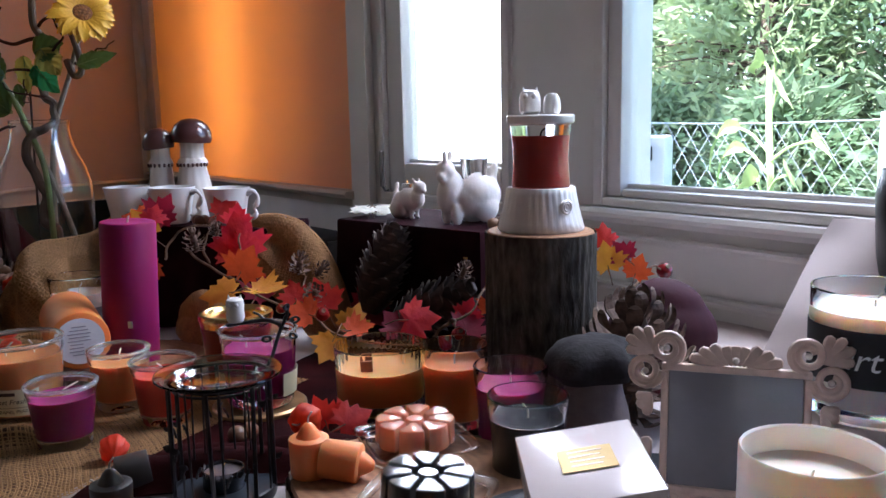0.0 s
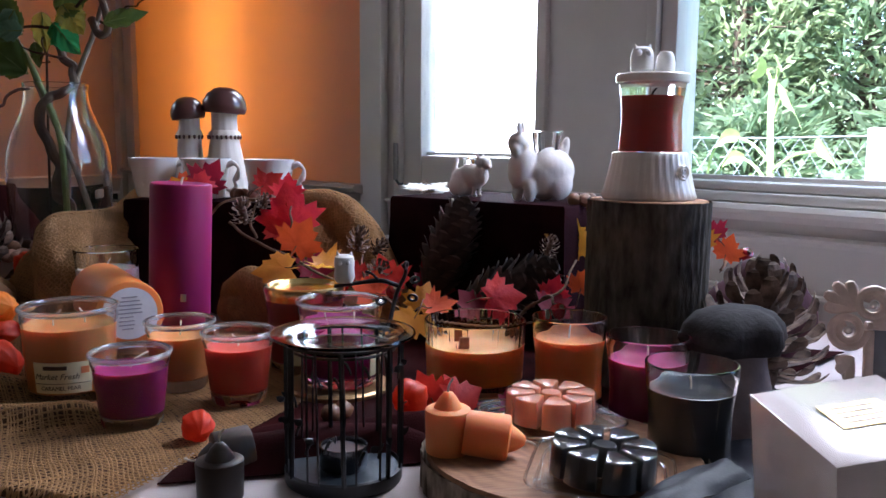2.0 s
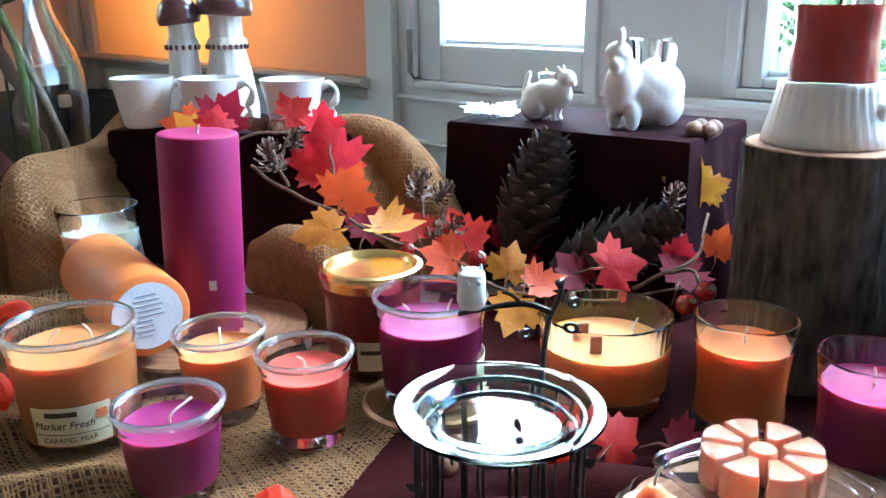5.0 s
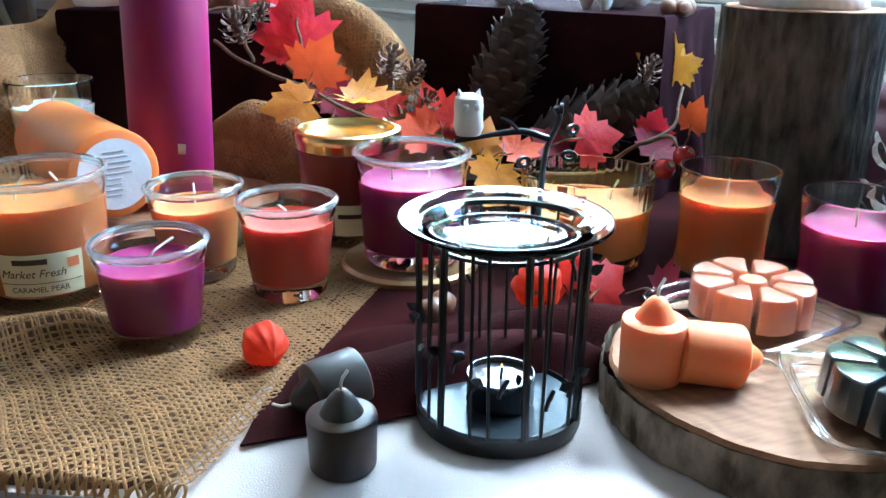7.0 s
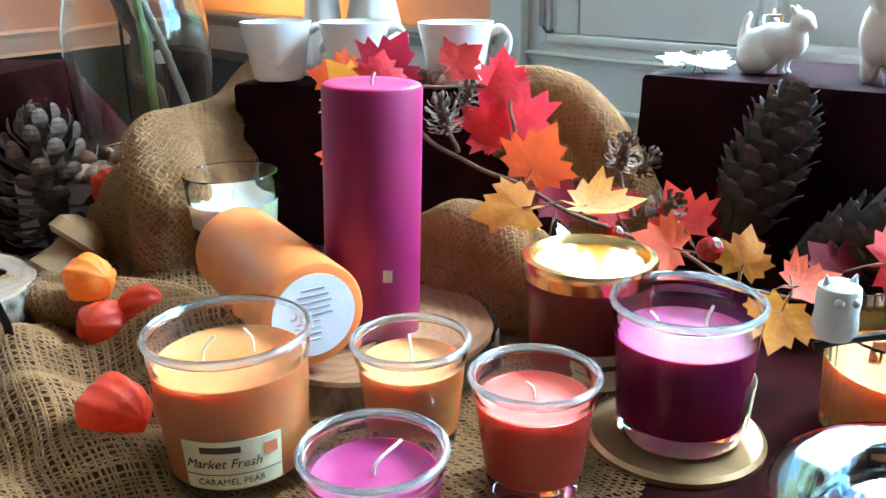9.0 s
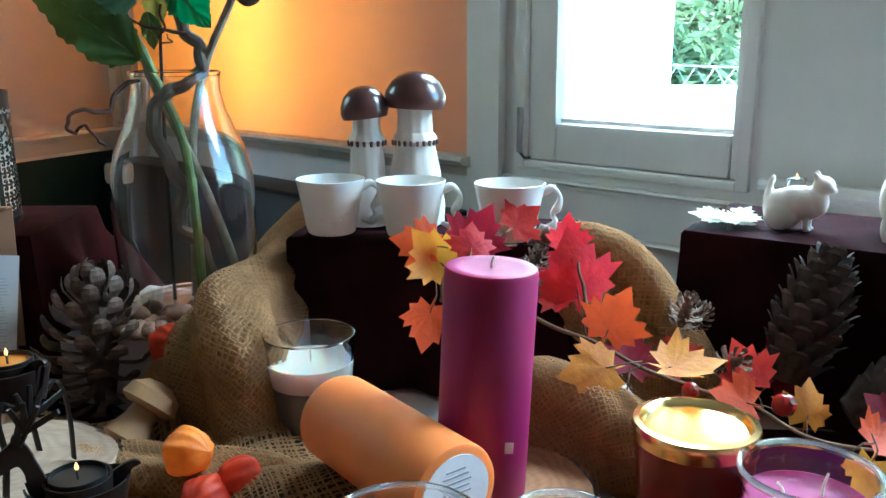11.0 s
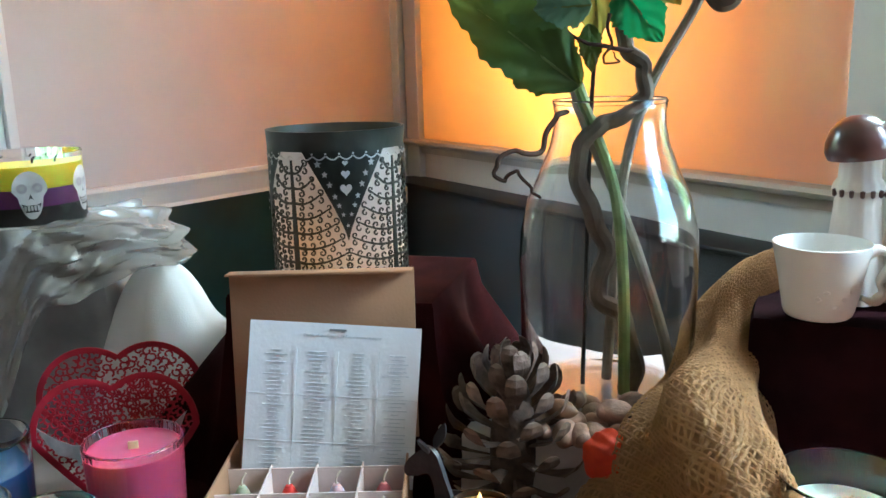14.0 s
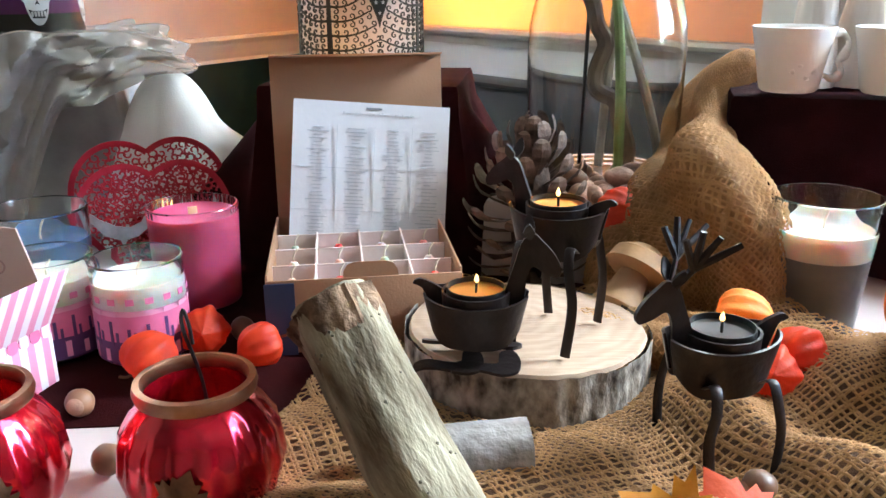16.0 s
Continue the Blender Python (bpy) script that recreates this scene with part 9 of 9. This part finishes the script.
for ring, (n, r, tl) in enumerate(((3, 0.006, 8), (4, 0.011, 20), (5, 0.016, 36), (6, 0.021, 55))):
    for k in range(n):
        fn = lambda u, v: (0.016 * (v - 0.5) * math.sin(math.pi * min(1, 0.15 + u * 0.8)), -r * 0.5 - 0.010 * u * u, 0.022 * u - 0.006 * u * u)
        part("petal", sheet(fn, 6, 6, 0.0006), ROSEM, rose, angle=80, at=pose(0, 0, 0, 0, 0, k * 360 / n + ring * 30) @ pose(0, 0, 0, tl * 0.6, 0, 0))
part("stem", tube([(0, 0, 0.004), (0.004, 0.0, -0.03), (0.01, -0.004, -0.0495)], 0.0025, 8), GREENSTEM, rose)

# ---- outside ----
OUT = -INWARD


def wpt(s, d, z):
    """A point by its distance along the window wall, outwards from it, and height."""
    p = ORIGIN + ALONG * s + OUT * d
    return Vector((p.x, p.y, z))


GRASS = mat("lawn", (0.06, 0.11, 0.03), 0.9, var=0.4, scale=3, bump=0.5, bscale=60)
bm = bmesh.new()
bmesh.ops.create_grid(bm, x_segments=2, y_segments=2, size=400)
structure(part("ground", bm, GRASS, at=pose(0, 0, FLOOR_Z - 0.16)), "green lawn outside the house", "ground")
GZ = FLOOR_Z - 0.16
CONIFER = mat("conifer_foliage", (0.15, 0.22, 0.11), 0.6, var=0.5, scale=3, bump=0.2, col2=(0.33, 0.41, 0.21))
CONIFER2 = mat("dark_conifer_foliage", (0.09, 0.15, 0.075), 0.6, var=0.5, scale=3)
for leafy, share in ((CONIFER, (0.50, 0.58, 0.32, 1)), (CONIFER2, (0.34, 0.42, 0.25, 1))):
    nt = leafy.node_tree
    thru, half = nt.nodes.new("ShaderNodeBsdfTranslucent"), nt.nodes.new("ShaderNodeMixShader")
    thru.inputs[0].default_value, half.inputs[0].default_value = share, 0.45
    nt.links.new(nt.nodes["Principled BSDF"].outputs[0], half.inputs[1])
    nt.links.new(thru.outputs[0], half.inputs[2])
    nt.links.new(half.outputs[0], nt.nodes["Material Output"].inputs[0])
BARKO = mat("tree_bark", (0.09, 0.06, 0.04), 0.9, var=0.4, scale=20, bump=0.8)


def conifer(s, d, h, r, n, material, seed, label):
    """A hedge conifer: trunk, drooping limbs, and sprays of small flat needles."""
    rg = np.random.default_rng(seed)
    t = thing("conifer", Matrix.Translation(wpt(s, d, GZ)), label, "tree", "conifer hedge")
    part("trunk", tube([(0, 0, 0), (0.02, 0, h * 0.5), (0, 0.02, h * 0.97)], [0.07, 0.05, 0.01], 8), BARKO, t)
    limbs = bmesh.new()
    for i in range(n // 40):
        z, a = h * (0.1 + 0.85 * rg.random()), rg.random() * 2 * math.pi
        reach = r * (1 - 0.75 * z / h)
        c_, s_ = math.cos(a) * reach, math.sin(a) * reach
        tube([(0, 0, z), (c_ * 0.6, s_ * 0.6, z + 0.05), (c_, s_, z + 0.02)], [0.014, 0.008, 0.003], 4, limbs)
    part("limb", limbs, BARKO, t)
    k = rg.random(n) ** 0.8
    a = rg.random(n) * 2 * math.pi
    reach = r * (1 - 0.75 * k) * (0.55 + 0.55 * rg.random(n)) * (0.6 + 0.45 * rg.random(n))
    out_ = np.stack([np.cos(a), np.sin(a), np.zeros(n)], 1)
    c = out_ * reach[:, None] + np.stack([np.zeros(n), np.zeros(n), h * (0.03 + 0.95 * k)], 1)
    c, out_ = np.repeat(c, 7, 0), np.repeat(out_, 7, 0)
    m_ = len(c)
    d_ = out_ * (0.4 + rg.random((m_, 1))) + rg.standard_normal((m_, 3)) * 0.55 + np.array([0, 0, 0.25])
    d_ /= np.linalg.norm(d_, axis=1, keepdims=True)
    side = np.cross(d_, rg.standard_normal((m_, 3)))
    side /= np.linalg.norm(side, axis=1, keepdims=True) + 1e-9
    L, w = 0.06 + 0.09 * rg.random((m_, 1)), 0.008 + 0.010 * rg.random((m_, 1))
    o = c + rg.standard_normal((m_, 3)) * 0.05
    v = np.stack([o - side * w * 0.4, o + d_ * L * 0.55 - side * w, o + d_ * L, o + d_ * L * 0.55 + side * w], 1).reshape(-1, 3)
    me = bpy.data.meshes.new("crown")
    me.vertices.add(len(v))
    me.vertices.foreach_set("co", v.ravel())
    me.loops.add(len(v))
    me.loops.foreach_set("vertex_index", np.arange(len(v)))
    me.polygons.add(m_)
    me.polygons.foreach_set("loop_start", np.arange(m_) * 4)
    me.update(calc_edges=True)
    part_mesh("crown", me, material, t, angle=0)
    return t


for i, s in enumerate((-4.6, -3.8, -3.05, -2.35, -1.65, -0.95, -0.3, 0.4, 1.1, 1.9, 2.8)):
    conifer(s, 3.8 + 0.3 * math.sin(i * 2.1), 4.0 + 0.7 * math.sin(i * 1.7), 0.95, 3000, CONIFER if i % 3 else CONIFER2, 20 + i, "tall clipped conifer in the garden hedge")
for i, s in enumerate((-3.2, -2.2, -1.3, -0.5, 0.4, 1.4)):
    conifer(s, 2.95, 1.35, 0.75, 1500, CONIFER2, 60 + i, "low dark conifer bush along the fence")

# Out of view: added to keep blue sky light out of window_3.
for i, s2 in enumerate((0.2, 1.0, 1.8, 2.6, 3.4, 4.2)):
    foot = CORNER + ALONG2 * s2 - INWARD2 * (2.6 + 0.2 * math.sin(2 * i)) - ORIGIN
    conifer(foot.dot(ALONG), foot.dot(OUT), 3.6 + 0.5 * math.sin(i * 1.9), 0.95, 1500, CONIFER, 90 + i, "unseen tall conifer beside the house, screening sky light from the side window")

# wire fence
WIRE = mat("galvanised_wire", (0.45, 0.47, 0.48), 0.4, 0.8)
POST = mat("concrete_post", (0.55, 0.55, 0.53), 0.85)
fence = thing("wire_fence", Matrix.Identity(4), "galvanised wire mesh fence on pale posts", "fence")
for k in range(6):
    p = wpt(-3.45 + 1.3 * k, 2.1, 0)
    part("post", box(p.x - 0.035, p.y - 0.035, GZ, p.x + 0.035, p.y + 0.035, 0.34, 0.005), POST, fence)
for z in (0.31, 0.0, -0.35, -0.75):
    pts = [wpt(-4.0 + 0.4 * k, 2.09, z - 0.012 * math.sin(math.pi * ((-0.55 + 0.4 * k) / 1.3 % 1))) for k in range(24)]
    part("line_wire", tube(pts, 0.0035, 5), WIRE, fence)
mesh_bits = []
for k in range(80):
    for sg in (-1, 1):
        a, b = wpt(-4.0 + 0.09 * k, 2.09, 0.30), wpt(-4.0 + 0.09 * k + sg * 0.7, 2.09, -0.75)
        mesh_bits.append(tube([a, b], 0.0014, 3))
tagged(part("wire_mesh", join_bm(mesh_bits), WIRE, fence, angle=0), kind="stuff")

# pale utility cabinet
cab = thing("utility_cabinet", Matrix.Translation((0.50, 2.52, 0)) @ pose(0, 0, 0, 0, 0, -20), "pale grey utility cabinet in the garden", "cabinet")
CABM = mat("pale_grey_enamel", (0.62, 0.64, 0.64), 0.4, var=0.06, scale=8)
part("body", box(-0.17, -0.12, GZ, 0.17, 0.12, 0.285, 0.01), CABM, cab)
part("door", box(-0.15, -0.13, GZ + 0.08, 0.10, -0.12, 0.26, 0.004), CABM, cab)
for z in (0.12, -0.1):
    part("hinge", box(0.115, -0.136, z + 0.1, 0.135, -0.12, z + 0.14, 0.003), BLACK, cab)

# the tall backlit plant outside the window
# Leaf and stem colour is paled to carry strong sunlight.
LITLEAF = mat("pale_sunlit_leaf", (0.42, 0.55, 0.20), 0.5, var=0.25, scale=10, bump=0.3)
plant = thing("garden_sunflower", Matrix.Translation(wpt(0.405, 1.31, GZ)) @ pose(0, 0, 0, 0, 0, math.degrees(math.atan2(ALONG.y, ALONG.x))), "tall garden sunflower with large drooping leaves, coloured pale for sunlight", "plant")
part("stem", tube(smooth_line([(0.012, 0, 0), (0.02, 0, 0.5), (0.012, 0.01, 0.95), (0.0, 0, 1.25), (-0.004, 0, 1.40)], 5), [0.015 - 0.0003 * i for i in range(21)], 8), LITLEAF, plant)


def hung_leaf(z, side, arm, fall, w, seed):
    """A leaf on a long arched stalk that hangs down from the stalk's end, its face towards the window."""
    tip = Vector((side * arm, 0.03 * math.sin(seed), z + 0.045))
    lf = part("leaf_stalk", tube(smooth_line([(0, 0, z - 0.03), (side * arm * 0.5, 0, z + 0.025), tip], 5), 0.005, 6), LITLEAF, plant)

    def fn(u, v):
        q = (v - 0.5) * 2
        half = 0.5 * w * math.sin(math.pi * min(1, 0.06 + 0.94 * u) ** 0.75) ** 0.8 * (1 + 0.08 * math.sin(19 * u + seed))
        x = tip.x + side * (0.55 * fall * u + 0.15 * half * abs(q))
        return (x - side * 0.75 * half * q * 0.55, tip.y - 0.25 * half * abs(q) - 0.03 * math.sin(3 * u), tip.z + 0.02 * math.sin(math.pi * u) - 0.75 * fall * u * u + half * q * 0.8)
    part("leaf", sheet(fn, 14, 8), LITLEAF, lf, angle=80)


for z, side, arm, fall, w, seed in ((1.17, -1, 0.12, 0.20, 0.07, 1), (1.10, -1, 0.10, 0.18, 0.06, 2), (1.13, 1, 0.15, 0.22, 0.09, 3), (1.29, 1, 0.04, 0.15, 0.11, 4), (1.39, 1, 0.03, 0.06, 0.07, 5), (1.38, -1, 0.02, 0.05, 0.08, 6), (1.02, 1, 0.06, 0.12, 0.12, 7), (1.00, -1, 0.05, 0.12, 0.11, 8), (0.85, 1, 0.12, 0.2, 0.1, 9), (0.8, -1, 0.12, 0.2, 0.1, 10), (0.6, 1, 0.14, 0.2, 0.1, 11)):
    hung_leaf(z, side, arm, fall, w, seed)

# Emissive board: the burnt-out brightness beyond window_1 is its own glow.
GLOWBOARD = bpy.data.materials.new("glowing_white_board")
GLOWBOARD.use_nodes = True
hb = GLOWBOARD.node_tree.nodes["Principled BSDF"]
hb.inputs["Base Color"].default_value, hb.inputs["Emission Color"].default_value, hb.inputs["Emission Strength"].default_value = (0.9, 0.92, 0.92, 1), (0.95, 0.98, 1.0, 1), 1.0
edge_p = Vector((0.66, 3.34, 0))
structure(part("backdrop", box(-4, -0.02, GZ, 0, 0.02, 4), GLOWBOARD, at=Matrix.Translation(edge_p) @ pose(0, 0, 0, 0, 0, math.degrees(math.atan2(0.25, 1.0)) * -1)), "glowing white board standing in for the overexposed distance outside the narrow window", "backdrop")
